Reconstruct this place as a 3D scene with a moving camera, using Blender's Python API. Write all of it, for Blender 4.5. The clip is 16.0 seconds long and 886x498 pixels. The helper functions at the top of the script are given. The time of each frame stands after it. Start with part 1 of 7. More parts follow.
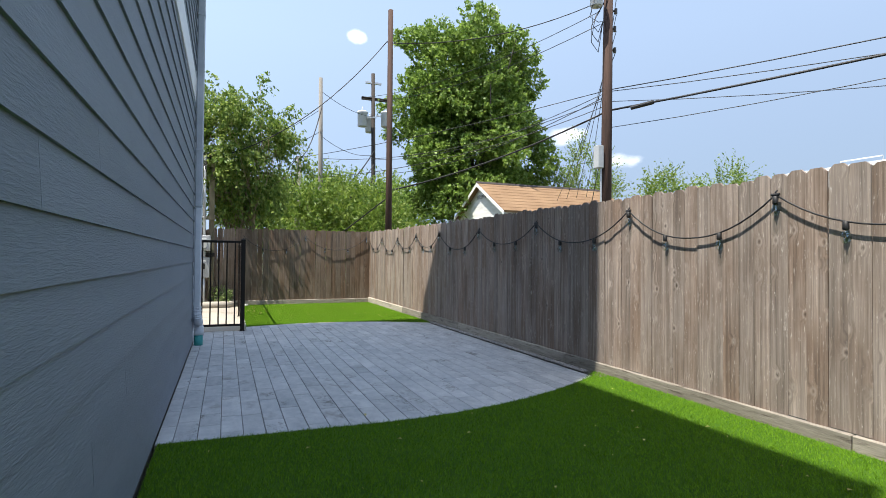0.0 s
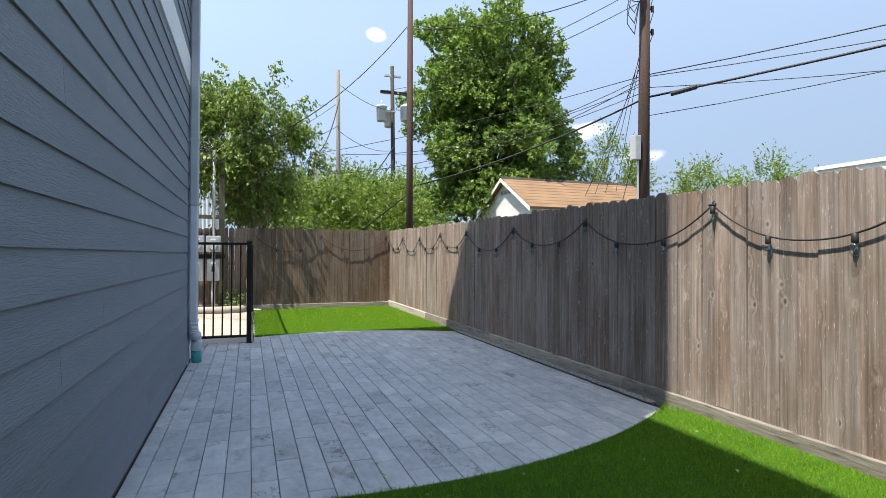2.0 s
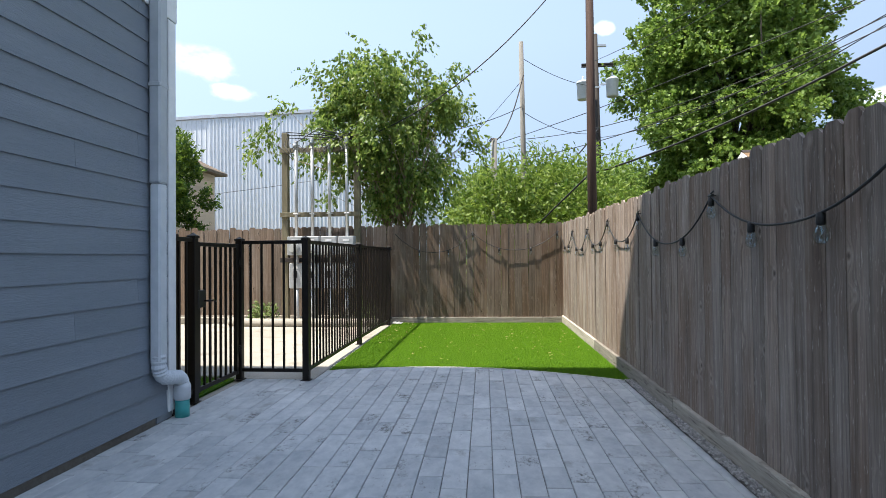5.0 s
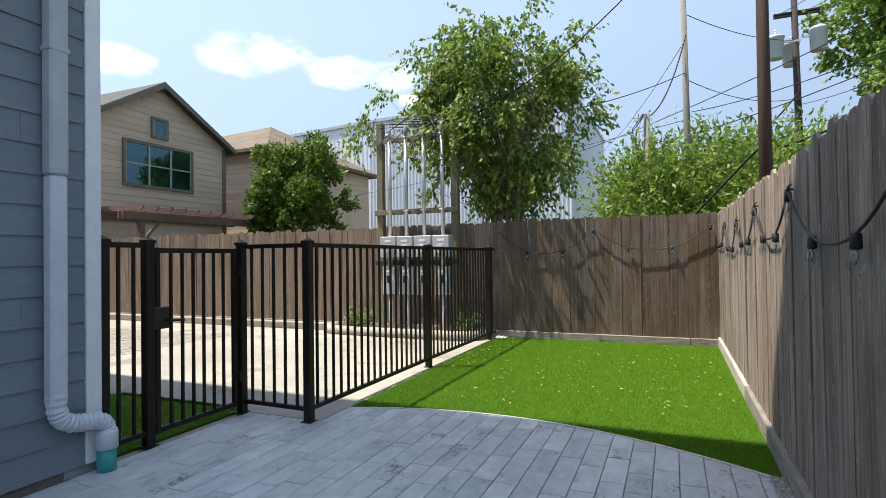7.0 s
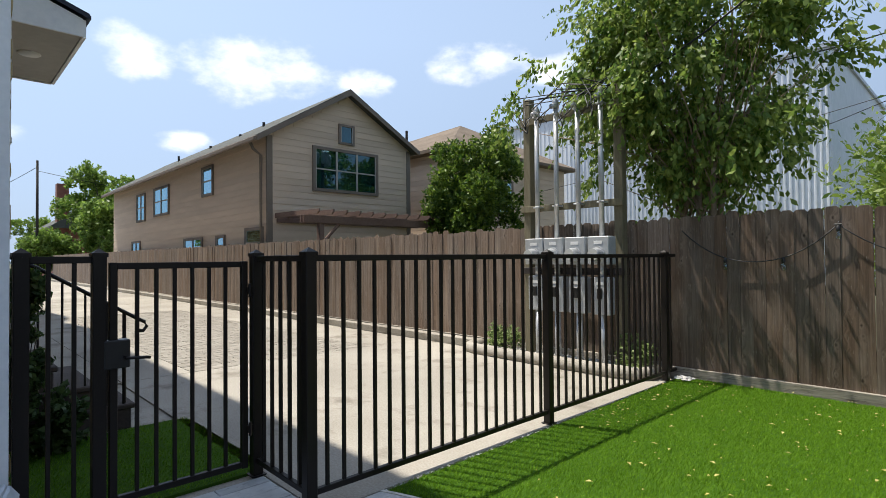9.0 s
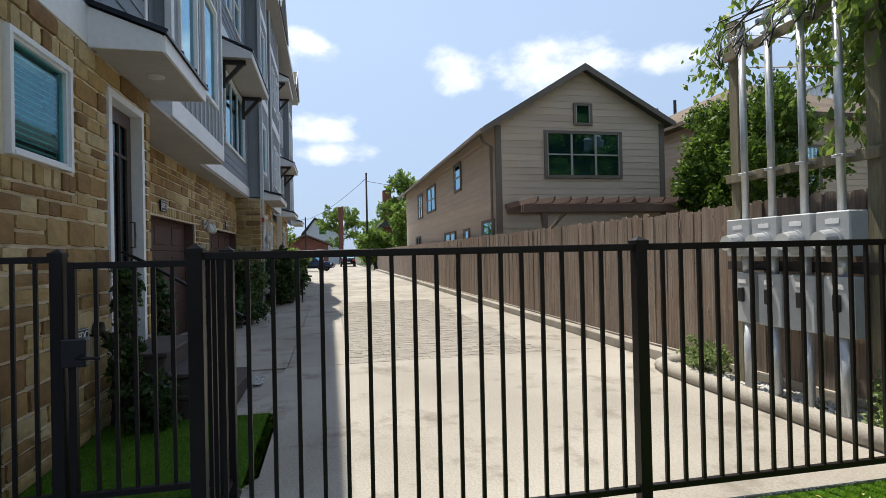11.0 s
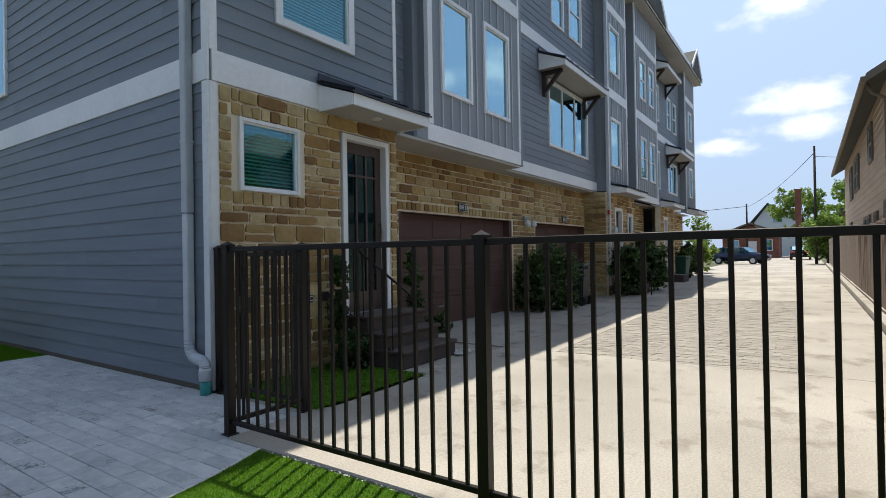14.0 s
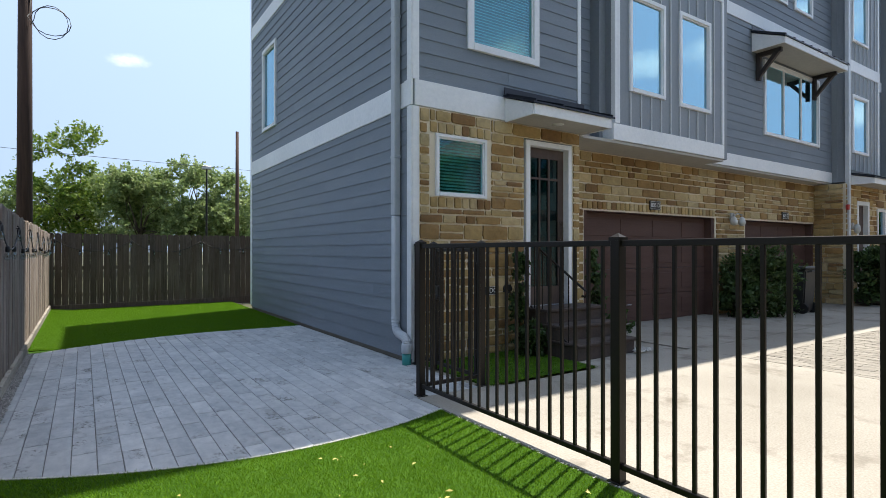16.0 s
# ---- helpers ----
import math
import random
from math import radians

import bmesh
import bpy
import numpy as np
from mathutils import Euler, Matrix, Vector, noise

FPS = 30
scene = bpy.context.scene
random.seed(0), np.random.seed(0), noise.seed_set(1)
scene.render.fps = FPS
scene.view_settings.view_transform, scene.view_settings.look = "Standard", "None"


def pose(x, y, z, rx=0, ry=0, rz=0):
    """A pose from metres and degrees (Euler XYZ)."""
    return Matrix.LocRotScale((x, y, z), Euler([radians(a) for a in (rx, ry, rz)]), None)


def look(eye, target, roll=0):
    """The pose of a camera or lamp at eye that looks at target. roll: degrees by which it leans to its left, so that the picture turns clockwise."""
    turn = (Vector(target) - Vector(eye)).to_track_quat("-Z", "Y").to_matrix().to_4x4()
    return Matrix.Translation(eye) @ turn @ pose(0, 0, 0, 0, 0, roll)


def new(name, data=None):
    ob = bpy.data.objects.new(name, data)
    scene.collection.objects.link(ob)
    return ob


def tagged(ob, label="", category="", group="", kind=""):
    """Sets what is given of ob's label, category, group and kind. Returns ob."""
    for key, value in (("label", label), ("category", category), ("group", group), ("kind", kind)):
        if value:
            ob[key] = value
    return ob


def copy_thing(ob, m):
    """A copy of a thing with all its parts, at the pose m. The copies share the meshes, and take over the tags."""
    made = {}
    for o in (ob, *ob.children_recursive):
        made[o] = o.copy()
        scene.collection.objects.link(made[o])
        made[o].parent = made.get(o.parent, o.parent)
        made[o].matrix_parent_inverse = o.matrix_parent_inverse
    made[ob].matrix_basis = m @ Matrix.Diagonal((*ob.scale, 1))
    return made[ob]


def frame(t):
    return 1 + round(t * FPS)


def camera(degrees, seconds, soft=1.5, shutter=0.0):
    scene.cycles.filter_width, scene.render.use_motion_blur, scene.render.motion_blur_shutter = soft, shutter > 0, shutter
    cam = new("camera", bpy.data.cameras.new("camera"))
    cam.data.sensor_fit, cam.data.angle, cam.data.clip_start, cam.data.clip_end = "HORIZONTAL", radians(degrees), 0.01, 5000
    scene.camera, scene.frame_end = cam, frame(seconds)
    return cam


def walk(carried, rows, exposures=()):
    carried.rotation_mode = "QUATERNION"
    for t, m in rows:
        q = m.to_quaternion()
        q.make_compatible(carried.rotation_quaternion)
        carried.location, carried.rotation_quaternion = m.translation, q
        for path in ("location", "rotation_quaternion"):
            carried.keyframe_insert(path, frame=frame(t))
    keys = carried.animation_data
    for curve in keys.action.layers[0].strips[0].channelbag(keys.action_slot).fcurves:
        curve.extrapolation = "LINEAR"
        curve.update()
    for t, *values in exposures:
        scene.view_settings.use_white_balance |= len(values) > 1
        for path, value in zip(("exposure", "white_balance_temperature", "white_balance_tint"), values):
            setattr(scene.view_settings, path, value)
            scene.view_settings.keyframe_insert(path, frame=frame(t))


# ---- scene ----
cam = camera(79.3, 16.0, soft=0.55)
PATH = [
    (0, (0.413, -8.04, 1.216), (1.165, -6.187, 1.251), 0.5),
    (0.5, (0.362, -8.005, 1.224), (1.16, -6.171, 1.259), 0.4),
    (1, (0.388, -7.843, 1.24), (1.197, -6.015, 1.271), 0.4),
    (1.5, (0.512, -7.533, 1.278), (1.29, -5.69, 1.302), 0.3),
    (2, (0.668, -7.078, 1.3), (1.35, -5.198, 1.323), 0.2),
    (2.5, (0.947, -6.607, 1.281), (1.512, -4.689, 1.301), -0.0),
    (3, (1.235, -6.096, 1.299), (1.626, -4.135, 1.323), -0.4),
    (3.2, (1.381, -5.892, 1.324), (1.686, -3.915, 1.345), -0.3),
    (5.3, (2.748, -3.941, 1.27), (2.5, -1.957, 1.305), -0.6),
    (5.5, (2.876, -3.773, 1.282), (2.552, -1.8, 1.317), -0.6),
    (6, (3.097, -3.293, 1.314), (2.59, -1.359, 1.353), -0.7),
    (6.5, (3.308, -2.824, 1.324), (2.671, -0.929, 1.36), -0.8),
    (7, (3.451, -2.307, 1.339), (2.663, -0.469, 1.37), -0.8),
    (7.5, (3.503, -1.79, 1.395), (2.569, -0.022, 1.426), -0.7),
    (8, (3.52, -1.258, 1.413), (2.424, 0.415, 1.445), -0.7),
    (8.5, (3.465, -0.757, 1.426), (2.157, 0.756, 1.46), -0.6),
    (9, (3.449, -0.257, 1.449), (2.004, 1.125, 1.483), -0.5),
    (9.5, (3.435, 0.251, 1.468), (1.829, 1.442, 1.5), -0.3),
    (10, (3.367, 0.76, 1.469), (1.592, 1.681, 1.502), -0.2),
    (12.3, (3.458, 3.373, 1.353), (1.472, 3.139, 1.371), -1.6),
    (12.5, (3.374, 3.551, 1.340), (1.405, 3.198, 1.362), -1.2),
    (13, (3.282, 4.136, 1.346), (1.385, 3.500, 1.357), -1.1),
    (13.5, (3.238, 4.690, 1.387), (1.440, 3.813, 1.400), -1.2),
    (14, (3.195, 5.108, 1.400), (1.545, 3.977, 1.414), -1.0),
    (14.5, (3.194, 5.462, 1.382), (1.733, 4.097, 1.401), -0.7),
    (15, (3.267, 5.679, 1.406), (1.963, 4.163, 1.426), -0.4),
    (15.5, (3.346, 5.747, 1.409), (2.157, 4.139, 1.422), -0.2),
    (16, (3.399, 5.758, 1.411), (2.283, 4.098, 1.417), 0.0),
]
EXPOSURES = [(0, 0.92), (3, 0.93), (5.5, 1.0), (7.5, 0.64), (9, 0.39), (10, 0.33), (12.5, 0.28), (13.5, 0.27), (14.5, 0.47), (16, 0.72)]
walk(cam, [(t, look(e, g, r)) for t, e, g, r in PATH], EXPOSURES)

# ---- world, sun, exposure ----
SUN_FROM = Vector((-0.40, -0.155, 1.0)).normalized()
world = bpy.data.worlds.new("World")
scene.world = world
world.use_nodes = True
wn, wl = world.node_tree.nodes, world.node_tree.links
wn.clear()
w_out = wn.new("ShaderNodeOutputWorld")
w_bg = wn.new("ShaderNodeBackground")
w_sky = wn.new("ShaderNodeTexSky")
w_sky.sky_type = "NISHITA"
w_sky.sun_disc = False
w_sky.sun_elevation = math.asin(SUN_FROM.z)
w_sky.sun_rotation = math.atan2(SUN_FROM.x, SUN_FROM.y)
w_sky.air_density, w_sky.dust_density, w_sky.ozone_density = 1.0, 2.0, 1.6
w_bg.inputs["Strength"].default_value = 0.1
# fair-weather clouds, fixed in the sky: (azimuth, elevation, half width, half height) in degrees
CLOUDS = [(12.7, 22.3, 1.0, 0.7), (27, 25, 0.9, 0.6), (35, 12.6, 2.6, 1.0), (40, 10, 2.6, 1.0), (-31.5, 18.8, 6.5, 1.6), (-25.5, 16.2, 2.5, 0.9), (-43, 20, 6, 2.0), (-54.5, 17.8, 3.2, 1.5),
          (-65.5, 18.4, 8.5, 3.2), (-72, 11.4, 2.6, 1.1), (-55, 18, 2, 1.3), (-76, 18.6, 4, 2.6), (-92.6, 21, 4.4, 1.8), (-90.7, 13.2, 4.6, 1.9), (-89.5, 10.6, 6, 1.2), (-97, 9.3, 4, 1.0), (-176.5, 17, 2.0, 0.7),
          # these stay unseen above the view, added for the front windows to reflect
          (-48, 34, 8, 4.5), (-32, 30, 5, 3.5), (-62, 40, 6, 3.5)]


def w_math(op, a, b=None):
    q = wn.new("ShaderNodeMath")
    q.operation = op
    for i, v in enumerate((a, b)):
        if v is None:
            continue
        if isinstance(v, (int, float)):
            q.inputs[i].default_value = v
        else:
            wl.new(v, q.inputs[i])
    return q.outputs[0]


w_tc = wn.new("ShaderNodeTexCoord")
w_sep = wn.new("ShaderNodeSeparateXYZ")
wl.new(w_tc.outputs["Generated"], w_sep.inputs[0])
w_az = w_math("MULTIPLY", w_math("ARCTAN2", w_sep.outputs[0], w_sep.outputs[1]), 57.29578)
w_el = w_math("MULTIPLY", w_math("ARCSINE", w_sep.outputs[2]), 57.29578)
w_cover = None
for c_az, c_el, c_w, c_h in CLOUDS:
    u = w_math("POWER", w_math("ABSOLUTE", w_math("DIVIDE", w_math("SUBTRACT", w_az, c_az), c_w)), 2.0)
    v = w_math("POWER", w_math("ABSOLUTE", w_math("DIVIDE", w_math("SUBTRACT", w_el, c_el), c_h)), 2.0)
    w_one = w_math("SUBTRACT", 1.0, w_math("ADD", u, v))
    w_cover = w_one if w_cover is None else w_math("MAXIMUM", w_cover, w_one)
w_map = wn.new("ShaderNodeMapping")
w_map.inputs["Scale"].default_value = (1.0, 1.0, 1.8)
w_noise = wn.new("ShaderNodeTexNoise")
w_noise.inputs["Scale"].default_value = 15.0
w_noise.inputs["Detail"].default_value = 7.0
w_noise.inputs["Roughness"].default_value = 0.55
w_sum = w_math("ADD", w_math("MAXIMUM", w_cover, -1.2), w_math("MULTIPLY", w_math("SUBTRACT", w_noise.outputs["Fac"], 0.5), 3.6))
w_ramp = wn.new("ShaderNodeMapRange")
w_ramp.interpolation_type = "SMOOTHSTEP"
w_ramp.inputs["To Max"].default_value = 0.92
w_ramp.inputs["From Min"].default_value, w_ramp.inputs["From Max"].default_value = -0.1, 1.7
w_mix = wn.new("ShaderNodeMix")
w_mix.data_type = "RGBA"
w_mix.inputs["B"].default_value = (10.4, 10.6, 11.0, 1)
wl.new(w_tc.outputs["Generated"], w_map.inputs["Vector"])
wl.new(w_map.outputs["Vector"], w_noise.inputs["Vector"])
wl.new(w_sum, w_ramp.inputs["Value"])
wl.new(w_ramp.outputs["Result"], w_mix.inputs["Factor"])
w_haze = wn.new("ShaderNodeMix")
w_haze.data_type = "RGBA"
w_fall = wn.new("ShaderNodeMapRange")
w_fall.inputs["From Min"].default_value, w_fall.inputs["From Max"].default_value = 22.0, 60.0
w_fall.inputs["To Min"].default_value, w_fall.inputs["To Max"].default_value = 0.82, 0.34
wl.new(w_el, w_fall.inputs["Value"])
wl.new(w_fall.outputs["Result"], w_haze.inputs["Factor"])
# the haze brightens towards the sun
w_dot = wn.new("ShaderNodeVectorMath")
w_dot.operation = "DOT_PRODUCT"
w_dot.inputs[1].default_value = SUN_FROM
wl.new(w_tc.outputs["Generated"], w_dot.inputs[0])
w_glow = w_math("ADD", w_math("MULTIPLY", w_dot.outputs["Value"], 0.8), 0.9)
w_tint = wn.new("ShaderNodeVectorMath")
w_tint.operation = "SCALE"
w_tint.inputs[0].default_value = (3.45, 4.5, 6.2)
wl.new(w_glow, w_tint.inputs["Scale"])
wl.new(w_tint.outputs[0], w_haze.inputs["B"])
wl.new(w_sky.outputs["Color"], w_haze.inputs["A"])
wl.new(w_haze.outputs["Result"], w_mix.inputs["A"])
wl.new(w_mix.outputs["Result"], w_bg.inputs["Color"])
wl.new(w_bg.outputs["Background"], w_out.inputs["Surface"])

sun_data = bpy.data.lights.new("sun", "SUN")
sun_data.energy, sun_data.angle, sun_data.color = 5.0, radians(0.53), (1.0, 0.94, 0.84)
sun = new("sun", sun_data)
sun.matrix_world = look(SUN_FROM * 60, (0, 0, 0))


# ---- materials ----
def surf(name, dark, light, rough=0.7, metal=0.0, grain=40.0, patch=1.2, stretch=(1, 1, 1), bump=0.15, vary=0.0,
         stain=None, stain_scale=3.0, stain_cut=0.6, island=False, spec=0.5, palette=None, speckle=None, twist=0.0):
    """A procedural surface: two colours mixed by fine grain and broad patches, with relief, stains and a change from piece to piece."""
    m = bpy.data.materials.new(name)
    m.use_nodes = True
    n, l = m.node_tree.nodes, m.node_tree.links
    p = n["Principled BSDF"]
    geo = n.new("ShaderNodeNewGeometry")
    info = n.new("ShaderNodeObjectInfo")
    mp = n.new("ShaderNodeMapping")
    mp.inputs["Scale"].default_value = stretch
    shift = n.new("ShaderNodeVectorMath")
    shift.operation = "MULTIPLY_ADD"
    shift.inputs[1].default_value = (37.0, 23.0, 51.0) if vary else (0, 0, 0)
    rnd = geo.outputs["Random Per Island"] if island else info.outputs["Random"]
    l.new(rnd, shift.inputs[0])
    l.new(geo.outputs["Position"], shift.inputs[2])
    l.new(shift.outputs[0], mp.inputs["Vector"])
    fine, broad = n.new("ShaderNodeTexNoise"), n.new("ShaderNodeTexNoise")
    fine.inputs["Scale"].default_value, fine.inputs["Detail"].default_value = grain, 6
    fine.inputs["Roughness"].default_value, fine.inputs["Distortion"].default_value = 0.65, twist
    broad.inputs["Scale"].default_value, broad.inputs["Detail"].default_value = patch, 4
    l.new(mp.outputs["Vector"], fine.inputs["Vector"])
    l.new(mp.outputs["Vector"], broad.inputs["Vector"])
    add = n.new("ShaderNodeMath")
    add.operation = "ADD"
    l.new(fine.outputs["Fac"], add.inputs[0])
    l.new(broad.outputs["Fac"], add.inputs[1])
    ramp = n.new("ShaderNodeMapRange")
    ramp.inputs["From Min"].default_value, ramp.inputs["From Max"].default_value = 0.72, 1.28
    l.new(add.outputs[0], ramp.inputs["Value"])
    mix = n.new("ShaderNodeMix")
    mix.data_type = "RGBA"
    mix.inputs["A"].default_value, mix.inputs["B"].default_value = (*dark, 1), (*light, 1)
    l.new(ramp.outputs["Result"], mix.inputs["Factor"])
    col = mix.outputs["Result"]
    if palette:
        pal = n.new("ShaderNodeValToRGB")
        pal.color_ramp.interpolation = "CONSTANT"
        while len(pal.color_ramp.elements) < len(palette):
            pal.color_ramp.elements.new(0.5)
        for i, c in enumerate(palette):
            pal.color_ramp.elements[i].position = i / len(palette)
            pal.color_ramp.elements[i].color = (*c, 1)
        l.new(rnd, pal.inputs["Fac"])
        mul = n.new("ShaderNodeMix")
        mul.data_type, mul.blend_type = "RGBA", "MULTIPLY"
        mul.inputs["Factor"].default_value = 1.0
        l.new(pal.outputs["Color"], mul.inputs["A"])
        l.new(col, mul.inputs["B"])
        col = mul.outputs["Result"]
    if stain:
        sn = n.new("ShaderNodeTexNoise")
        sn.inputs["Scale"].default_value, sn.inputs["Detail"].default_value = stain_scale, 8
        sn.inputs["Roughness"].default_value = 0.7
        l.new(mp.outputs["Vector"], sn.inputs["Vector"])
        sr = n.new("ShaderNodeMapRange")
        sr.inputs["From Min"].default_value, sr.inputs["From Max"].default_value = stain_cut, stain_cut + 0.12
        l.new(sn.outputs["Fac"], sr.inputs["Value"])
        sm = n.new("ShaderNodeMix")
        sm.data_type = "RGBA"
        sm.inputs["B"].default_value = (*stain, 1)
        l.new(sr.outputs["Result"], sm.inputs["Factor"])
        l.new(col, sm.inputs["A"])
        col = sm.outputs["Result"]
    if speckle:
        fa, fb = n.new("ShaderNodeTexNoise"), n.new("ShaderNodeTexNoise")
        fa.inputs["Scale"].default_value, fa.inputs["Detail"].default_value, fa.inputs["Roughness"].default_value = 38.0, 5, 0.7
        fb.inputs["Scale"].default_value, fb.inputs["Detail"].default_value = 3.2, 3
        l.new(mp.outputs["Vector"], fa.inputs["Vector"])
        l.new(mp.outputs["Vector"], fb.inputs["Vector"])
        fs = n.new("ShaderNodeMath")
        fs.operation = "MULTIPLY_ADD"
        fs.inputs[1].default_value = 1.25
        l.new(fb.outputs["Fac"], fs.inputs[0])
        l.new(fa.outputs["Fac"], fs.inputs[2])
        fr = n.new("ShaderNodeMapRange")
        fr.inputs["From Min"].default_value, fr.inputs["From Max"].default_value = 1.31, 1.52
        l.new(fs.outputs[0], fr.inputs["Value"])
        fm = n.new("ShaderNodeMix")
        fm.data_type = "RGBA"
        fm.inputs["B"].default_value = (*speckle, 1)
        l.new(fr.outputs["Result"], fm.inputs["Factor"])
        l.new(col, fm.inputs["A"])
        col = fm.outputs["Result"]
    if vary:
        vr = n.new("ShaderNodeMapRange")
        vr.inputs["To Min"].default_value, vr.inputs["To Max"].default_value = 1 - vary, 1 + vary
        l.new(rnd, vr.inputs["Value"])
        hs = n.new("ShaderNodeHueSaturation")
        l.new(vr.outputs["Result"], hs.inputs["Value"])
        l.new(col, hs.inputs["Color"])
        col = hs.outputs["Color"]
    l.new(col, p.inputs["Base Color"])
    p.inputs["Roughness"].default_value, p.inputs["Metallic"].default_value = rough, metal
    p.inputs["Specular IOR Level"].default_value = spec
    if bump:
        bp = n.new("ShaderNodeBump")
        bp.inputs["Strength"].default_value, bp.inputs["Distance"].default_value = bump, 0.01
        l.new(fine.outputs["Fac"], bp.inputs["Height"])
        l.new(bp.outputs["Normal"], p.inputs["Normal"])
    return m


def board_mat(name, grey, brown, pale, rnd_island=False, mix_at=0.5):
    """Weathered fence boards: grey and brown patches, fine upright grain, knots with pale rings, bleached flecks."""
    m = bpy.data.materials.new(name)
    m.use_nodes = True
    n, l = m.node_tree.nodes, m.node_tree.links
    p = n["Principled BSDF"]
    geo, info = n.new("ShaderNodeNewGeometry"), n.new("ShaderNodeObjectInfo")
    rnd = geo.outputs["Random Per Island"] if rnd_island else info.outputs["Random"]
    sep = n.new("ShaderNodeSeparateXYZ")
    l.new(geo.outputs["Position"], sep.inputs[0])

    def calc(op, a, b=0.0, c=0.0):
        q = n.new("ShaderNodeMath")
        q.operation = op
        for k, v in enumerate((a, b, c)):
            if isinstance(v, (int, float)):
                q.inputs[k].default_value = v
            else:
                l.new(v, q.inputs[k])
        return q.outputs[0]

    def spread(v, a, b, c, d):
        q = n.new("ShaderNodeMapRange")
        for k, w in zip(("From Min", "From Max", "To Min", "To Max"), (a, b, c, d)):
            q.inputs[k].default_value = w
        l.new(v, q.inputs["Value"])
        return q.outputs["Result"]

    def at(su, sz, off):
        q = n.new("ShaderNodeCombineXYZ")
        l.new(calc("MULTIPLY", along, su), q.inputs[0])
        l.new(calc("MULTIPLY", sep.outputs[2], sz), q.inputs[1])
        l.new(calc("MULTIPLY", rnd, off), q.inputs[2])
        return q.outputs[0]

    def speck(vec, detail=4, rough=0.6, twist=0.0):
        q = n.new("ShaderNodeTexNoise")
        q.inputs["Scale"].default_value, q.inputs["Detail"].default_value = 1.0, detail
        q.inputs["Roughness"].default_value, q.inputs["Distortion"].default_value = rough, twist
        l.new(vec, q.inputs["Vector"])
        return q.outputs["Fac"]

    def blend(fac, a, b):
        q = n.new("ShaderNodeMix")
        q.data_type = "RGBA"
        l.new(fac, q.inputs["Factor"])
        for k, v in (("A", a), ("B", b)):
            if isinstance(v, tuple):
                q.inputs[k].default_value = (*v, 1)
            else:
                l.new(v, q.inputs[k])
        return q.outputs["Result"]

    along = calc("ADD", sep.outputs[0], sep.outputs[1])
    broad = calc("ADD", speck(at(2.2, 0.9, 40.0), 5, 0.6), calc("MULTIPLY", calc("SUBTRACT", rnd, 0.5), 0.22))
    col = blend(spread(broad, mix_at - 0.14, mix_at + 0.14, 0.0, 1.0), grey, brown)
    knot = n.new("ShaderNodeTexVoronoi")
    knot.voronoi_dimensions = "3D"
    knot.inputs["Scale"].default_value, knot.inputs["Randomness"].default_value = 1.0, 1.0
    l.new(at(8.5, 6.0, 57.0), knot.inputs["Vector"])
    ks = n.new("ShaderNodeSeparateColor")
    l.new(knot.outputs["Color"], ks.inputs[0])
    kd = calc("ADD", knot.outputs["Distance"], calc("LESS_THAN", ks.outputs[0], 0.52))
    # grain bends round the knots
    bend = calc("MULTIPLY", spread(kd, 0.0, 0.45, 1.0, 0.0), 2.2)
    lines = n.new("ShaderNodeTexNoise")
    lines.inputs["Scale"].default_value, lines.inputs["Detail"].default_value, lines.inputs["Roughness"].default_value = 1.0, 3, 0.6
    gv = n.new("ShaderNodeVectorMath")
    gv.operation = "ADD"
    bv = n.new("ShaderNodeCombineXYZ")
    l.new(bend, bv.inputs[0])
    l.new(at(46.0, 0.75, 31.0), gv.inputs[0])
    l.new(bv.outputs[0], gv.inputs[1])
    l.new(gv.outputs[0], lines.inputs["Vector"])
    g1 = spread(lines.outputs["Fac"], 0.3, 0.7, 0.62, 1.28)
    fine = speck(at(210.0, 5.0, 19.0), 3)
    g2 = spread(fine, 0.3, 0.7, 0.84, 1.14)
    kn = spread(kd, 0.04, 0.12, 0.40, 1.0)
    ring = calc("MULTIPLY", spread(kd, 0.11, 0.16, 0.0, 1.0), spread(kd, 0.16, 0.26, 1.0, 0.0))
    hs = n.new("ShaderNodeHueSaturation")
    l.new(col, hs.inputs["Color"])
    tone = calc("MULTIPLY", calc("MULTIPLY", g1, g2), calc("MULTIPLY", kn, spread(rnd, 0.0, 1.0, 0.74, 1.22)))
    l.new(tone, hs.inputs["Value"])
    col = blend(calc("MULTIPLY", ring, 0.16), hs.outputs["Color"], pale)
    flake = spread(speck(at(95.0, 11.0, 11.0), 6, 0.75), 0.59, 0.70, 0.0, 0.8)
    col = blend(flake, col, pale)
    l.new(col, p.inputs["Base Color"])
    p.inputs["Roughness"].default_value, p.inputs["Specular IOR Level"].default_value = 0.9, 0.25
    bp = n.new("ShaderNodeBump")
    bp.inputs["Strength"].default_value, bp.inputs["Distance"].default_value = 0.5, 0.006
    l.new(calc("ADD", lines.outputs["Fac"], calc("MULTIPLY", fine, 0.6)), bp.inputs["Height"])
    l.new(bp.outputs["Normal"], p.inputs["Normal"])
    return m


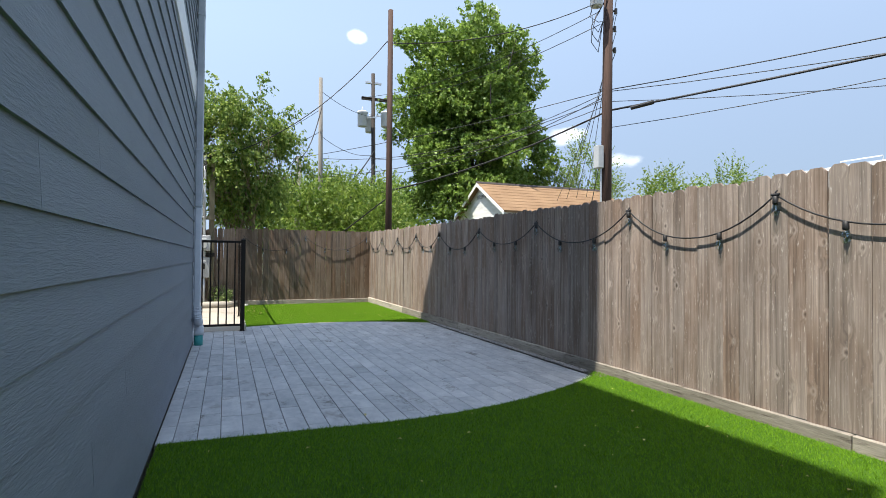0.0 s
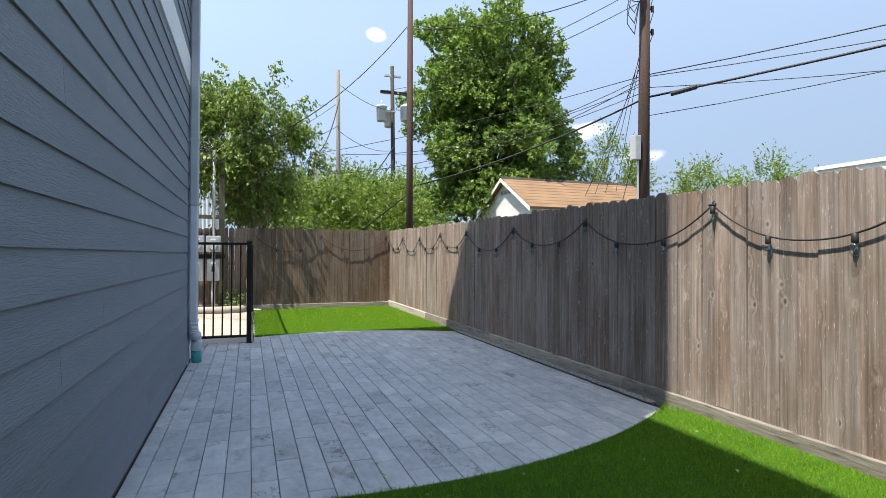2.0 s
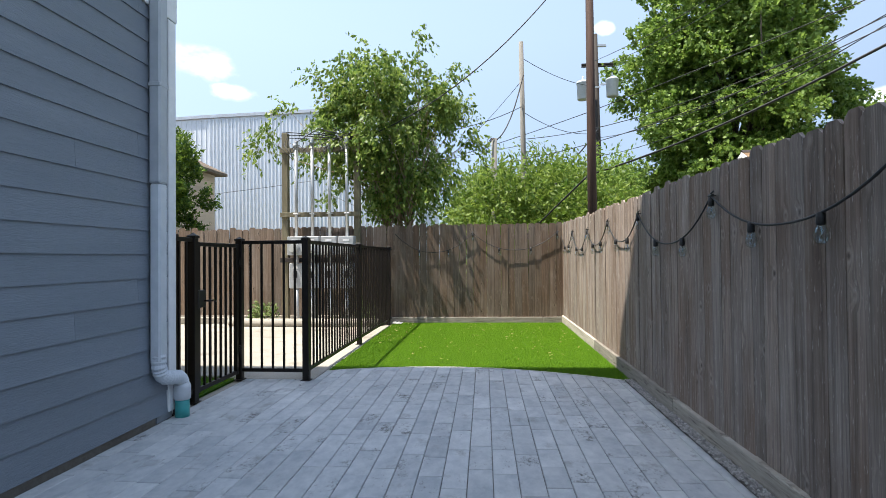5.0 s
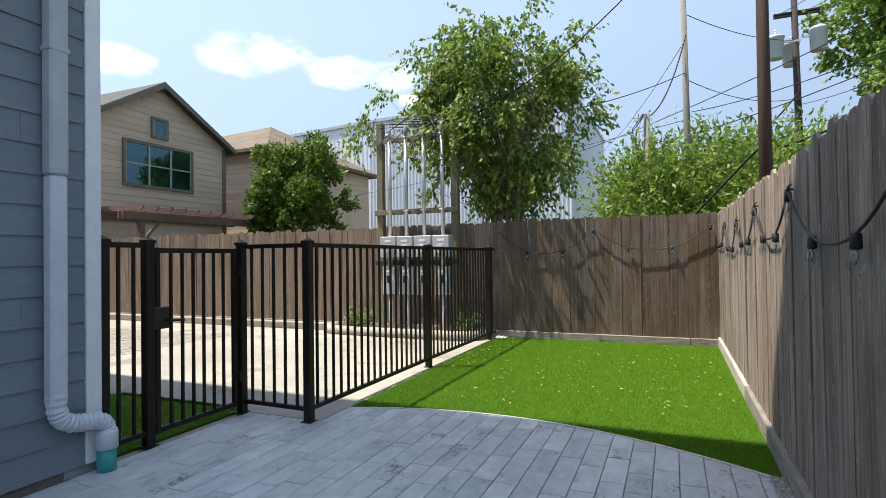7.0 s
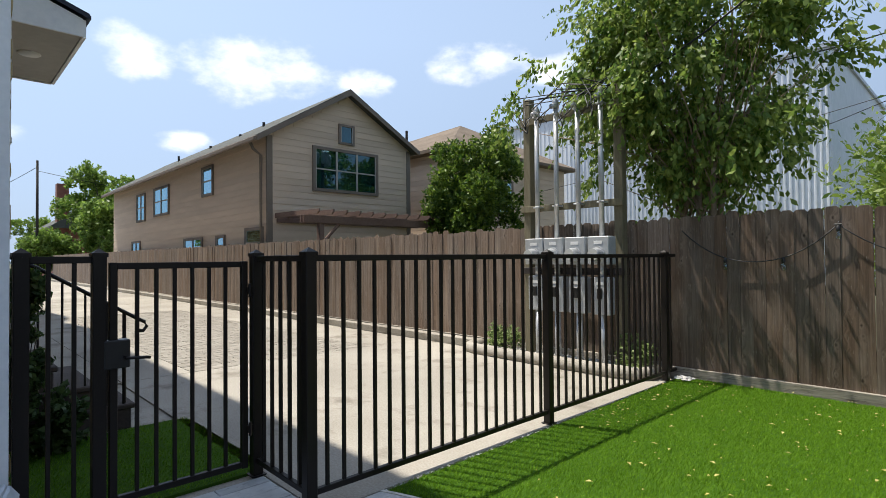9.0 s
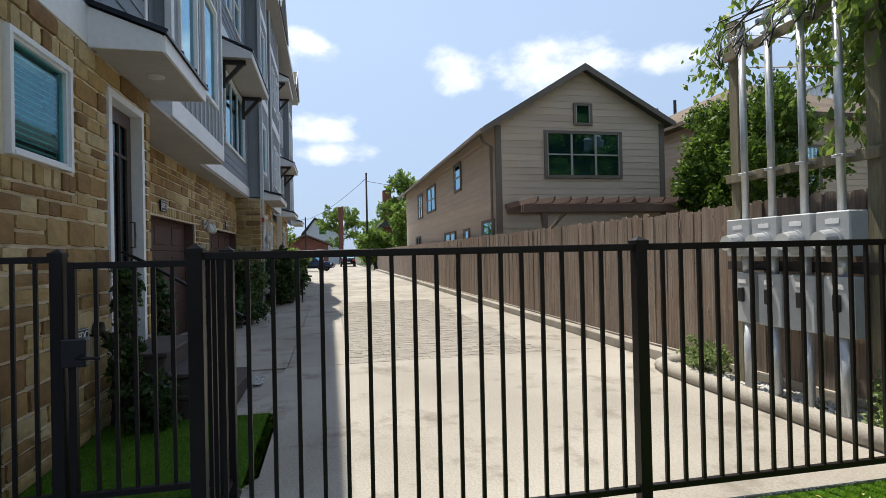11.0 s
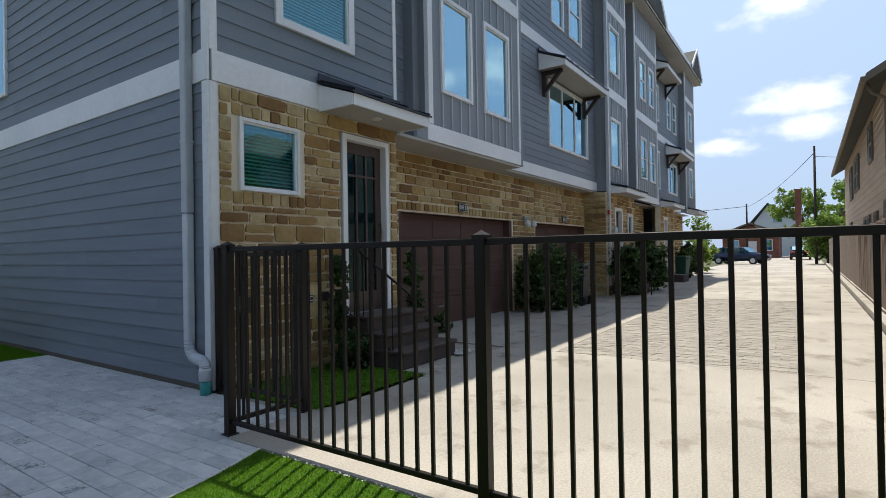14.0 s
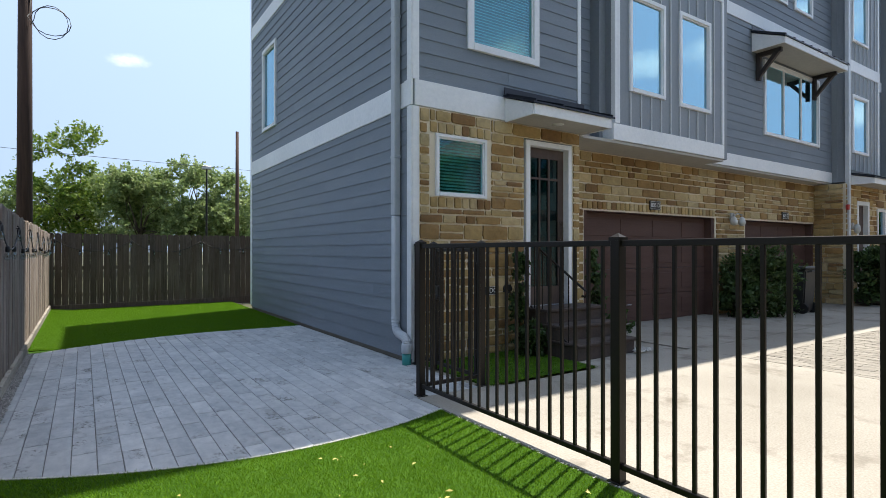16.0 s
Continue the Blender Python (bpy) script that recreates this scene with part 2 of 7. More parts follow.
def leaf_mat(name, dark, light, trans=0.35, rough=0.5):
    m = bpy.data.materials.new(name)
    m.use_nodes = True
    n, l = m.node_tree.nodes, m.node_tree.links
    p, out = n["Principled BSDF"], n["Material Output"]
    geo = n.new("ShaderNodeNewGeometry")
    mix = n.new("ShaderNodeMix")
    mix.data_type = "RGBA"
    mix.inputs["A"].default_value, mix.inputs["B"].default_value = (*dark, 1), (*light, 1)
    l.new(geo.outputs["Random Per Island"], mix.inputs["Factor"])
    l.new(mix.outputs["Result"], p.inputs["Base Color"])
    p.inputs["Roughness"].default_value = rough
    p.inputs["Specular IOR Level"].default_value = 0.5 if rough < 0.7 else 0.12
    tr = n.new("ShaderNodeBsdfTranslucent")
    l.new(mix.outputs["Result"], tr.inputs["Color"])
    ms = n.new("ShaderNodeMixShader")
    ms.inputs[0].default_value = trans
    l.new(p.outputs[0], ms.inputs[1])
    l.new(tr.outputs[0], ms.inputs[2])
    l.new(ms.outputs[0], out.inputs["Surface"])
    return m


def glass_mat(name, tint, gloss):
    m = bpy.data.materials.new(name)
    m.use_nodes = True
    n, l = m.node_tree.nodes, m.node_tree.links
    out = n["Material Output"]
    n.remove(n["Principled BSDF"])
    tp, gl, ms = n.new("ShaderNodeBsdfTransparent"), n.new("ShaderNodeBsdfGlossy"), n.new("ShaderNodeMixShader")
    tp.inputs["Color"].default_value = (*tint, 1)
    gl.inputs["Roughness"].default_value = 0.015
    gl.inputs["Color"].default_value = (0.60, 0.88, 1.0, 1)
    ms.inputs[0].default_value = gloss
    l.new(tp.outputs[0], ms.inputs[1])
    l.new(gl.outputs[0], ms.inputs[2])
    l.new(ms.outputs[0], out.inputs["Surface"])
    return m


M = {}
STONE_COLOURS = [(0.34, 0.215, 0.080), (0.24, 0.135, 0.050), (0.41, 0.30, 0.135), (0.46, 0.365, 0.20), (0.27, 0.165, 0.064), (0.38, 0.265, 0.11), (0.44, 0.335, 0.17), (0.36, 0.25, 0.105), (0.40, 0.285, 0.12), (0.47, 0.37, 0.205), (0.30, 0.185, 0.068)]
M["siding"] = surf("siding_paint", (0.168, 0.198, 0.232), (0.212, 0.245, 0.284), 0.62, grain=12, patch=0.6, stretch=(1.1, 1.1, 10), bump=0.55, vary=0.05, twist=0.8)
M["white"] = surf("white_trim_paint", (0.70, 0.72, 0.74), (0.83, 0.84, 0.85), 0.5, grain=18, patch=0.9, bump=0.05)
M["batten"] = surf("board_panel_paint", (0.212, 0.238, 0.266), (0.262, 0.288, 0.316), 0.6, grain=22, patch=0.6, bump=0.12)
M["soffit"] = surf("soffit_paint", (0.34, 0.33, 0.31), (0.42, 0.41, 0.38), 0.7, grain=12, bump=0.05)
M["stone"] = surf("limestone", (0.70, 0.68, 0.64), (1.16, 1.14, 1.10), 0.85, grain=16, patch=3.0, bump=0.7, vary=0.12, palette=STONE_COLOURS)
M["stone_far"] = surf("limestone_far", (0.72, 0.70, 0.66), (1.14, 1.12, 1.08), 0.85, grain=22, patch=3.5, bump=0.6, vary=0.12, island=True, palette=STONE_COLOURS)
M["mortar"] = surf("mortar", (0.66, 0.58, 0.44), (0.78, 0.70, 0.56), 0.95, grain=60, bump=0.3)
M["fence"] = board_mat("weathered_cedar", (0.310, 0.262, 0.226), (0.195, 0.143, 0.110), (0.62, 0.57, 0.51), mix_at=0.51)
M["fence_far"] = board_mat("weathered_cedar_far", (0.265, 0.215, 0.176), (0.195, 0.140, 0.103), (0.42, 0.36, 0.30), rnd_island=True)
# cedar coloured twice: lighter as sunlit by the drive, darker for tree shade behind
M["fence_drive"] = board_mat("sunlit_cedar", (0.265, 0.215, 0.176), (0.195, 0.140, 0.103), (0.42, 0.36, 0.30))
M["fence_shaded"] = board_mat("shaded_brown_cedar", (0.195, 0.152, 0.121), (0.132, 0.088, 0.061), (0.36, 0.30, 0.245))
# rear fence seen against the sun: its shaded face is put into the colour
M["fence_backlit"] = board_mat("backlit_dark_cedar", (0.130, 0.104, 0.088), (0.088, 0.064, 0.052), (0.20, 0.17, 0.145))

M["rot"] = surf("treated_pine", (0.215, 0.190, 0.158), (0.44, 0.40, 0.335), 0.85, grain=9, patch=1.0, stretch=(0.5, 0.5, 6), bump=0.5, vary=0.3, stain=(0.12, 0.098, 0.078), stain_scale=7, stain_cut=0.54)
M["iron"] = surf("black_powder_coat", (0.0085, 0.0065, 0.0055), (0.0140, 0.0105, 0.0085), 0.42, grain=50, bump=0.03, spec=0.3)
M["paver"] = surf("travertine_plank", (0.37, 0.385, 0.395), (0.59, 0.59, 0.575), 0.72, grain=14, patch=2.2, stretch=(1, 0.6, 1), bump=0.16, vary=0.07, stain=(0.31, 0.30, 0.285), stain_scale=4.0, stain_cut=0.58, speckle=(0.13, 0.12, 0.105))
M["edging"] = surf("sunlit_edge_cement", (0.50, 0.48, 0.43), (0.66, 0.64, 0.58), 0.85, grain=40, patch=6, bump=0.3, stain=(0.30, 0.28, 0.24), stain_scale=9, stain_cut=0.6)
M["joint"] = surf("joint_sand", (0.14, 0.13, 0.115), (0.22, 0.20, 0.175), 0.95, grain=70)
M["concrete"] = surf("driveway_concrete", (0.225, 0.203, 0.166), (0.435, 0.402, 0.345), 0.82, grain=60, patch=0.45, bump=0.14, stain=(0.195, 0.172, 0.138), stain_scale=1.3, stain_cut=0.53)
M["drive_paver"] = surf("drive_paver", (0.205, 0.185, 0.155), (0.315, 0.29, 0.245), 0.9, grain=30, patch=1.4, bump=0.25, vary=0.12)
M["drive_paver_far"] = surf("drive_paver_far", (0.205, 0.185, 0.155), (0.315, 0.29, 0.245), 0.9, grain=30, patch=1.4, bump=0.25, vary=0.12, island=True)
M["foundation"] = surf("foundation_concrete", (0.115, 0.105, 0.09), (0.20, 0.185, 0.155), 0.9, grain=35, patch=2, bump=0.3)
M["turf_base"] = surf("turf_backing", (0.030, 0.080, 0.007), (0.060, 0.130, 0.013), 0.95, grain=90, patch=3, bump=0.5, spec=0.1)
M["turf"] = leaf_mat("turf_blade", (0.078, 0.182, 0.008), (0.185, 0.345, 0.020), 0.35, 0.8)
M["ground"] = surf("dry_ground", (0.050, 0.055, 0.028), (0.095, 0.095, 0.050), 0.95, grain=12, patch=0.15)
M["leaf_litter"] = surf("dry_leaf", (0.36, 0.31, 0.07), (0.52, 0.46, 0.15), 0.8, grain=8, vary=0.25, island=True)
M["gravel"] = surf("gravel", (0.20, 0.19, 0.18), (0.42, 0.40, 0.37), 0.9, grain=40, vary=0.4, island=True)
M["pebble"] = surf("white_pebble", (0.42, 0.41, 0.39), (0.66, 0.65, 0.62), 0.7, grain=40, vary=0.2, island=True)
M["pvc"] = surf("white_downspout", (0.52, 0.56, 0.60), (0.64, 0.67, 0.70), 0.42, grain=10, patch=2.0, bump=0.04, stain=(0.42, 0.43, 0.42), stain_scale=5, stain_cut=0.66)
M["dspout_grey"] = surf("grey_downspout", (0.38, 0.41, 0.44), (0.46, 0.49, 0.52), 0.45, grain=10, patch=2.0, bump=0.04)
M["teal"] = surf("teal_pvc", (0.035, 0.30, 0.29), (0.06, 0.38, 0.365), 0.45, grain=12, bump=0.05)
M["door_wood"] = surf("dark_stained_door", (0.055, 0.036, 0.030), (0.100, 0.068, 0.057), 0.5, grain=20, stretch=(5, 5, 0.4), bump=0.1)
M["garage"] = surf("brown_garage_door", (0.078, 0.042, 0.034), (0.115, 0.066, 0.054), 0.66, grain=30, stretch=(0.5, 1, 5), bump=0.12, spec=0.3)
M["awning_metal"] = surf("dark_standing_seam", (0.020, 0.022, 0.030), (0.040, 0.044, 0.055), 0.38, metal=0.6, grain=20, bump=0.03)
M["bracket"] = surf("dark_bracket_wood", (0.028, 0.022, 0.020), (0.050, 0.040, 0.036), 0.7, grain=25, bump=0.2)
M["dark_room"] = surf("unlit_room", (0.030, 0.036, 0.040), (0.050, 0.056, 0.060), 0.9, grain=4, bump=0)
# grey-teal sheet added behind panes and door glass to set their tone
M["teal_backing"] = surf("grey_teal_backing", (0.20, 0.27, 0.27), (0.27, 0.34, 0.335), 0.8, grain=8, bump=0)
M["blind"] = surf("window_blind", (0.55, 0.58, 0.57), (0.66, 0.69, 0.68), 0.6, grain=8, bump=0)
M["glass"] = glass_mat("window_glass", (0.26, 0.55, 0.62), 0.5)
M["blind_glass"] = glass_mat("blind_window_glass", (0.50, 0.84, 0.84), 0.13)
M["glass_dark"] = glass_mat("tinted_glass", (0.24, 0.46, 0.48), 0.13)
M["clear_glass"] = glass_mat("bulb_glass", (0.90, 0.90, 0.88), 0.10)
M["tan"] = surf("tan_siding", (0.56, 0.438, 0.325), (0.68, 0.545, 0.415), 0.75, grain=20, patch=0.6, stretch=(1, 1, 6), bump=0.15, vary=0.05)
M["tan_trim"] = surf("taupe_trim", (0.155, 0.125, 0.098), (0.215, 0.175, 0.14), 0.65, grain=20, bump=0.08)
M["shingle"] = surf("brown_shingle", (0.105, 0.080, 0.058), (0.215, 0.165, 0.12), 0.95, grain=26, patch=1.2, stretch=(1, 1, 3), bump=0.5)
M["dark_shingle"] = surf("grey_shingle", (0.055, 0.060, 0.055), (0.10, 0.105, 0.095), 0.95, grain=26, patch=1.2, bump=0.5)
M["orange_shingle"] = surf("rust_shingle", (0.165, 0.098, 0.052), (0.26, 0.165, 0.092), 0.95, grain=30, patch=0.8, bump=0.4)
M["metal_wall"] = surf("galvanised_cladding", (0.62, 0.66, 0.70), (0.76, 0.79, 0.83), 0.5, grain=3, patch=0.2, bump=0.02)
M["white_board"] = surf("white_clapboard", (0.62, 0.62, 0.60), (0.78, 0.78, 0.76), 0.7, grain=20, stretch=(1, 1, 5), bump=0.2)
M["pole_dark"] = surf("creosote_pole", (0.034, 0.019, 0.014), (0.085, 0.047, 0.035), 0.9, grain=10, patch=2, stretch=(5, 5, 0.25), bump=0.7)
M["pole_black"] = surf("old_creosote_pole", (0.022, 0.018, 0.016), (0.05, 0.042, 0.036), 0.9, grain=26, stretch=(4, 4, 0.3), bump=0.5)
M["pole_grey"] = surf("silvered_pole", (0.14, 0.13, 0.115), (0.26, 0.245, 0.215), 0.9, grain=26, stretch=(4, 4, 0.3), bump=0.6)
M["post_wood"] = surf("green_treated_post", (0.13, 0.115, 0.07), (0.25, 0.22, 0.145), 0.9, grain=26, stretch=(4, 4, 0.3), bump=0.4)
M["galv"] = surf("galvanised_steel", (0.44, 0.45, 0.46), (0.58, 0.59, 0.60), 0.42, metal=0.55, grain=15, patch=3, bump=0.03)
M["meter_grey"] = surf("grey_meter_box", (0.34, 0.36, 0.37), (0.44, 0.455, 0.465), 0.5, grain=15, patch=3, bump=0.03)
M["cable"] = surf("black_cable", (0.010, 0.010, 0.011), (0.020, 0.020, 0.021), 0.55, grain=30, bump=0)
M["trans_grey"] = surf("transformer_grey", (0.48, 0.50, 0.52), (0.62, 0.64, 0.66), 0.45, grain=8, bump=0.03)
M["bark"] = surf("smooth_bark", (0.22, 0.15, 0.095), (0.38, 0.29, 0.20), 0.9, grain=18, stretch=(3, 3, 0.6), bump=0.35)
M["dark_bark"] = surf("dark_bark", (0.050, 0.040, 0.030), (0.10, 0.080, 0.06), 0.95, grain=18, stretch=(3, 3, 0.6), bump=0.6)
M["leaf_crape"] = leaf_mat("crape_leaf", (0.070, 0.155, 0.024), (0.310, 0.390, 0.085), 0.5)
M["leaf_pecan"] = leaf_mat("shade_tree_leaf", (0.085, 0.165, 0.022), (0.300, 0.420, 0.085), 0.5)
M["leaf_light"] = leaf_mat("scrub_leaf", (0.080, 0.160, 0.018), (0.275, 0.360, 0.065), 0.5)
M["leaf_dark"] = leaf_mat("shrub_leaf", (0.024, 0.058, 0.016), (0.090, 0.150, 0.044), 0.4)
M["leaf_yellow"] = leaf_mat("yellow_green_leaf", (0.030, 0.085, 0.014), (0.190, 0.280, 0.035), 0.45)
M["leaf_bush"] = leaf_mat("feathery_bush_leaf", (0.035, 0.075, 0.020), (0.110, 0.170, 0.050), 0.4)
M["leaf_oak"] = leaf_mat("oak_leaf", (0.130, 0.200, 0.070), (0.370, 0.450, 0.180), 0.5)
M["brick_far"] = surf("red_brick", (0.16, 0.060, 0.042), (0.26, 0.105, 0.075), 0.9, grain=14, patch=2, bump=0.3)
M["pergola_wood"] = surf("red_brown_pergola", (0.140, 0.085, 0.066), (0.225, 0.150, 0.120), 0.85, grain=24, bump=0.25)
M["bin_dark"] = surf("dark_bin_plastic", (0.020, 0.022, 0.022), (0.036, 0.038, 0.038), 0.5, grain=10, bump=0.03)
M["bin_green"] = surf("green_bin_plastic", (0.010, 0.060, 0.040), (0.020, 0.090, 0.060), 0.5, grain=10, bump=0.03)
M["step_brick"] = surf("dark_step_brick", (0.048, 0.036, 0.032), (0.088, 0.066, 0.057), 0.85, grain=30, patch=4, bump=0.3)
M["car_blue"] = surf("dark_blue_car_paint", (0.012, 0.020, 0.045), (0.018, 0.028, 0.060), 0.22, metal=0.4, grain=6, bump=0)
M["car_black"] = surf("black_car_paint", (0.012, 0.012, 0.014), (0.020, 0.020, 0.023), 0.22, metal=0.4, grain=6, bump=0)
M["rubber"] = surf("tyre_rubber", (0.012, 0.012, 0.012), (0.022, 0.022, 0.022), 0.85, grain=20)
M["plate_black"] = surf("black_sign_plate", (0.012, 0.012, 0.012), (0.02, 0.02, 0.02), 0.4, grain=10, bump=0)
M["plate_white"] = surf("white_sign_paint", (0.70, 0.70, 0.69), (0.80, 0.80, 0.79), 0.5, grain=10, bump=0)
M["red"] = surf("red_paint", (0.35, 0.02, 0.02), (0.45, 0.04, 0.03), 0.4, grain=10, bump=0)
M["brass"] = surf("bronze_metal", (0.10, 0.075, 0.05), (0.17, 0.13, 0.09), 0.4, metal=0.8, grain=20, bump=0)
M["lamp_lens"] = surf("frosted_lamp_glass", (0.46, 0.47, 0.45), (0.58, 0.59, 0.57), 0.3, grain=10, bump=0)
lit = bpy.data.materials.new("lit_lamp")
lit.use_nodes = True
lit.node_tree.nodes["Principled BSDF"].inputs["Emission Color"].default_value = (1, 0.93, 0.8, 1)
lit.node_tree.nodes["Principled BSDF"].inputs["Emission Strength"].default_value = 1.6
M["lit"] = lit


# ---- mesh tools ----
def box(bm, x0, x1, y0, y1, z0, z1):
    v = [bm.verts.new((x, y, z)) for x in (x0, x1) for y in (y0, y1) for z in (z0, z1)]
    for f in ((0, 1, 3, 2), (4, 6, 7, 5), (0, 4, 5, 1), (2, 3, 7, 6), (0, 2, 6, 4), (1, 5, 7, 3)):
        bm.faces.new([v[i] for i in f])
    return v


def chamfered(x0, x1, y0, y1, z0, z1, r=0.004):
    bm = bmesh.new()
    box(bm, x0, x1, y0, y1, z0, z1)
    bmesh.ops.recalc_face_normals(bm, faces=bm.faces)
    bmesh.ops.bevel(bm, geom=bm.edges[:], offset=r, segments=1, affect="EDGES")
    return bm


def tube(bm, pts, r, n=8, r_end=None, cap=True):
    pts = [Vector(p) for p in pts]
    rings = []
    up = Vector((0, 0, 1))
    for i, p in enumerate(pts):
        d = (pts[min(i + 1, len(pts) - 1)] - pts[max(i - 1, 0)]).normalized()
        a = d.cross(up)
        if a.length < 0.05:
            a = d.cross(Vector((1, 0, 0)))
        a.normalize()
        b = d.cross(a)
        rr = r if r_end is None else r + (r_end - r) * i / (len(pts) - 1)
        rings.append([bm.verts.new(p + rr * (math.cos(2 * math.pi * k / n) * a + math.sin(2 * math.pi * k / n) * b)) for k in range(n)])
    for q, s in zip(rings, rings[1:]):
        for k in range(n):
            bm.faces.new((q[k], q[(k + 1) % n], s[(k + 1) % n], s[k]))
    if cap:
        bm.faces.new(rings[0])
        bm.faces.new(rings[-1][::-1])


def prism(bm, poly, axis, a, b):
    """A polygon of (u, v) pairs drawn out along an axis from a to b."""
    def at(u, v, w):
        return {"x": (w, u, v), "y": (u, w, v), "z": (u, v, w)}[axis]
    lo = [bm.verts.new(at(u, v, a)) for u, v in poly]
    hi = [bm.verts.new(at(u, v, b)) for u, v in poly]
    bm.faces.new(lo)
    bm.faces.new(hi[::-1])
    for i in range(len(poly)):
        j = (i + 1) % len(poly)
        bm.faces.new((lo[i], hi[i], hi[j], lo[j]))


def lathe(bm, prof, n=12, c=(0, 0)):
    """A profile of (radius, z) pairs turned about a vertical line."""
    rings = [[bm.verts.new((c[0] + r * math.cos(2 * math.pi * k / n), c[1] + r * math.sin(2 * math.pi * k / n), z)) for k in range(n)] for r, z in prof]
    for q, s in zip(rings, rings[1:]):
        for k in range(n):
            bm.faces.new((q[k], q[(k + 1) % n], s[(k + 1) % n], s[k]))
    bm.faces.new(rings[0][::-1])
    bm.faces.new(rings[-1])


def finish(bm, name, mat, smooth=False):
    bmesh.ops.recalc_face_normals(bm, faces=bm.faces)
    me = bpy.data.meshes.new(name)
    bm.to_mesh(me)
    bm.free()
    me.materials.append(mat)
    if smooth:
        me.polygons.foreach_set("use_smooth", [True] * len(me.polygons))
    return me


def part(name, bm, material, parent, label="", smooth=False):
    ob = new(name, finish(bm, name, M[material], smooth))
    ob.parent = parent
    if label:
        ob["label"] = label
    return ob


def piece(name, me, parent, at=(0, 0, 0), rz=0.0, scale=(1, 1, 1)):
    ob = new(name, me)
    ob.parent = parent
    ob.location, ob.rotation_euler, ob.scale = at, (0, 0, rz), scale
    return ob


def thing(name, at=(0, 0, 0), label="", category="", group="", kind="", rz=0.0):
    ob = new(name)
    ob.empty_display_size = 0.1
    ob.location, ob.rotation_euler = at, (0, 0, rz)
    return tagged(ob, label, category, group, kind)


def solid(name, bm, material, label="", category="", group="", kind="", smooth=False):
    ob = new(name, finish(bm, name, M[material], smooth))
    return tagged(ob, label, category, group, kind)


def raw_mesh(name, verts, faces_n, mat):
    """A mesh from arrays: verts (k, 3), with faces of faces_n corners in running order."""
    k = len(verts)
    me = bpy.data.meshes.new(name)
    me.vertices.add(k)
    me.vertices.foreach_set("co", np.asarray(verts, dtype=np.float32).ravel())
    nf = k // faces_n
    me.loops.add(k)
    me.loops.foreach_set("vertex_index", np.arange(k, dtype=np.int32))
    me.polygons.add(nf)
    me.polygons.foreach_set("loop_start", np.arange(nf, dtype=np.int32) * faces_n)
    me.update(calc_edges=True)
    me.materials.append(mat)
    return me


rng = np.random.default_rng(7)


def leaf_cloud(centres, radii, count, size, mat, name, long=1.9, droop=0.3, shell=0.45, shoot=0.4, per=12):
    """Leafy shoots that grow out of clumps, each with small bent leaves along it, as one mesh."""
    centres, radii = np.asarray(centres, float), np.asarray(radii, float)
    w = radii.prod(axis=1) ** (2 / 3)
    ns = max(1, count // per)
    which = rng.choice(len(centres), ns, p=w / w.sum())
    d = rng.normal(size=(ns, 3))
    d /= np.linalg.norm(d, axis=1)[:, None]
    rad = (shell + (1.0 - shell) * rng.random(ns)) ** 0.8
    start = centres[which] + d * radii[which] * rad[:, None] * 0.85
    mid = centres.mean(axis=0)
    out = start - mid
    out /= np.linalg.norm(out, axis=1)[:, None] + 1e-6
    run = out * 0.6 + d * 0.5 + rng.normal(size=(ns, 3)) * 0.45
    run[:, 2] += 0.55 - droop * 0.5
    run /= np.linalg.norm(run, axis=1)[:, None]
    ln = shoot * (0.4 + 0.9 * rng.random(ns))
    k = np.tile((np.arange(per) + 0.5) / per, ns)[:, None]
    idx = np.repeat(np.arange(ns), per)
    n = ns * per
    pos = start[idx] + run[idx] * ln[idx][:, None] * k
    pos[:, 2] -= droop * 0.35 * ln[idx] * k[:, 0] ** 2
    pos += rng.normal(size=(n, 3)) * size * 0.55
    t = rng.normal(size=(n, 3)) * 0.75 + run[idx] * 0.7
    t[:, 2] -= droop
    t /= np.linalg.norm(t, axis=1)[:, None]
    u = np.cross(t, rng.normal(size=(n, 3)))
    u /= np.linalg.norm(u, axis=1)[:, None]
    nrm = np.cross(t, u)
    s = size * (0.6 + 0.8 * rng.random(n))[:, None]
    a, b = t * s * long / 2, u * s / 2
    v = np.stack([pos - a, pos + b + nrm * s * 0.12, pos + a, pos - b + nrm * s * 0.12], axis=1).reshape(-1, 3)
    return raw_mesh(name, v, 4, mat)


def clump_set(cx, cy, cz, rx, ry, rz, n, r0, r1, seed, flat=1.0, low=-0.75):
    """Clump centres and radii scattered over an uneven ellipsoid."""
    g = np.random.default_rng(seed)
    cs, rs = [], []
    for i in range(n):
        d = g.normal(size=3)
        d /= np.linalg.norm(d)
        if d[2] < low:
            d[2] = low
        k = (0.35 + 0.65 * g.random() ** 0.6) * (0.82 + 0.3 * g.random())
        cs.append((cx + d[0] * rx * k, cy + d[1] * ry * k, cz + d[2] * rz * k))
        r = r0 + (r1 - r0) * g.random()
        rs.append((r * (0.8 + 0.5 * g.random()), r * (0.8 + 0.5 * g.random()), r * flat * (0.7 + 0.5 * g.random())))
    return cs, rs


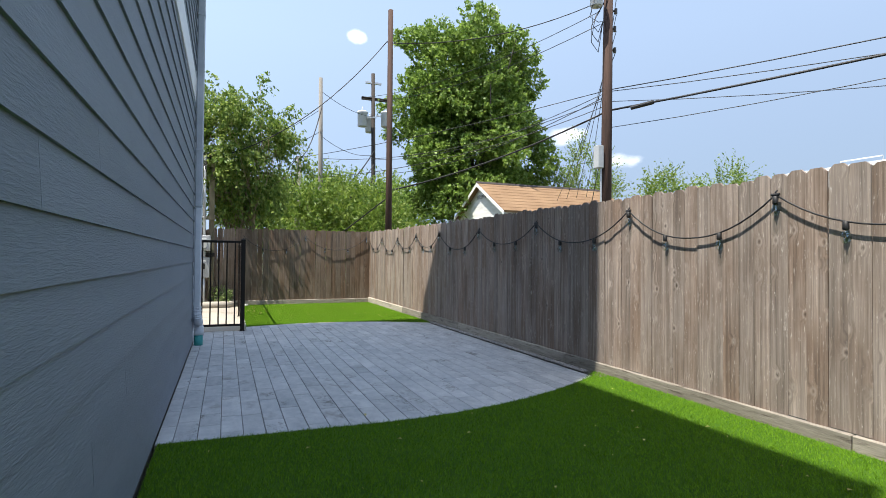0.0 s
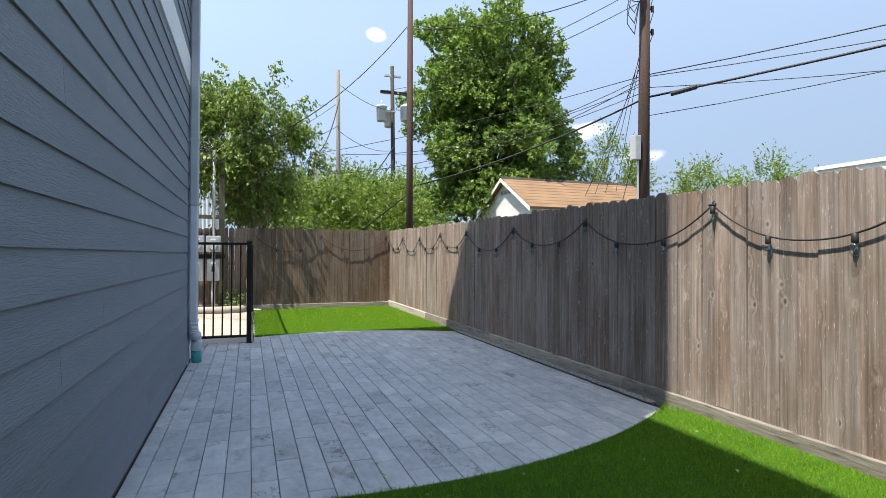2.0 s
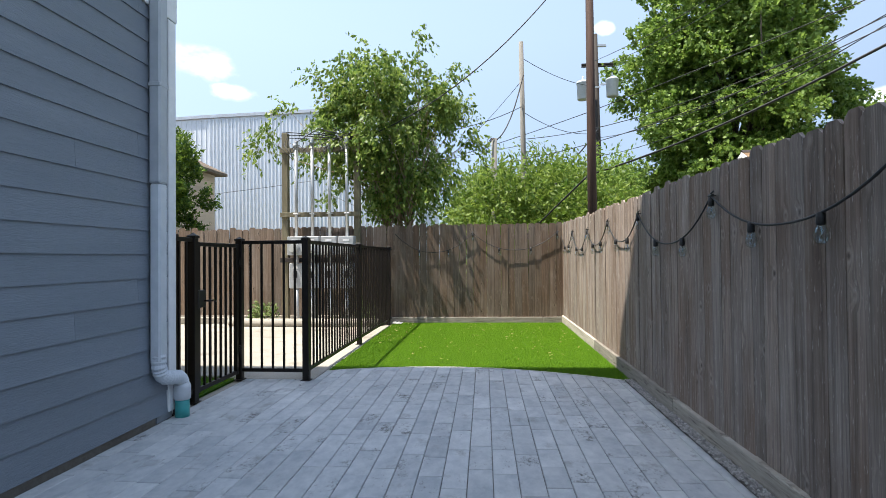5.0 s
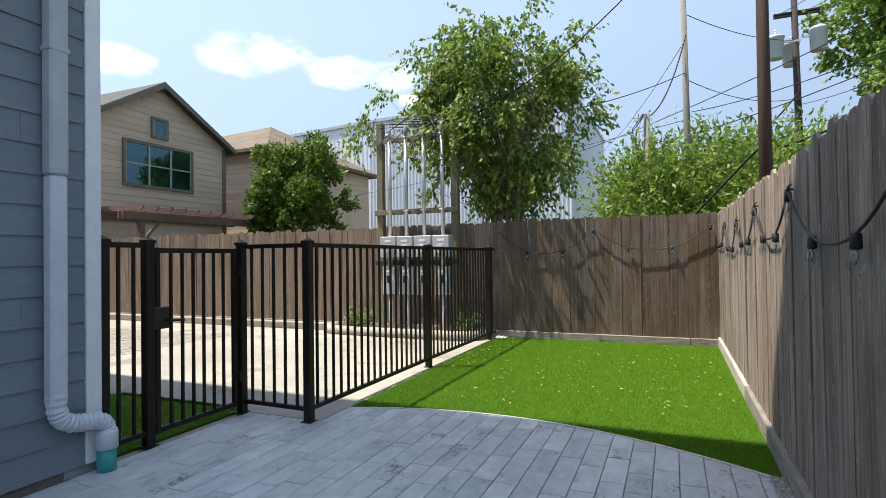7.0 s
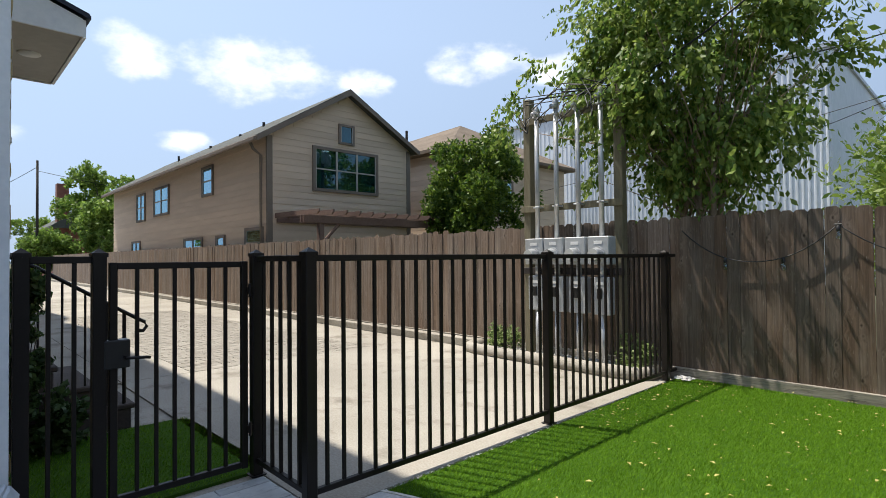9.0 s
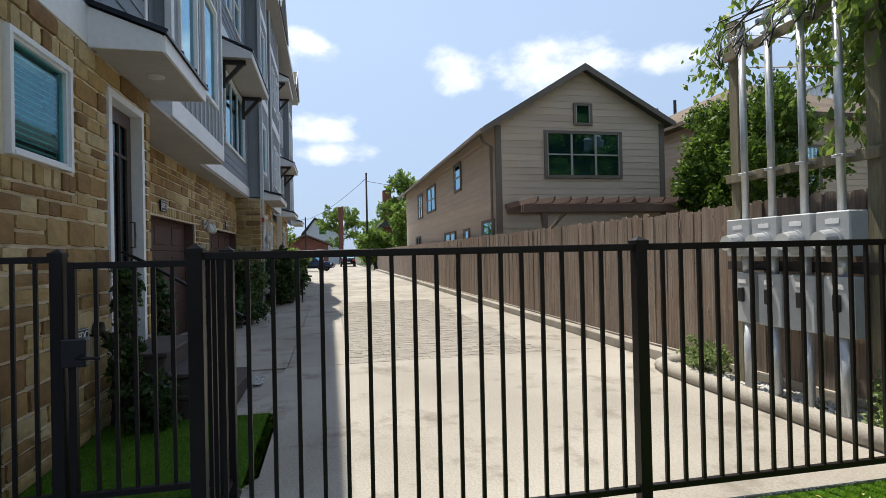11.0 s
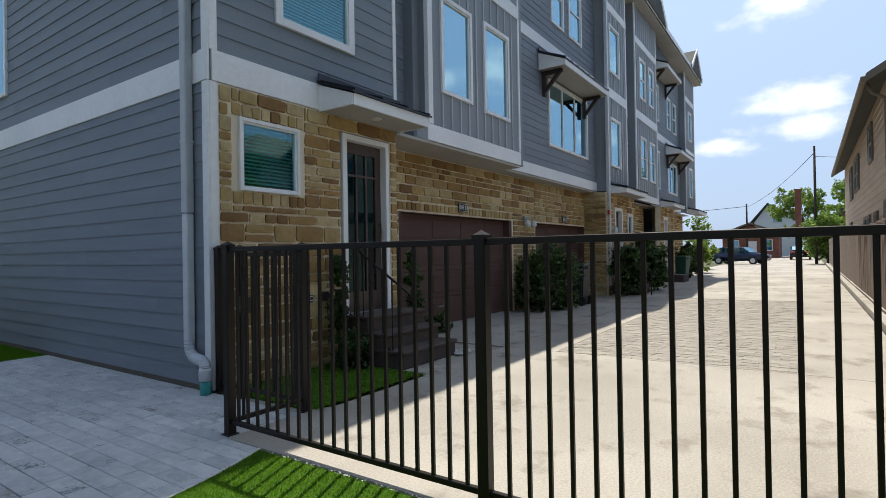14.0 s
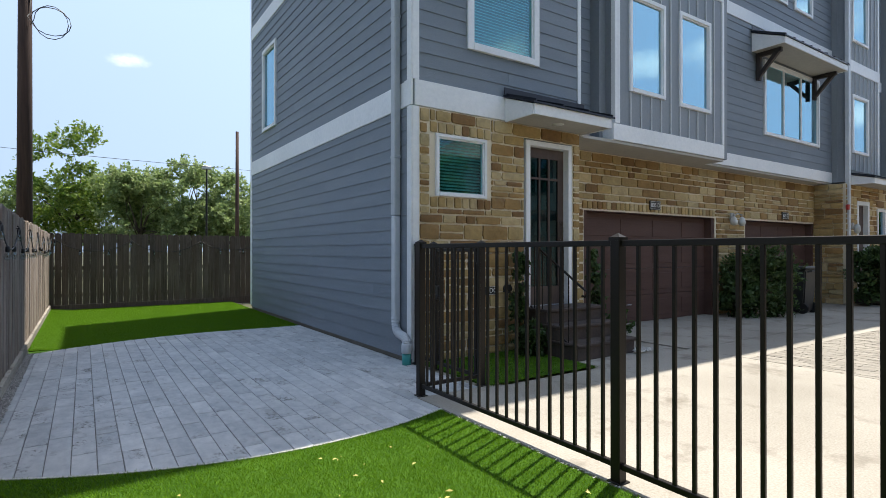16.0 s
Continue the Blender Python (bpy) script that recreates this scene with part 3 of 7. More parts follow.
def limbs(bm, base, clumps, r, fork, seed, upto=40):
    """A tapered trunk to the fork, and bent limbs from it towards the clumps."""
    g = random.Random(seed)
    b = Vector(base)
    f = Vector(fork)
    tube(bm, [b, b.lerp(f, 0.5) + Vector((g.uniform(-1, 1), g.uniform(-1, 1), 0)) * r * 0.6, f], r, 10, r * 0.62)
    for c in clumps[:upto]:
        c = Vector(c)
        start = b.lerp(f, g.uniform(0.7, 1.0))
        mid = start.lerp(c, 0.5) + Vector((g.uniform(-1, 1), g.uniform(-1, 1), g.uniform(0, 1))) * 0.12 * (c - start).length
        tube(bm, [start, mid, c], r * g.uniform(0.22, 0.38), 6, r * 0.06)


def panelled(bm, u0, u1, v0, v1, holes, put):
    """Cells of a wall that leave rectangular holes free; put(bm, u0, u1, v0, v1) builds a cell."""
    us = sorted({u0, u1, *[h[0] for h in holes], *[h[1] for h in holes]})
    us = [u for u in us if u0 <= u <= u1]
    for a, b in zip(us, us[1:]):
        m = (a + b) / 2
        cuts = sorted((h[2], h[3]) for h in holes if h[0] <= m <= h[1])
        lo = v0
        for c, d in cuts:
            if c > lo:
                put(bm, a, b, lo, min(c, v1))
            lo = max(lo, d)
        if lo < v1:
            put(bm, a, b, lo, v1)


# ---- ground ----
def arc_rear(x):
    return -4.13 - 0.04 * x if x < 1.5 else -4.19 + 0.125 * (x - 1.5) ** 2


def arc_front(x):
    return 1.36 if x < 0.736 else 2.02 - 0.16 * (x - 2.0) ** 2


bm = bmesh.new()
box(bm, -500, 500, -500, 500, -0.5, -0.07)
solid("ground", bm, "ground", "dry grassy ground reaching to the horizon", "ground", kind="structure")

driveway = thing("driveway", (0, 0, 0), "sunlit cast concrete driveway slabs with a worn tan surface", "driveway", kind="structure")
slab_x = [0.742, -3.83, -13.12, -18.2, -23.4, -28.6, -36, -48, -66, -90]
for xa, xb in zip(slab_x, slab_x[1:]):
    rows = [(-0.9, 1.38), (1.39, 6.06)] if xa <= 0 else [(1.37, 6.06)]
    for ya, yb in rows:
        holes = [(-13.12, -3.83, 2.18, 4.97)]
        bm = bmesh.new()
        panelled(bm, xb + 0.006, xa - 0.006, ya, yb, holes if xa == -3.83 and ya > 1 else [], lambda b, p, q, r, s: box(b, p, q, r, s, -0.12, 0.0))
        part("slab", bm, "concrete", driveway)
bm = bmesh.new()
box(bm, -3.83, -0.02, -0.05, 1.37, -0.12, -0.02)
part("slab", bm, "concrete", driveway)
bm = bmesh.new()
box(bm, -13.13, -3.82, 2.17, 4.98, -0.1, -0.008)
part("bedding", bm, "concrete", driveway)

kerb = thing("kerb", (0, 0, 0), "low concrete kerb strip along the foot of the fence", "kerb", kind="structure")
for xa, xb in ((-2.5, -9.0), (-9.01, -16.0), (-16.01, -26.0), (-26.01, -46.0)):
    part("kerb_length", chamfered(xb, xa, 6.08, 6.24, -0.1, 0.13, 0.012), "concrete", kerb)
bm = bmesh.new()
edge = [(-2.42, 6.2), (-2.40, 5.95), (-2.3, 5.8), (-2.1, 5.74), (-1.0, 5.70), (0.1, 5.68), (0.45, 5.72), (0.55, 5.85), (0.56, 6.2)]
tube(bm, [(x, y, 0.06) for x, y in edge], 0.09, 8)
part("planter_kerb", bm, "concrete", kerb, "rounded concrete planter kerb", smooth=True)

patio = thing("patio", (0, 0, 0), "pale grey travertine plank patio with dark joints and stains", "patio", kind="structure")
bm = bmesh.new()
pts = [(0.0, arc_rear(0.0))] + [(x, arc_rear(x)) for x in np.linspace(0.1, 3.97, 24)] + [(x, arc_front(x)) for x in np.linspace(3.97, 0.742, 22)] + [(0.738, 1.36), (-0.02, 1.36), (-0.02, 0.0), (0.0, 0.0)]
prism(bm, pts, "z", -0.1, -0.012)
part("bedding", bm, "joint", patio)


# pale strip added along the curve, its colour carrying the sunlit paver edge
bm = bmesh.new()
ex = np.linspace(0.745, 3.97, 30)
rim = [(x, arc_front(x) + 0.002) for x in ex] + [(x, arc_front(x) + 0.026) for x in ex[::-1]]
prism(bm, rim, "z", -0.06, 0.004)
part("edging", bm, "edging", patio, "pale cement strip for the sunlit paver edge along the curve")


def turf(name, label, inside, x0, x1, y0, y1, density, poly, bank=0.0):
    lawn = thing(name, (0, 0, 0), label, "lawn", kind="structure")
    bm = bmesh.new()
    prism(bm, poly, "z", -0.09, 0.0)
    part("turf_base", bm, "turf_base", lawn)
    if bank:
        bm = bmesh.new()
        prism(bm, [(3.66, -0.05), (4.03, -0.05), (4.03, bank), (3.66, 0.001)], "y", y0, -3.63)
        part("turf_bank", bm, "turf_base", lawn)
    n = int(density * (x1 - x0) * (y1 - y0))
    p = np.stack([x0 + (x1 - x0) * rng.random(n), y0 + (y1 - y0) * rng.random(n)], axis=1)
    p = p[inside(p[:, 0], p[:, 1])]
    n = len(p)
    ang = rng.random(n) * 2 * np.pi
    h = 0.012 + 0.013 * rng.random(n)
    lean = rng.normal(size=(n, 2)) * 0.012 + np.array([0.004, 0.006])
    w = 0.0022
    side = np.stack([np.cos(ang) * w, np.sin(ang) * w], axis=1)
    rise = bank * np.clip((p[:, 0] - 3.66) / 0.36, 0, 1)
    z0 = (rise - 0.002)[:, None]
    h = h + rise
    a = np.concatenate([p - side, z0], axis=1)
    b = np.concatenate([p + side, z0], axis=1)
    c = np.concatenate([p + lean, h[:, None]], axis=1)
    me = raw_mesh("grass_blades", np.stack([a, b, c], axis=1).reshape(-1, 3), 3, M["turf"])
    ob = new("grass_blades", me)
    ob.parent = lawn
    tagged(ob, kind="stuff")
    return lawn


vr = np.vectorize(arc_rear)
vf = np.vectorize(arc_front)
xs = np.linspace(0.765, 4.05, 24)
turf("lawn_front", "bright green artificial turf with scattered dry yellow leaves", lambda x, y: y > vf(x) + 0.03, 0.765, 4.05, 1.35, 6.22, 14000,
     [(x, arc_front(x) + 0.03) for x in xs] + [(4.05, 6.24), (0.765, 6.24)])
xs = np.linspace(0.02, 4.03, 24)
turf("lawn_rear", "green artificial turf mostly in the shade of the building", lambda x, y: y < vr(x) - 0.01, 0.02, 4.03, -9.72, -3.4, 11000,
     [(0.02, -9.72), (4.03, -9.72)] + [(x, arc_rear(x) - 0.01) for x in xs[::-1]], bank=0.04)
turf("lawn_entry", "small patch of artificial turf beside the entry steps", lambda x, y: y < 1.44 + 0 * x, -1.8, -0.12, 0.04, 1.45, 5000,
     [(-1.8, 0.02), (-0.12, 0.02), (-0.12, 1.36), (-0.3, 1.46), (-1.7, 1.46), (-1.8, 1.36)])

# dry leaves on the turf
n = 210
p = np.stack([1.0 + 2.95 * rng.random(n) ** 0.7, 2.3 + 3.9 * rng.random(n) ** 0.8], axis=1)
p = np.concatenate([p, np.stack([0.78 + 0.5 * rng.random(60), 3.6 + 2.6 * rng.random(60)], axis=1), np.stack([0.3 + 3.6 * rng.random(60), -9 + 5 * rng.random(60)], axis=1)])
n = len(p)
a = rng.random(n) * 6.3
s = 0.009 + 0.019 * rng.random(n) ** 2
ca, sa = np.cos(a) * s, np.sin(a) * s
z = np.full(n, 0.024)
v = np.stack([np.stack([p[:, 0] - ca, p[:, 1] - sa, z], 1), np.stack([p[:, 0] + sa * 0.5, p[:, 1] - ca * 0.5, z + 0.006], 1),
              np.stack([p[:, 0] + ca, p[:, 1] + sa, z + 0.003], 1), np.stack([p[:, 0] - sa * 0.5, p[:, 1] + ca * 0.5, z + 0.008], 1)], axis=1).reshape(-1, 3)
tagged(new("fallen_leaves", raw_mesh("fallen_leaves", v, 4, M["leaf_litter"])), "small dry yellow leaves fallen on the turf", "leaves", kind="stuff")


def pebbles(name, label, x0, x1, y0, y1, z, n, r, mat, category):
    base = np.array([(1, 0, 0), (0, 1, 0), (-1, 0, 0), (0, -1, 0), (0, 0, 0.75), (0, 0, -0.6)], float)
    tri = [(0, 1, 4), (1, 2, 4), (2, 3, 4), (3, 0, 4), (1, 0, 5), (2, 1, 5), (3, 2, 5), (0, 3, 5)]
    out = []
    for i in range(n):
        q = base * (r * (0.6 + 0.8 * rng.random(3)))
        t = rng.random() * 6.3
        rot = np.array([[math.cos(t), -math.sin(t), 0], [math.sin(t), math.cos(t), 0], [0, 0, 1]])
        q = q @ rot.T + np.array([x0 + (x1 - x0) * rng.random(), y0 + (y1 - y0) * rng.random(), z + 0.3 * r * rng.random()])
        out.append(q)
    me = bpy.data.meshes.new(name)
    me.from_pydata(np.concatenate(out).tolist(), [], [tuple(k + 6 * i for k in f) for i in range(n) for f in tri])
    me.materials.append(M[mat])
    return tagged(new(name, me), label, category, kind="stuff")


bm = bmesh.new()
box(bm, 3.975, 4.06, -3.3, 1.36, -0.08, 0.016)
solid("gravel_bed", bm, "joint", "narrow dark bed under the gravel strip", "gravel", kind="structure")
pebbles("gravel", "grey gravel strip between patio and fence", 3.955, 4.03, -3.3, 1.36, 0.022, 2400, 0.012, "gravel", "gravel")
bm = bmesh.new()
box(bm, -2.35, 0.55, 5.74, 6.24, -0.08, 0.05)
solid("planter_soil", bm, "joint", "dark soil bed inside the planter kerb", "soil", kind="structure")
pebbles("white_pebbles", "white landscape pebbles in the planter around the meters", -2.3, 0.5, 5.76, 6.2, 0.06, 900, 0.024, "pebble", "pebbles")
pebbles("edge_pebbles", "line of small white pebbles along the turf edge", 0.737, 0.766, 1.8, 6.1, 0.0, 200, 0.008, "pebble", "pebbles")
pebbles("corner_pebbles", "handful of white pebbles at the foot of the end post", 0.75, 0.93, 6.05, 6.2, 0.01, 40, 0.026, "pebble", "pebbles")
pebbles("step_pebbles", "small heap of white pebbles beside the entry steps", -3.35, -2.95, 0.9, 1.16, 0.01, 120, 0.022, "pebble", "pebbles")


# ---- timber fences ----
def dogear(h, w=0.132, t=0.018, c=0.028, mat="fence"):
    bm = bmesh.new()
    prism(bm, [(-w / 2, 0), (w / 2, 0), (w / 2, h - c), (w / 2 - c, h), (-w / 2 + c, h), (-w / 2, h - c)], "y", 0, t)
    return finish(bm, "picket", M[mat])


PICKETS = [dogear(1.82), dogear(1.83, c=0.033), dogear(1.81, c=0.024)]


SHADED = [dogear(1.82, mat="fence_shaded"), dogear(1.83, c=0.033, mat="fence_shaded"), dogear(1.81, c=0.024, mat="fence_shaded")]

DRIVE = [dogear(1.82, mat="fence_drive"), dogear(1.83, c=0.033, mat="fence_drive"), dogear(1.81, c=0.024, mat="fence_drive")]


def timber_fence(name, label, at, rz, length, pitch=0.1305, base=0.105, stock=PICKETS, top=lambda x: 1.93):
    """A fence that runs along its own x; its pickets stand on the rot board, rails behind."""
    f = thing(name, at, label, "fence", rz=rz)
    r = random.Random(name)
    n = round(length / pitch)
    pitch = length / n
    edges = [0.0] + [(i + r.uniform(-0.07, 0.07)) * pitch for i in range(1, n)] + [length]
    for i in range(n):
        x = (edges[i] + edges[i + 1]) / 2
        wide = (edges[i + 1] - edges[i] - r.choice((0.001, 0.001, 0.0015, 0.002, 0.0025))) / 0.132
        dz = r.uniform(-0.012, 0.014)
        ob = piece("picket", stock[r.randrange(3)], f, (x, r.uniform(-0.004, 0.004), base + dz), 0, (wide, 1, (top(x) - base) / 1.82 + r.uniform(-0.006, 0.006)))
        ob.rotation_euler = (r.uniform(-0.004, 0.004), r.uniform(-0.005, 0.005), r.uniform(-0.012, 0.012))
    for z in (0.42, 1.05, 1.62):
        part("rail", chamfered(0, length, 0.0225, 0.062, z, z + 0.085), "fence", f)
    k = 0
    while k * 3.05 < length - 0.01:
        a, b = k * 3.05, min((k + 1) * 3.05, length)
        part("rot_board", chamfered(a + 0.004, b - 0.004, -0.034, 0.016, -0.06, base + 0.006, 0.006), "rot", f, "pale treated rot board")
        part("fence_post", chamfered(a, a + 0.09, 0.064, 0.154, -0.3, 1.74), "fence", f)
        k += 1
    return f


# local +x runs along the fence, local -y looks into the yard
timber_fence("side_fence", "tall weathered grey-brown cedar picket fence, partly sunlit", (4.065, 6.30, 0), radians(-90), 16.1, base=0.132, top=lambda x: 1.918 - 0.0112 * min(x, 4.8) - 0.0055 * max(x - 4.8, 0))
timber_fence("back_fence", "weathered cedar picket fence with branch shadows on it", (0.62, 6.29, 0), 0, 3.44, stock=SHADED)
rear = thing("rear_fence", (-6.0, -9.8, 0), "dark backlit cedar fence with daylight between its boards", "fence")
rr = random.Random(5)
BACKLIT_PICKET = dogear(1.765, 0.136, mat="fence_backlit")
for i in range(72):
    ob = piece("picket", BACKLIT_PICKET, rear, (0.07 + i * 0.1405, -0.02, 0.06 + rr.uniform(-0.01, 0.01)))
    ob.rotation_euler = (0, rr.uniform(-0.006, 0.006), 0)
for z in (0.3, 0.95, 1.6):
    part("rail", chamfered(0, 10.05, -0.062, -0.022, z, z + 0.085), "fence_backlit", rear)
part("rot_board", chamfered(0, 10.05, -0.004, 0.032, -0.06, 0.12), "fence_backlit", rear)
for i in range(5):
    part("fence_post", chamfered(i * 2.4, i * 2.4 + 0.09, -0.154, -0.064, -0.3, 1.8), "fence_backlit", rear)
# the fence on along the driveway, towards the street
drive_fence = thing("driveway_fence", (0.62, 6.30, 0), "long weathered cedar fence running beside the concrete driveway", "fence")
r = random.Random(11)
spare = []
for i in range(345):
    x = -0.07 - i * 0.1345
    if x > -17.5:
        ob = piece("picket", DRIVE[r.randrange(3)], drive_fence, (x, r.uniform(-0.004, 0.004), 0.085 + r.uniform(-0.02, 0.02)))
        ob.rotation_euler = (r.uniform(-0.006, 0.006), r.uniform(-0.006, 0.006), r.uniform(-0.02, 0.02))
    else:
        spare.append(x)
bm = bmesh.new()
for x in spare:
    dz = r.uniform(-0.02, 0.02)
    prism(bm, [(x - 0.065, 0.14), (x + 0.065, 0.14), (x + 0.065, 1.87 + dz), (x + 0.037, 1.9 + dz), (x - 0.037, 1.9 + dz), (x - 0.065, 1.87 + dz)], "y", 0, 0.018)
tagged(part("distant_fence_stretch", bm, "fence_far", drive_fence), kind="stuff")
for z in (0.42, 1.05, 1.62):
    part("rail", chamfered(-46.3, 0, 0.0225, 0.062, z, z + 0.085), "fence", drive_fence)
for k in range(15):
    part("rot_board", chamfered(-3.05 * (k + 1), -3.05 * k - 0.006, -0.03, 0.012, -0.05, 0.146), "rot", drive_fence, "pale treated rot board")


# ---- metal fence and gate ----
POST_H = 1.475


def iron_post(parent, x, y, h=POST_H, w=0.068):
    p = part("post", chamfered(x - w / 2, x + w / 2, y - w / 2, y + w / 2, -0.01, h, 0.004), "iron", parent)
    bm = bmesh.new()
    c = w / 2 + 0.006
    box(bm, x - c, x + c, y - c, y + c, h - 0.004, h + 0.018)
    top = [bm.verts.new(v) for v in ((x - c * 0.9, y - c * 0.9, h + 0.018), (x + c * 0.9, y - c * 0.9, h + 0.018), (x + c * 0.9, y + c * 0.9, h + 0.018), (x - c * 0.9, y + c * 0.9, h + 0.018))]
    tip = bm.verts.new((x, y, h + 0.045))
    for i in range(4):
        bm.faces.new((top[i], top[(i + 1) % 4], tip))
    part("cap", bm, "iron", p)
    part("base_plate", chamfered(x - 0.05, x + 0.05, y - 0.05, y + 0.05, 0.0, 0.008, 0.002), "iron", p)
    return p


def iron_run(parent, a, b, n, top=1.475, z0=0.085, inset=0.0):
    """Two rails and n upright bars from a to b."""
    a, b = Vector((*a, 0)), Vector((*b, 0))
    d = b - a
    ang = math.atan2(d.y, d.x)
    for nm, z, h in (("top_rail", top - 0.038, 0.038), ("bottom_rail", z0, 0.036)):
        ob = part(nm, chamfered(0, d.length, -0.016, 0.016, 0, h, 0.003), "iron", parent)
        ob.location, ob.rotation_euler = (a.x, a.y, z), (0, 0, ang)
    bar = finish(chamfered(-0.0105, 0.0105, -0.0105, 0.0105, 0, top - 0.02 - z0, 0.002), "baluster", M["iron"])
    for i in range(n):
        q = a + d.normalized() * (inset + (d.length - 2 * inset) * (i + 1) / (n + 1))
        piece("baluster", bar, parent, (q.x, q.y, z0), ang)


iron = thing("iron_fence", (0, 0, 0), "black powder-coated metal picket fence standing on the slab edge", "fence")
P0, P1, P2, P3, P4, P5 = (-0.05, 0.075), (-0.055, 0.42), (-0.055, 1.335), (0.675, 1.32), (0.69, 3.645), (0.725, 5.92)
for q in (P0, P1, P2, P3, P4, P5):
    iron_post(iron, *q)
iron_run(iron, P0, P1, 2)
iron_run(iron, P2, P3, 5)
iron_run(iron, P3, P4, 19)
iron_run(iron, P4, P5, 18, inset=0.03)
iron_run(iron, P5, (0.73, 6.18), 1)

gate = thing("metal_gate", (-0.055, 0.47, 0), "closed black metal garden gate with a lock box", "gate")
part("gate_stile", chamfered(-0.02, 0.02, 0.0, 0.04, 0.07, 1.44, 0.003), "iron", gate)
part("gate_stile", chamfered(-0.02, 0.02, 0.76, 0.80, 0.07, 1.44, 0.003), "iron", gate)
part("top_rail", chamfered(-0.016, 0.016, 0.04, 0.76, 1.4, 1.438, 0.003), "iron", gate)
part("bottom_rail", chamfered(-0.016, 0.016, 0.04, 0.76, 0.075, 0.113, 0.003), "iron", gate)
bar = finish(chamfered(-0.0105, 0.0105, -0.0105, 0.0105, 0, 1.3, 0.002), "baluster", M["iron"])
for i in range(6):
    piece("baluster", bar, gate, (0, 0.04 + 0.72 * (i + 1) / 7, 0.105))
lock = part("lock_box", chamfered(-0.04, 0.04, -0.03, 0.10, 0.84, 1.0, 0.006), "plate_black", gate, "black keypad lock box")
bm = bmesh.new()
tube(bm, [(0.04, 0.07, 0.9), (0.085, 0.07, 0.9), (0.09, 0.17, 0.895), (0.085, 0.19, 0.89)], 0.009, 8)
part("lever_handle", bm, "iron", lock, smooth=True)
for z in (0.3, 1.22):
    bm = bmesh.new()
    box(bm, -0.012, 0.03, 0.79, 0.835, z, z + 0.05)
    tube(bm, [(0.028, 0.81, z - 0.02), (0.028, 0.81, z + 0.07)], 0.012, 8)
    part("hinge", bm, "iron", gate)


# ---- townhouse ----
COURSE = 0.18
bm = bmesh.new()
prism(bm, [(0.0, 0.0), (0.015, 0.0), (0.003, COURSE + 0.012), (0.0, COURSE + 0.012)], "x", 0, 1)
BOARD = finish(bm, "siding_board", M["siding"])


def siding(parent, origin, rz, length, z0, z1, holes, seed, joined=False, step=None):
    """Lapped boards on a wall plane; local x runs along the wall, local +y looks out of it. holes: (a, b, z0, z1) along it."""
    r = random.Random(seed)
    c, s = math.cos(rz), math.sin(rz)
    bm = bmesh.new() if joined else None
    z, i = z0, 0
    while z < z1 - 0.02:
        top = min(z + COURSE, z1)
        spans = [(0.0, length)]
        for a, b, h0, h1 in holes:
            if h0 < top - 0.03 and h1 > z + 0.03:
                spans = [q for p0, p1 in spans for q in ((p0, min(p1, a)), (max(p0, b), p1)) if q[1] - q[0] > 0.02]
        for p0, p1 in spans:
            x = p0
            first = r.uniform(0.6, 3.66) if step is None else (step + 3.05 - 0.61 * i) % 3.66 + 0.02
            while x < p1 - 0.01:
                e = min(x + first, p1)
                first = 3.66
                if p1 - e < 0.25:
                    e = p1
                if joined:
                    k = (top - z) / COURSE
                    pts = [(0.0, 0.0), (0.015, 0.0), (0.003, (COURSE + 0.012) * k), (0.0, (COURSE + 0.012) * k)]
                    vs = [[bm.verts.new((origin[0] + c * w - s * u, origin[1] + s * w + c * u, z + v)) for u, v in pts] for w in (x + 0.001, e - 0.001)]
                    bm.faces.new(vs[0])
                    bm.faces.new(vs[1][::-1])
                    for q in range(4):
                        bm.faces.new((vs[0][q], vs[1][q], vs[1][(q + 1) % 4], vs[0][(q + 1) % 4]))
                else:
                    piece("siding_board", BOARD, parent, (origin[0] + c * (x + 0.001), origin[1] + s * (x + 0.001), z), rz, (e - x - 0.002, 1, (top - z) / COURSE))
                x = e
        z += COURSE
        i += 1
    if joined:
        tagged(part("siding_boards", bm, "siding", parent), kind="stuff")


# side wall towards the yard
REAR_TOP = 9.2
wall_side = thing("wall_side", (0, 0, 0), "blue-grey lap siding wall of a tall townhouse in shade", "wall", kind="structure")
bm = bmesh.new()
panelled(bm, -7.67, -0.2, 0.06, REAR_TOP, [(-6.53, -5.69, 4.17, 5.83)], lambda b, p, q, r_, s: box(b, -0.2, 0, p, q, r_, s))
box(bm, -0.2, 0, -5.0, -0.6, REAR_TOP, 12.3)
part("sheathing", bm, "siding", wall_side)
part("foundation", chamfered(-0.3, -0.012, -7.66, -0.02, -0.1, 0.058, 0.006), "foundation", wall_side, "dark concrete foundation edge")
side_holes = [(5.61, 6.62, 4.08, 5.92)]
siding(wall_side, (0.001, 0, 0), radians(-90), 7.66, 0.06, 3.23, [(0.0, 0.082, 0, 13), (7.57, 7.7, 0, 13)], "side low", step=4.0)
siding(wall_side, (0.001, 0, 0), radians(-90), 7.66, 3.55, 6.5, [(0.0, 0.082, 0, 13), (7.57, 7.7, 0, 13)] + side_holes, "side mid")
siding(wall_side, (0.001, 0, 0), radians(-90), 7.66, 6.8, REAR_TOP, [(0.0, 0.082, 0, 13), (7.57, 7.7, 0, 13)], "side top", joined=True)
part("band", chamfered(0.0, 0.022, -7.57, -0.125, 3.23, 3.55), "white", wall_side)
part("band", chamfered(0.0, 0.022, -7.57, -0.125, 6.5, 6.8), "white", wall_side)
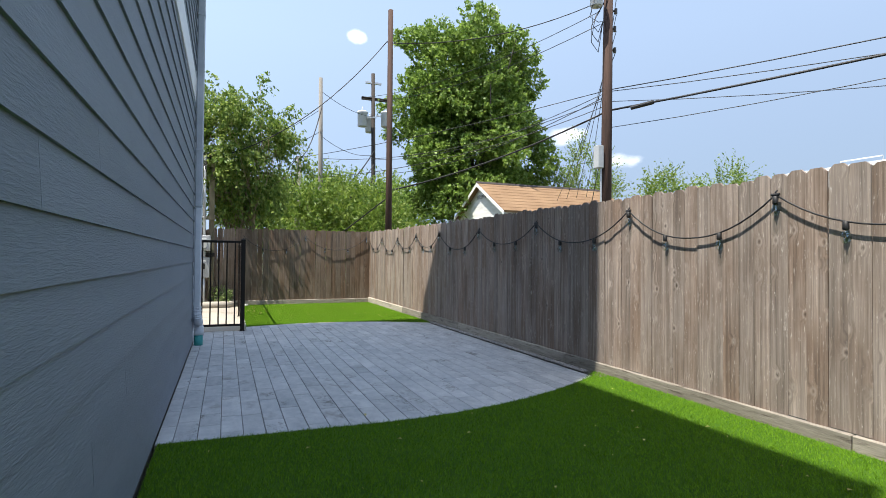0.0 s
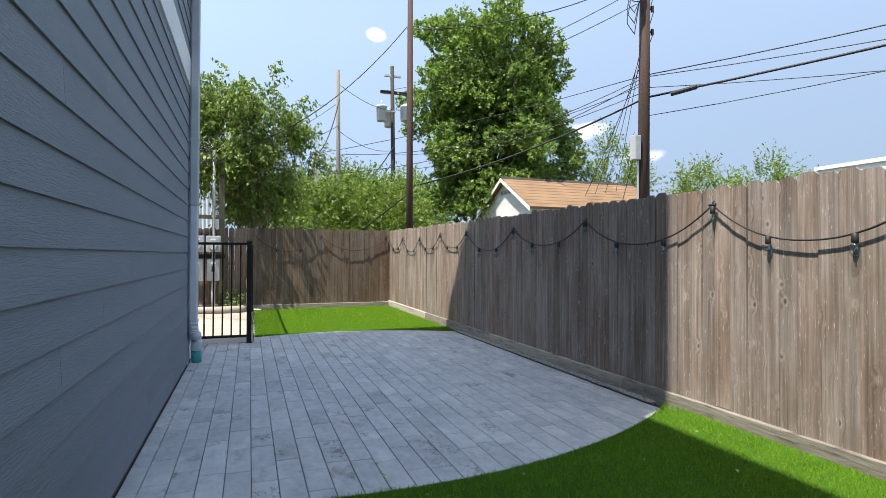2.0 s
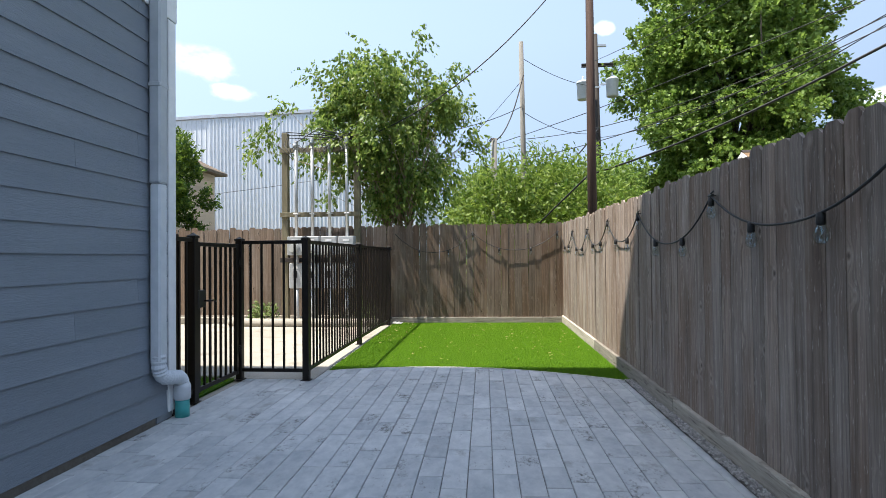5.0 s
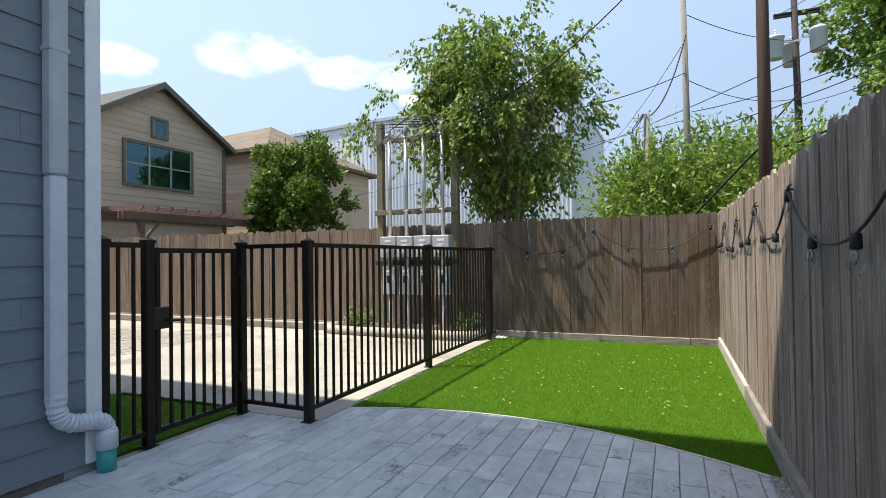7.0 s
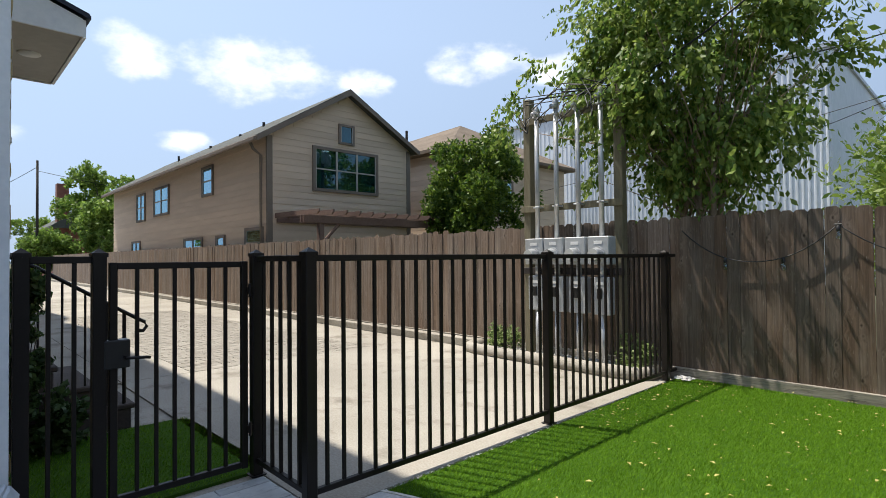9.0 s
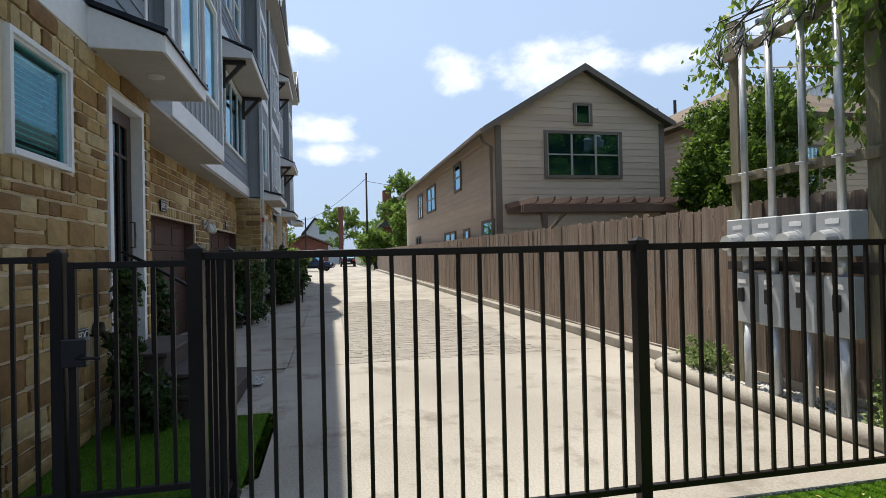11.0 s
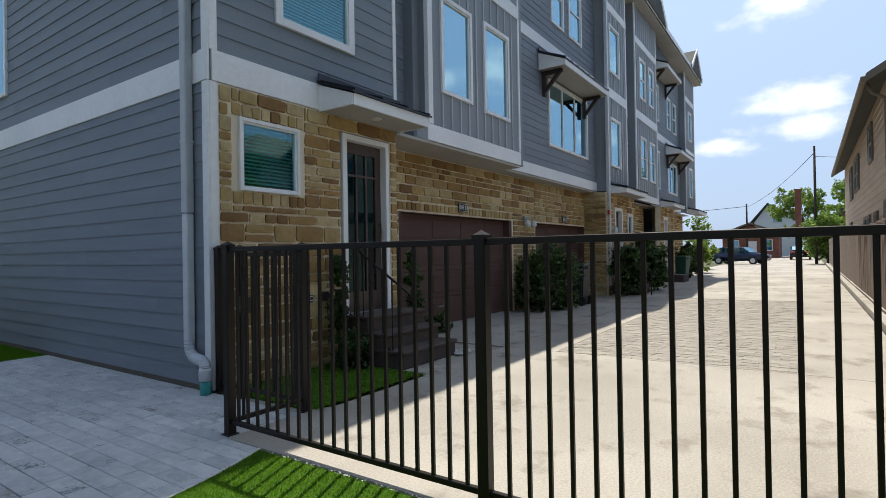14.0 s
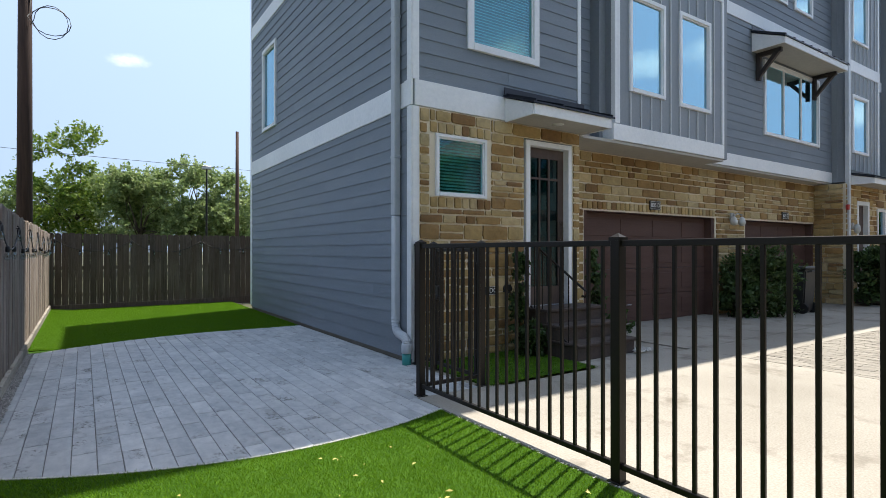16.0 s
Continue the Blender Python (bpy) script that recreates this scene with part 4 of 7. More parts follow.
part("corner_board", chamfered(0.0, 0.024, -0.078, 0.024, 0.06, 3.23), "white", wall_side)
part("corner_board", chamfered(0.0, 0.030, -0.135, 0.032, 3.232, 3.56), "white", wall_side)
part("corner_board", chamfered(0.0, 0.024, -0.078, 0.024, 3.562, 10.5), "white", wall_side)
part("corner_board", chamfered(0.0, 0.024, -7.69, -7.575, 0.1, REAR_TOP), "white", wall_side)
bm = bmesh.new()
prism(bm, [(0.35, 10.62), (-0.75, 12.4), (-5.0, 12.4), (-5.0, 10.4), (0.0, 10.4), (0.35, 10.5)], "x", -29.2, 0.012)
solid("roof", bm, "dark_shingle", "dark shingle roof over the townhouse row", "roof", kind="structure")
bm = bmesh.new()
box(bm, -29.0, -0.2, -7.67, -7.5, 0, REAR_TOP)
box(bm, -29.0, -28.8, -7.5, -0.9, 0, REAR_TOP - 0.2)
box(bm, -29.0, -0.2, -7.5, -5.0, REAR_TOP - 0.2, REAR_TOP)
box(bm, -28.8, -0.2, -5.05, -4.95, REAR_TOP, 10.39)
solid("wall_rear", bm, "siding", "blue-grey rear wall and terrace of the townhouse row", "wall", kind="structure")


def house_window(name, u0, u1, z0, z1, face, rz=0.0, panes=1, hung=False, slats=False, trim=0.068, glass="glass", out=0.02):
    glass = "blind_glass" if slats else glass
    """A window in a wall. rz 0: it looks to +y and u is x; rz -90: it looks to +x and u is y."""
    w, h = u1 - u0, z1 - z0
    if rz == 0:
        at = ((u0 + u1) / 2, face, z0)
    else:
        at = (face, (u0 + u1) / 2, z0)
    win = thing(name, at, "white-framed window reflecting the blue sky" if not slats else "white-framed window with closed pale blinds behind glass", "window", kind="structure", rz=rz)
    a = w / 2
    bm = bmesh.new()
    box(bm, -a, -a + trim, -0.03, out + 0.012, 0, h)
    box(bm, a - trim, a, -0.03, out + 0.012, 0, h)
    box(bm, -a + trim, a - trim, -0.03, out + 0.012, h - trim, h)
    part("window_frame", bm, "white", win)
    part("window_sill", chamfered(-a + trim, a - trim, -0.03, out + 0.02, 0, trim * 0.9), "white", win)
    iw = (2 * a - 2 * trim) / panes
    for k in range(panes):
        l = -a + trim + k * iw
        bm = bmesh.new()
        t = 0.022
        zb, zt = trim * 0.9, h - trim
        box(bm, l, l + t, -0.045, 0.006, zb, zt)
        box(bm, l + iw - t, l + iw, -0.045, 0.006, zb, zt)
        box(bm, l + t, l + iw - t, -0.045, 0.006, zb, zb + t)
        box(bm, l + t, l + iw - t, -0.045, 0.006, zt - t, zt)
        if hung:
            m_ = (zb + zt) / 2
            box(bm, l + t, l + iw - t, -0.045, 0.004, m_ - 0.02, m_ + 0.02)
        part("sash", bm, "white", win)
        for zz0, zz1 in (((zb + t, (zb + zt) / 2 - 0.02), ((zb + zt) / 2 + 0.02, zt - t)) if hung else ((zb + t, zt - t),)):
            bm = bmesh.new()
            box(bm, l + t, l + iw - t, -0.026, -0.02, zz0, zz1)
            g = part("pane", bm, glass, win)
            g.visible_shadow = False
    # dark box behind the panes: the room's darkness is put into its colour
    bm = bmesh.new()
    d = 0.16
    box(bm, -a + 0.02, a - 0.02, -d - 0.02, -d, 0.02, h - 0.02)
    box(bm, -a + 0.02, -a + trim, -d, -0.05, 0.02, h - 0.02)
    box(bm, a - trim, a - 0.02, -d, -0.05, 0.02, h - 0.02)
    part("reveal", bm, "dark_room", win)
    if slats:
        sl = finish(chamfered(-a + trim + 0.01, a - trim - 0.01, -0.022, 0.022, -0.0015, 0.0015, 0.0005), "slat", M["blind"])
        zz = trim + 0.03
        while zz < h - trim - 0.03:
            ob = piece("slat", sl, win, (0, -0.085, zz))
            ob.rotation_euler = (radians(-38), 0, 0)
            zz += 0.042
    return win


house_window("window_1", -6.62, -5.61, 4.08, 5.92, 0.012, rz=radians(-90), trim=0.075)

# front of the row: (from x, to x, plane y)
wall_front = thing("wall_front", (0, 0, 0), "townhouse front of grey siding and board panels over tan limestone", "wall", kind="structure")
YM, YB, YS, YG = 0.0, 0.05, -0.35, -0.70
TOP = 10.4
bm = bmesh.new()
put_y = lambda face: (lambda b, p, q, r_, s: box(b, p, q, face - 0.2, face, r_, s))
panelled(bm, -3.02, -0.0, 0.0, TOP, [(-1.13, -0.37, 2.16, 2.87), (-2.78, -1.95, 0.6, 2.95), (-2.07, -0.93, 4.19, 5.95)], put_y(YM))
panelled(bm, -3.86, -3.02, 3.23, TOP, [], put_y(YS))
bay_holes = [(-5.12, -4.28, 4.17, 5.68), (-6.59, -5.72, 4.13, 5.72), (-5.12, -4.28, 7.2, 8.7), (-6.59, -5.72, 7.2, 8.7)]
panelled(bm, -7.14, -3.86, 3.23, TOP, bay_holes, put_y(YB))
sid_holes = [(-12.42, -9.69, 4.17, 5.74), (-10.68, -9.95, 7.43, 8.95), (-12.05, -11.2, 7.43, 8.95)]
panelled(bm, -13.3, -7.14, 3.23, TOP, sid_holes, put_y(YS))
part("sheathing", bm, "batten", wall_front)
bm = bmesh.new()
box(bm, -3.02, -2.82, -0.9, -0.2, 0, 3.23)
box(bm, -7.3, -7.14, YS, YB, 3.23, TOP)
box(bm, -3.86, -3.7, YS, YB - 0.2, 3.23, TOP)
box(bm, -13.4, -13.31, YS - 0.2, -0.2, 3.23, TOP)
part("return_wall", bm, "batten", wall_front)
siding(wall_front, (-3.02, 0.001, 0), 0, 3.0, 3.56, 6.5, [(0.87, 2.17, 4.11, 6.02)], "front mid")
siding(wall_front, (-3.02, 0.001, 0), 0, 3.0, 6.78, 10.4, [], "front top", joined=True)
siding(wall_front, (-3.70, YS + 0.001, 0), 0, 0.68, 3.5, 10.4, [], "recess", joined=True)
siding(wall_front, (-13.3, YS + 0.001, 0), 0, 6.0, 3.5, 6.5, [(13.3 - 12.5, 13.3 - 9.6, 4.09, 5.82)], "over garage")
siding(wall_front, (-13.3, YS + 0.001, 0), 0, 6.0, 6.78, 10.4, [(13.3 - 10.75, 13.3 - 9.88, 7.35, 9.03), (13.3 - 12.13, 13.3 - 11.12, 7.35, 9.03)], "over garage top", joined=True)
# white bands, corner boards
part("band", chamfered(-3.05, -0.032, 0.0, 0.03, 3.235, 3.56), "white", wall_front)
part("band", chamfered(-3.05, -0.032, 0.0, 0.03, 6.5, 6.78), "white", wall_front)
part("corner_board", chamfered(-0.1, -0.002, 0.0, 0.022, 0.02, 3.232), "white", wall_front)
part("corner_board", chamfered(-0.1, -0.002, 0.0, 0.022, 3.562, 10.5), "white", wall_front)
part("corner_board", chamfered(-3.06, -2.99, -0.02, 0.026, 3.57, 10.5), "white", wall_front)
part("band", chamfered(-7.15, -3.78, YB, YB + 0.026, 3.23, 3.5), "white", wall_front)
part("band", chamfered(-3.86, -3.78, YS, YB, 3.23, 3.5), "white", wall_front)
part("band", chamfered(-7.15, -3.86, YB, YB + 0.026, 6.33, 6.6), "white", wall_front)
part("corner_board", chamfered(-3.95, -3.82, YB - 0.06, YB + 0.022, 3.51, 10.5), "white", wall_front)
part("corner_board", chamfered(-7.16, -7.09, YB - 0.06, YB + 0.022, 3.51, 10.5), "white", wall_front)
part("band", chamfered(-13.3, -7.14, YS, YS + 0.026, 3.23, 3.5), "white", wall_front)
part("band", chamfered(-13.3, -7.30, YS, YS + 0.026, 6.5, 6.78), "white", wall_front)
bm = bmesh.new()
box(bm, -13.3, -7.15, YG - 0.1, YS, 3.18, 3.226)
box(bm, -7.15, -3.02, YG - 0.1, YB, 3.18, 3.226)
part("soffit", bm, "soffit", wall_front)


def battens(x0, x1, y, z0, z1, holes, pitch=0.29):
    k = max(2, round((x1 - x0) / pitch))
    for i in range(1, k):
        x = x0 + (x1 - x0) * i / k
        spans = [(z0, z1)]
        for a, b, h0, h1 in holes:
            if a - 0.1 < x < b + 0.1:
                spans = [q for p0, p1 in spans for q in ((p0, min(p1, h0 - 0.09)), (max(p0, h1 + 0.09), p1)) if q[1] - q[0] > 0.05]
        for p0, p1 in spans:
            part("batten", chamfered(x - 0.017, x + 0.017, y, y + 0.02, p0, p1, 0.003), "batten_pale", wall_front)


M["batten_pale"] = surf("batten_paint", (0.40, 0.42, 0.44), (0.52, 0.54, 0.56), 0.6, grain=22, patch=0.6, bump=0.08)
battens(-7.09, -3.95, YB, 3.5, 6.33, bay_holes)
battens(-7.09, -3.95, YB, 6.6, 10.4, bay_holes)

house_window("window_2", -1.16, -0.335, 2.115, 2.915, 0.03, slats=True, trim=0.038, out=0.015)
house_window("window_3", -2.15, -0.85, 4.11, 6.02, 0.012, slats=True, trim=0.10)
house_window("window_4", -5.2, -4.2, 4.09, 5.76, YB + 0.004)
house_window("window_5", -6.67, -5.64, 4.05, 5.8, YB + 0.004)
house_window("window_6", -12.5, -9.61, 4.09, 5.82, YS + 0.012, panes=3)
house_window("window_7", -10.75, -9.88, 7.35, 9.03, YS + 0.012, hung=True)
house_window("window_8", -12.13, -11.12, 7.35, 9.03, YS + 0.012, hung=True)
house_window("window_9", -5.2, -4.2, 7.12, 8.78, YB + 0.004)
house_window("window_10", -6.67, -5.64, 7.12, 8.78, YB + 0.004)

# units further along, each with a panelled bay, a recess and a sided stretch
far_front = thing("wall_front_far", (0, 0, 0), "further townhouse fronts with panel bays and white bands", "wall", kind="structure")
FAR = [(-15.55, -13.32, 0.0, [(-14.75, -13.65)]), (-20.0, -16.7, 0.0, [(-18.2, -17.3), (-19.5, -18.65)]), (-28.75, -26.2, 0.0, [(-27.9, -27.0)])]
wi = 11
for x0, x1, yf, cols in FAR:
    holes = [(a + 0.08, b - 0.08, z0 + 0.08, z1 - 0.08) for a, b in cols for z0, z1 in ((4.03, 5.6), (7.02, 8.55))]
    bm = bmesh.new()
    panelled(bm, x0, x1, 3.23, TOP, holes, put_y(yf))
    box(bm, x1 - 0.2, x1, yf - 0.6, yf - 0.2, 3.23, TOP)
    part("bay", bm, "batten", far_front)
    for z0, z1 in ((3.21, 3.45), (6.2, 6.5), (8.95, 9.2)):
        part("band", chamfered(x0 - 0.02, x1 + 0.03, yf, yf + 0.026, z0, z1), "white", far_front)
    for x in (x0 + 0.04, x1 - 0.04):
        part("corner_board", chamfered(x - 0.05, x + 0.05, yf - 0.02, yf + 0.022, 3.45, TOP), "white", far_front)
    k = round((x1 - x0) / 0.29)
    for i in range(1, k):
        x = x0 + (x1 - x0) * i / k
        for p0, p1 in ((3.45, 6.2), (6.5, 8.95), (9.2, TOP)):
            spans = [(p0, p1)]
            for a, b, h0, h1 in holes:
                if a - 0.1 < x < b + 0.1:
                    spans = [q for u, w in spans for q in ((u, min(w, h0 - 0.09)), (max(u, h1 + 0.09), w)) if q[1] - q[0] > 0.05]
            for u, w in spans:
                part("batten", chamfered(x - 0.017, x + 0.017, yf, yf + 0.02, u, w, 0.003), "batten_pale", far_front)
    for a, b in cols:
        for z0, z1 in ((4.03, 5.6), (7.02, 8.55)):
            house_window("window_%d" % wi, a, b, z0, z1, yf + 0.004, hung=len(cols) > 1)
            wi += 1
    for a, b in ((x0 - 0.25, x1 + 0.25),):
        bm = bmesh.new()
        c = (a + b) / 2
        prism(bm, [(a, 10.5), (b, 10.5), (b, 10.62), (c, 10.62 + (b - a) * 0.38), (a, 10.62)], "y", -1.2, 0.42)
        part("gable", bm, "dark_shingle", far_front)
        bm = bmesh.new()
        prism(bm, [(a - 0.02, 10.45), (a + 0.1, 10.45), (c, 10.5 + (b - a) * 0.38), (b - 0.1, 10.45), (b + 0.02, 10.45), (b + 0.02, 10.63), (c, 10.68 + (b - a) * 0.38), (a - 0.02, 10.63)], "y", 0.42, 0.45)
        part("gable_trim", bm, "white", far_front)
FAR_S = [(-16.7, -15.55, []), (-26.2, -20.0, [(-21.7, -20.8, 4.0, 5.7), (-21.7, -20.8, 7.0, 8.6), (-25.4, -23.3, 4.0, 5.5), (-24.1, -23.3, 7.0, 8.5), (-25.4, -24.6, 7.0, 8.5)])]
for x0, x1, wins in FAR_S:
    bm = bmesh.new()
    panelled(bm, x0, x1, 3.23, TOP, [(a + 0.08, b - 0.08, c + 0.08, d - 0.08) for a, b, c, d in wins], put_y(YS + 0.05))
    part("recess_wall", bm, "siding", far_front)
    siding(far_front, (x0, YS + 0.051, 0), 0, x1 - x0, 3.45, 6.2, [(a - x0, b - x0, c, d) for a, b, c, d in wins], "far %s" % x0, joined=True)
    siding(far_front, (x0, YS + 0.051, 0), 0, x1 - x0, 6.5, TOP, [(a - x0, b - x0, c, d) for a, b, c, d in wins], "farb %s" % x0, joined=True)
    for z0, z1 in ((3.21, 3.45), (6.2, 6.5)):
        part("band", chamfered(x0, x1, YS + 0.05, YS + 0.078, z0, z1), "white", far_front)
    for a, b, c, d in wins:
        house_window("window_%d" % wi, a, b, c, d, YS + 0.062, panes=3 if b - a > 1.5 else 1, hung=b - a < 0.85)
        wi += 1
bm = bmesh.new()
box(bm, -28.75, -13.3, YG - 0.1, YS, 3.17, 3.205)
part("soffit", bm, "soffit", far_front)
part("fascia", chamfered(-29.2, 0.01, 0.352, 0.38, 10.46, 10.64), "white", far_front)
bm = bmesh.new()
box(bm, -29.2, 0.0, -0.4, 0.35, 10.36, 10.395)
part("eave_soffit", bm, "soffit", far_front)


# canopies and awnings
def canopy(x0, x1, yw, z_soffit, depth, rise, label, group=""):
    c = thing("entry_canopy", ((x0 + x1) / 2, yw, z_soffit), label, "canopy", group)
    a = (x1 - x0) / 2
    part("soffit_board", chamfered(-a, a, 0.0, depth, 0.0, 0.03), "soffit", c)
    bm = bmesh.new()
    box(bm, -a, a, depth, depth + 0.025, -0.01, 0.13)
    for s in (-1, 1):
        x = s * a
        prism(bm, [(0.0, -0.01), (depth, -0.01), (depth, 0.13), (0.0, 0.13 + rise)], "x", min(x, x + s * 0.02), max(x, x + s * 0.02))
    part("fascia", bm, "white", c)
    bm = bmesh.new()
    o = 0.05
    prism(bm, [(0.0, 0.145 + rise), (0.0, 0.17 + rise), (depth + o, 0.155), (depth + o, 0.13)], "x", -a - o, a + o)
    part("metal_roof", bm, "awning_metal", c)
    k = int((x1 - x0) / 0.4)
    for i in range(k + 1):
        x = -a + (2 * a) * i / k
        bm = bmesh.new()
        prism(bm, [(0.0, 0.17 + rise), (0.0, 0.2 + rise), (depth + o, 0.185), (depth + o, 0.155)], "x", x - 0.012, x + 0.012)
        part("seam", bm, "awning_metal", c)
    part("flashing", chamfered(-a - 0.05, a + 0.05, 0.015, 0.03, 0.165 + rise, 0.27 + rise), "awning_metal", c)
    return c


can = canopy(-3.05, -1.52, 0.03, 3.22, 0.56, 0.20, "white boxed entry canopy with a dark metal roof")
bm = bmesh.new()
lathe(bm, [(0.075, -0.012), (0.085, -0.004), (0.085, 0.004)], 16, (0.05, 0.3))
part("recessed_light", bm, "lamp_lens", can, "round recessed canopy light", smooth=True)
for x0, x1 in ((-15.9, -13.45), (-22.6, -20.3), (-28.7, -26.3)):
    canopy(x0, x1, 0.03, 3.16, 0.5, 0.12, "white boxed entry canopy with a dark metal roof", "entry canopies along the row")


def awning(x0, x1, yw, z, depth=0.66):
    c = canopy(x0, x1, yw, z, depth, 0.28, "bracketed window awning with a dark metal roof", "bracketed awnings")
    c.name = "window_awning"
    c["category"] = "awning"
    a = (x1 - x0) / 2
    for x in (-a + 0.22, a - 0.22):
        bm = bmesh.new()
        box(bm, x - 0.045, x + 0.045, 0.0, 0.08, -0.62, -0.012)
        box(bm, x - 0.045, x + 0.045, 0.08, 0.52, -0.1, -0.012)
        prism(bm, [(0.08, -0.55), (0.08, -0.43), (0.36, -0.1), (0.48, -0.1)], "x", x - 0.04, x + 0.04)
        part("bracket", bm, "bracket", c)


awning(-12.35, -9.05, YS + 0.03, 5.88)
awning(-23.2, -20.3, YS + 0.08, 8.95)
awning(-26.0, -22.9, YS + 0.08, 5.75)

# ground floor: stone walls set behind mortar, doors, garages
stone_wall = thing("wall_stone", (0, 0, 0), "tan and brown random limestone wall with pale mortar", "wall", kind="structure")
bm = bmesh.new()
bm_w = lambda face: (lambda b, p, q, r_, s: box(b, p, q, face - 0.02, face + 0.0155, r_, s))
panelled(bm, -3.02, -0.1, 0.0, 3.23, [(-1.16, -0.335, 2.115, 2.915), (-2.875, -1.86, 0.0, 3.04)], bm_w(0.0))
box(bm, -3.04, -3.0, YG, 0.0, 0, 3.2)
panelled(bm, -13.3, -3.02, 0.0, 3.18, [(-8.15, -3.92, 0, 2.13), (-13.1, -9.45, 0, 2.13)], lambda b, p, q, r_, s: box(b, p, q, YG - 0.25, YG + 0.0155, r_, s))
panelled(bm, -16.2, -13.2, 0.0, 3.18, [(-14.75, -13.9, 0.3, 2.75), (-15.9, -15.3, 1.7, 2.6)], lambda b, p, q, r_, s: box(b, p, q, -0.2, 0.0155, r_, s))
box(bm, -13.3, -13.1, YG, -0.2, 0, 3.18)
panelled(bm, -20.3, -16.2, 0.0, 3.18, [(-19.9, -16.6, 0, 2.13)], lambda b, p, q, r_, s: box(b, p, q, YG - 0.25, YG + 0.0155, r_, s))
panelled(bm, -23.0, -20.3, 0.0, 3.18, [(-21.6, -20.8, 0.3, 2.75)], lambda b, p, q, r_, s: box(b, p, q, -0.2, 0.0155, r_, s))
box(bm, -28.75, -23.0, YG - 0.25, YG + 0.012, 0, 3.18)
part("mortar_bed", bm, "mortar", stone_wall)


def stone_meshes(mat):
    out = []
    g = random.Random(3)
    for k in range(5):
        b = bmesh.new()
        nx, nz = 4, 3
        vs = {}
        for i in range(nx + 1):
            for j in range(nz + 1):
                edge_ = i in (0, nx) or j in (0, nz)
                u, w = i / nx - 0.5, j / nz - 0.5
                if i in (0, nx) and j in (0, nz):
                    u, w = u * g.uniform(0.92, 1.0), w * g.uniform(0.86, 1.0)
                elif edge_:
                    u, w = (u * g.uniform(0.95, 1.02), w) if i in (0, nx) else (u, w * g.uniform(0.92, 1.03))
                vs[i, j] = b.verts.new((u + (g.uniform(-0.02, 0.02) if not edge_ else 0), (0.84 if edge_ else g.uniform(0.86, 1.05)), w))
        for i in range(nx):
            for j in range(nz):
                b.faces.new((vs[i, j], vs[i + 1, j], vs[i + 1, j + 1], vs[i, j + 1]))
        rim = [vs[i, 0] for i in range(nx + 1)] + [vs[nx, j] for j in range(1, nz + 1)] + [vs[i, nz] for i in range(nx - 1, -1, -1)] + [vs[0, j] for j in range(nz - 1, 0, -1)]
        low = [b.verts.new((v.co.x * 1.02, 0.0, v.co.z * 1.02)) for v in rim]
        for i in range(len(rim)):
            j = (i + 1) % len(rim)
            b.faces.new((rim[i], rim[j], low[j], low[i]))
        out.append(finish(b, "stone", mat, smooth=False))
    return out


STONES = stone_meshes(M["stone"])
STONES_FAR = stone_meshes(M["stone_far"])


def lay_stones(x0, x1, z0, z1, holes, seed):
    """Random ashlar: courses of uneven height cut into uneven stones, soldier stones round the openings."""
    g = random.Random(seed)
    cells = []
    z = z0
    while z < z1 - 0.04:
        h = g.choice((0.08, 0.10, 0.12, 0.14, 0.17, 0.21))
        if z1 - z - h < 0.09:
            h = z1 - z
        x = x0
        while x < x1 - 0.03:
            w = g.uniform(0.2, 0.58) if h > 0.12 else g.uniform(0.16, 0.5)
            if x1 - x - w < 0.1:
                w = x1 - x
            if h > 0.2 and g.random() < 0.35:
                k = g.uniform(0.4, 0.6)
                cells += [(x, x + w, z, z + h * k), (x, x + w, z + h * k, z + h)]
            else:
                cells.append((x, x + w, z, z + h))
            x += w
        z += h
    done = []
    for a, b, c, d in cells:
        bits = [(a, b, c, d)]
        for p, q, r_, s in holes:
            nxt = []
            for e in bits:
                if e[0] < q and e[1] > p and e[2] < s and e[3] > r_:
                    nxt += [(e[0], min(e[1], p), e[2], e[3]), (max(e[0], q), e[1], e[2], e[3])]
                    m0, m1 = max(e[0], p), min(e[1], q)
                    nxt += [(m0, m1, e[2], min(e[3], r_)), (m0, m1, max(e[2], s), e[3])]
                else:
                    nxt.append(e)
            bits = [e for e in nxt if e[1] - e[0] > 0.035 and e[3] - e[2] > 0.035]
        done += bits
    return done


def stone_pieces(cells, y, seed):
    g = random.Random(seed)
    for a, b, c, d in cells:
        j = 0.022
        piece("stone", STONES[g.randrange(5)], stone_wall, ((a + b) / 2, y, (c + d) / 2), 0, (b - a - j, g.uniform(0.022, 0.036), d - c - j))


def return_stones(x, y0, y1, z0, z1, seed):
    """Stones on a short wall face that looks to +x."""
    g = random.Random(seed)
    for a, b, c, d in lay_stones(y0, y1, z0, z1, [], seed):
        piece("stone", STONES[g.randrange(5)], stone_wall, (x, (a + b) / 2, (c + d) / 2), radians(-90), (b - a - 0.014, g.uniform(0.022, 0.034), d - c - 0.014))


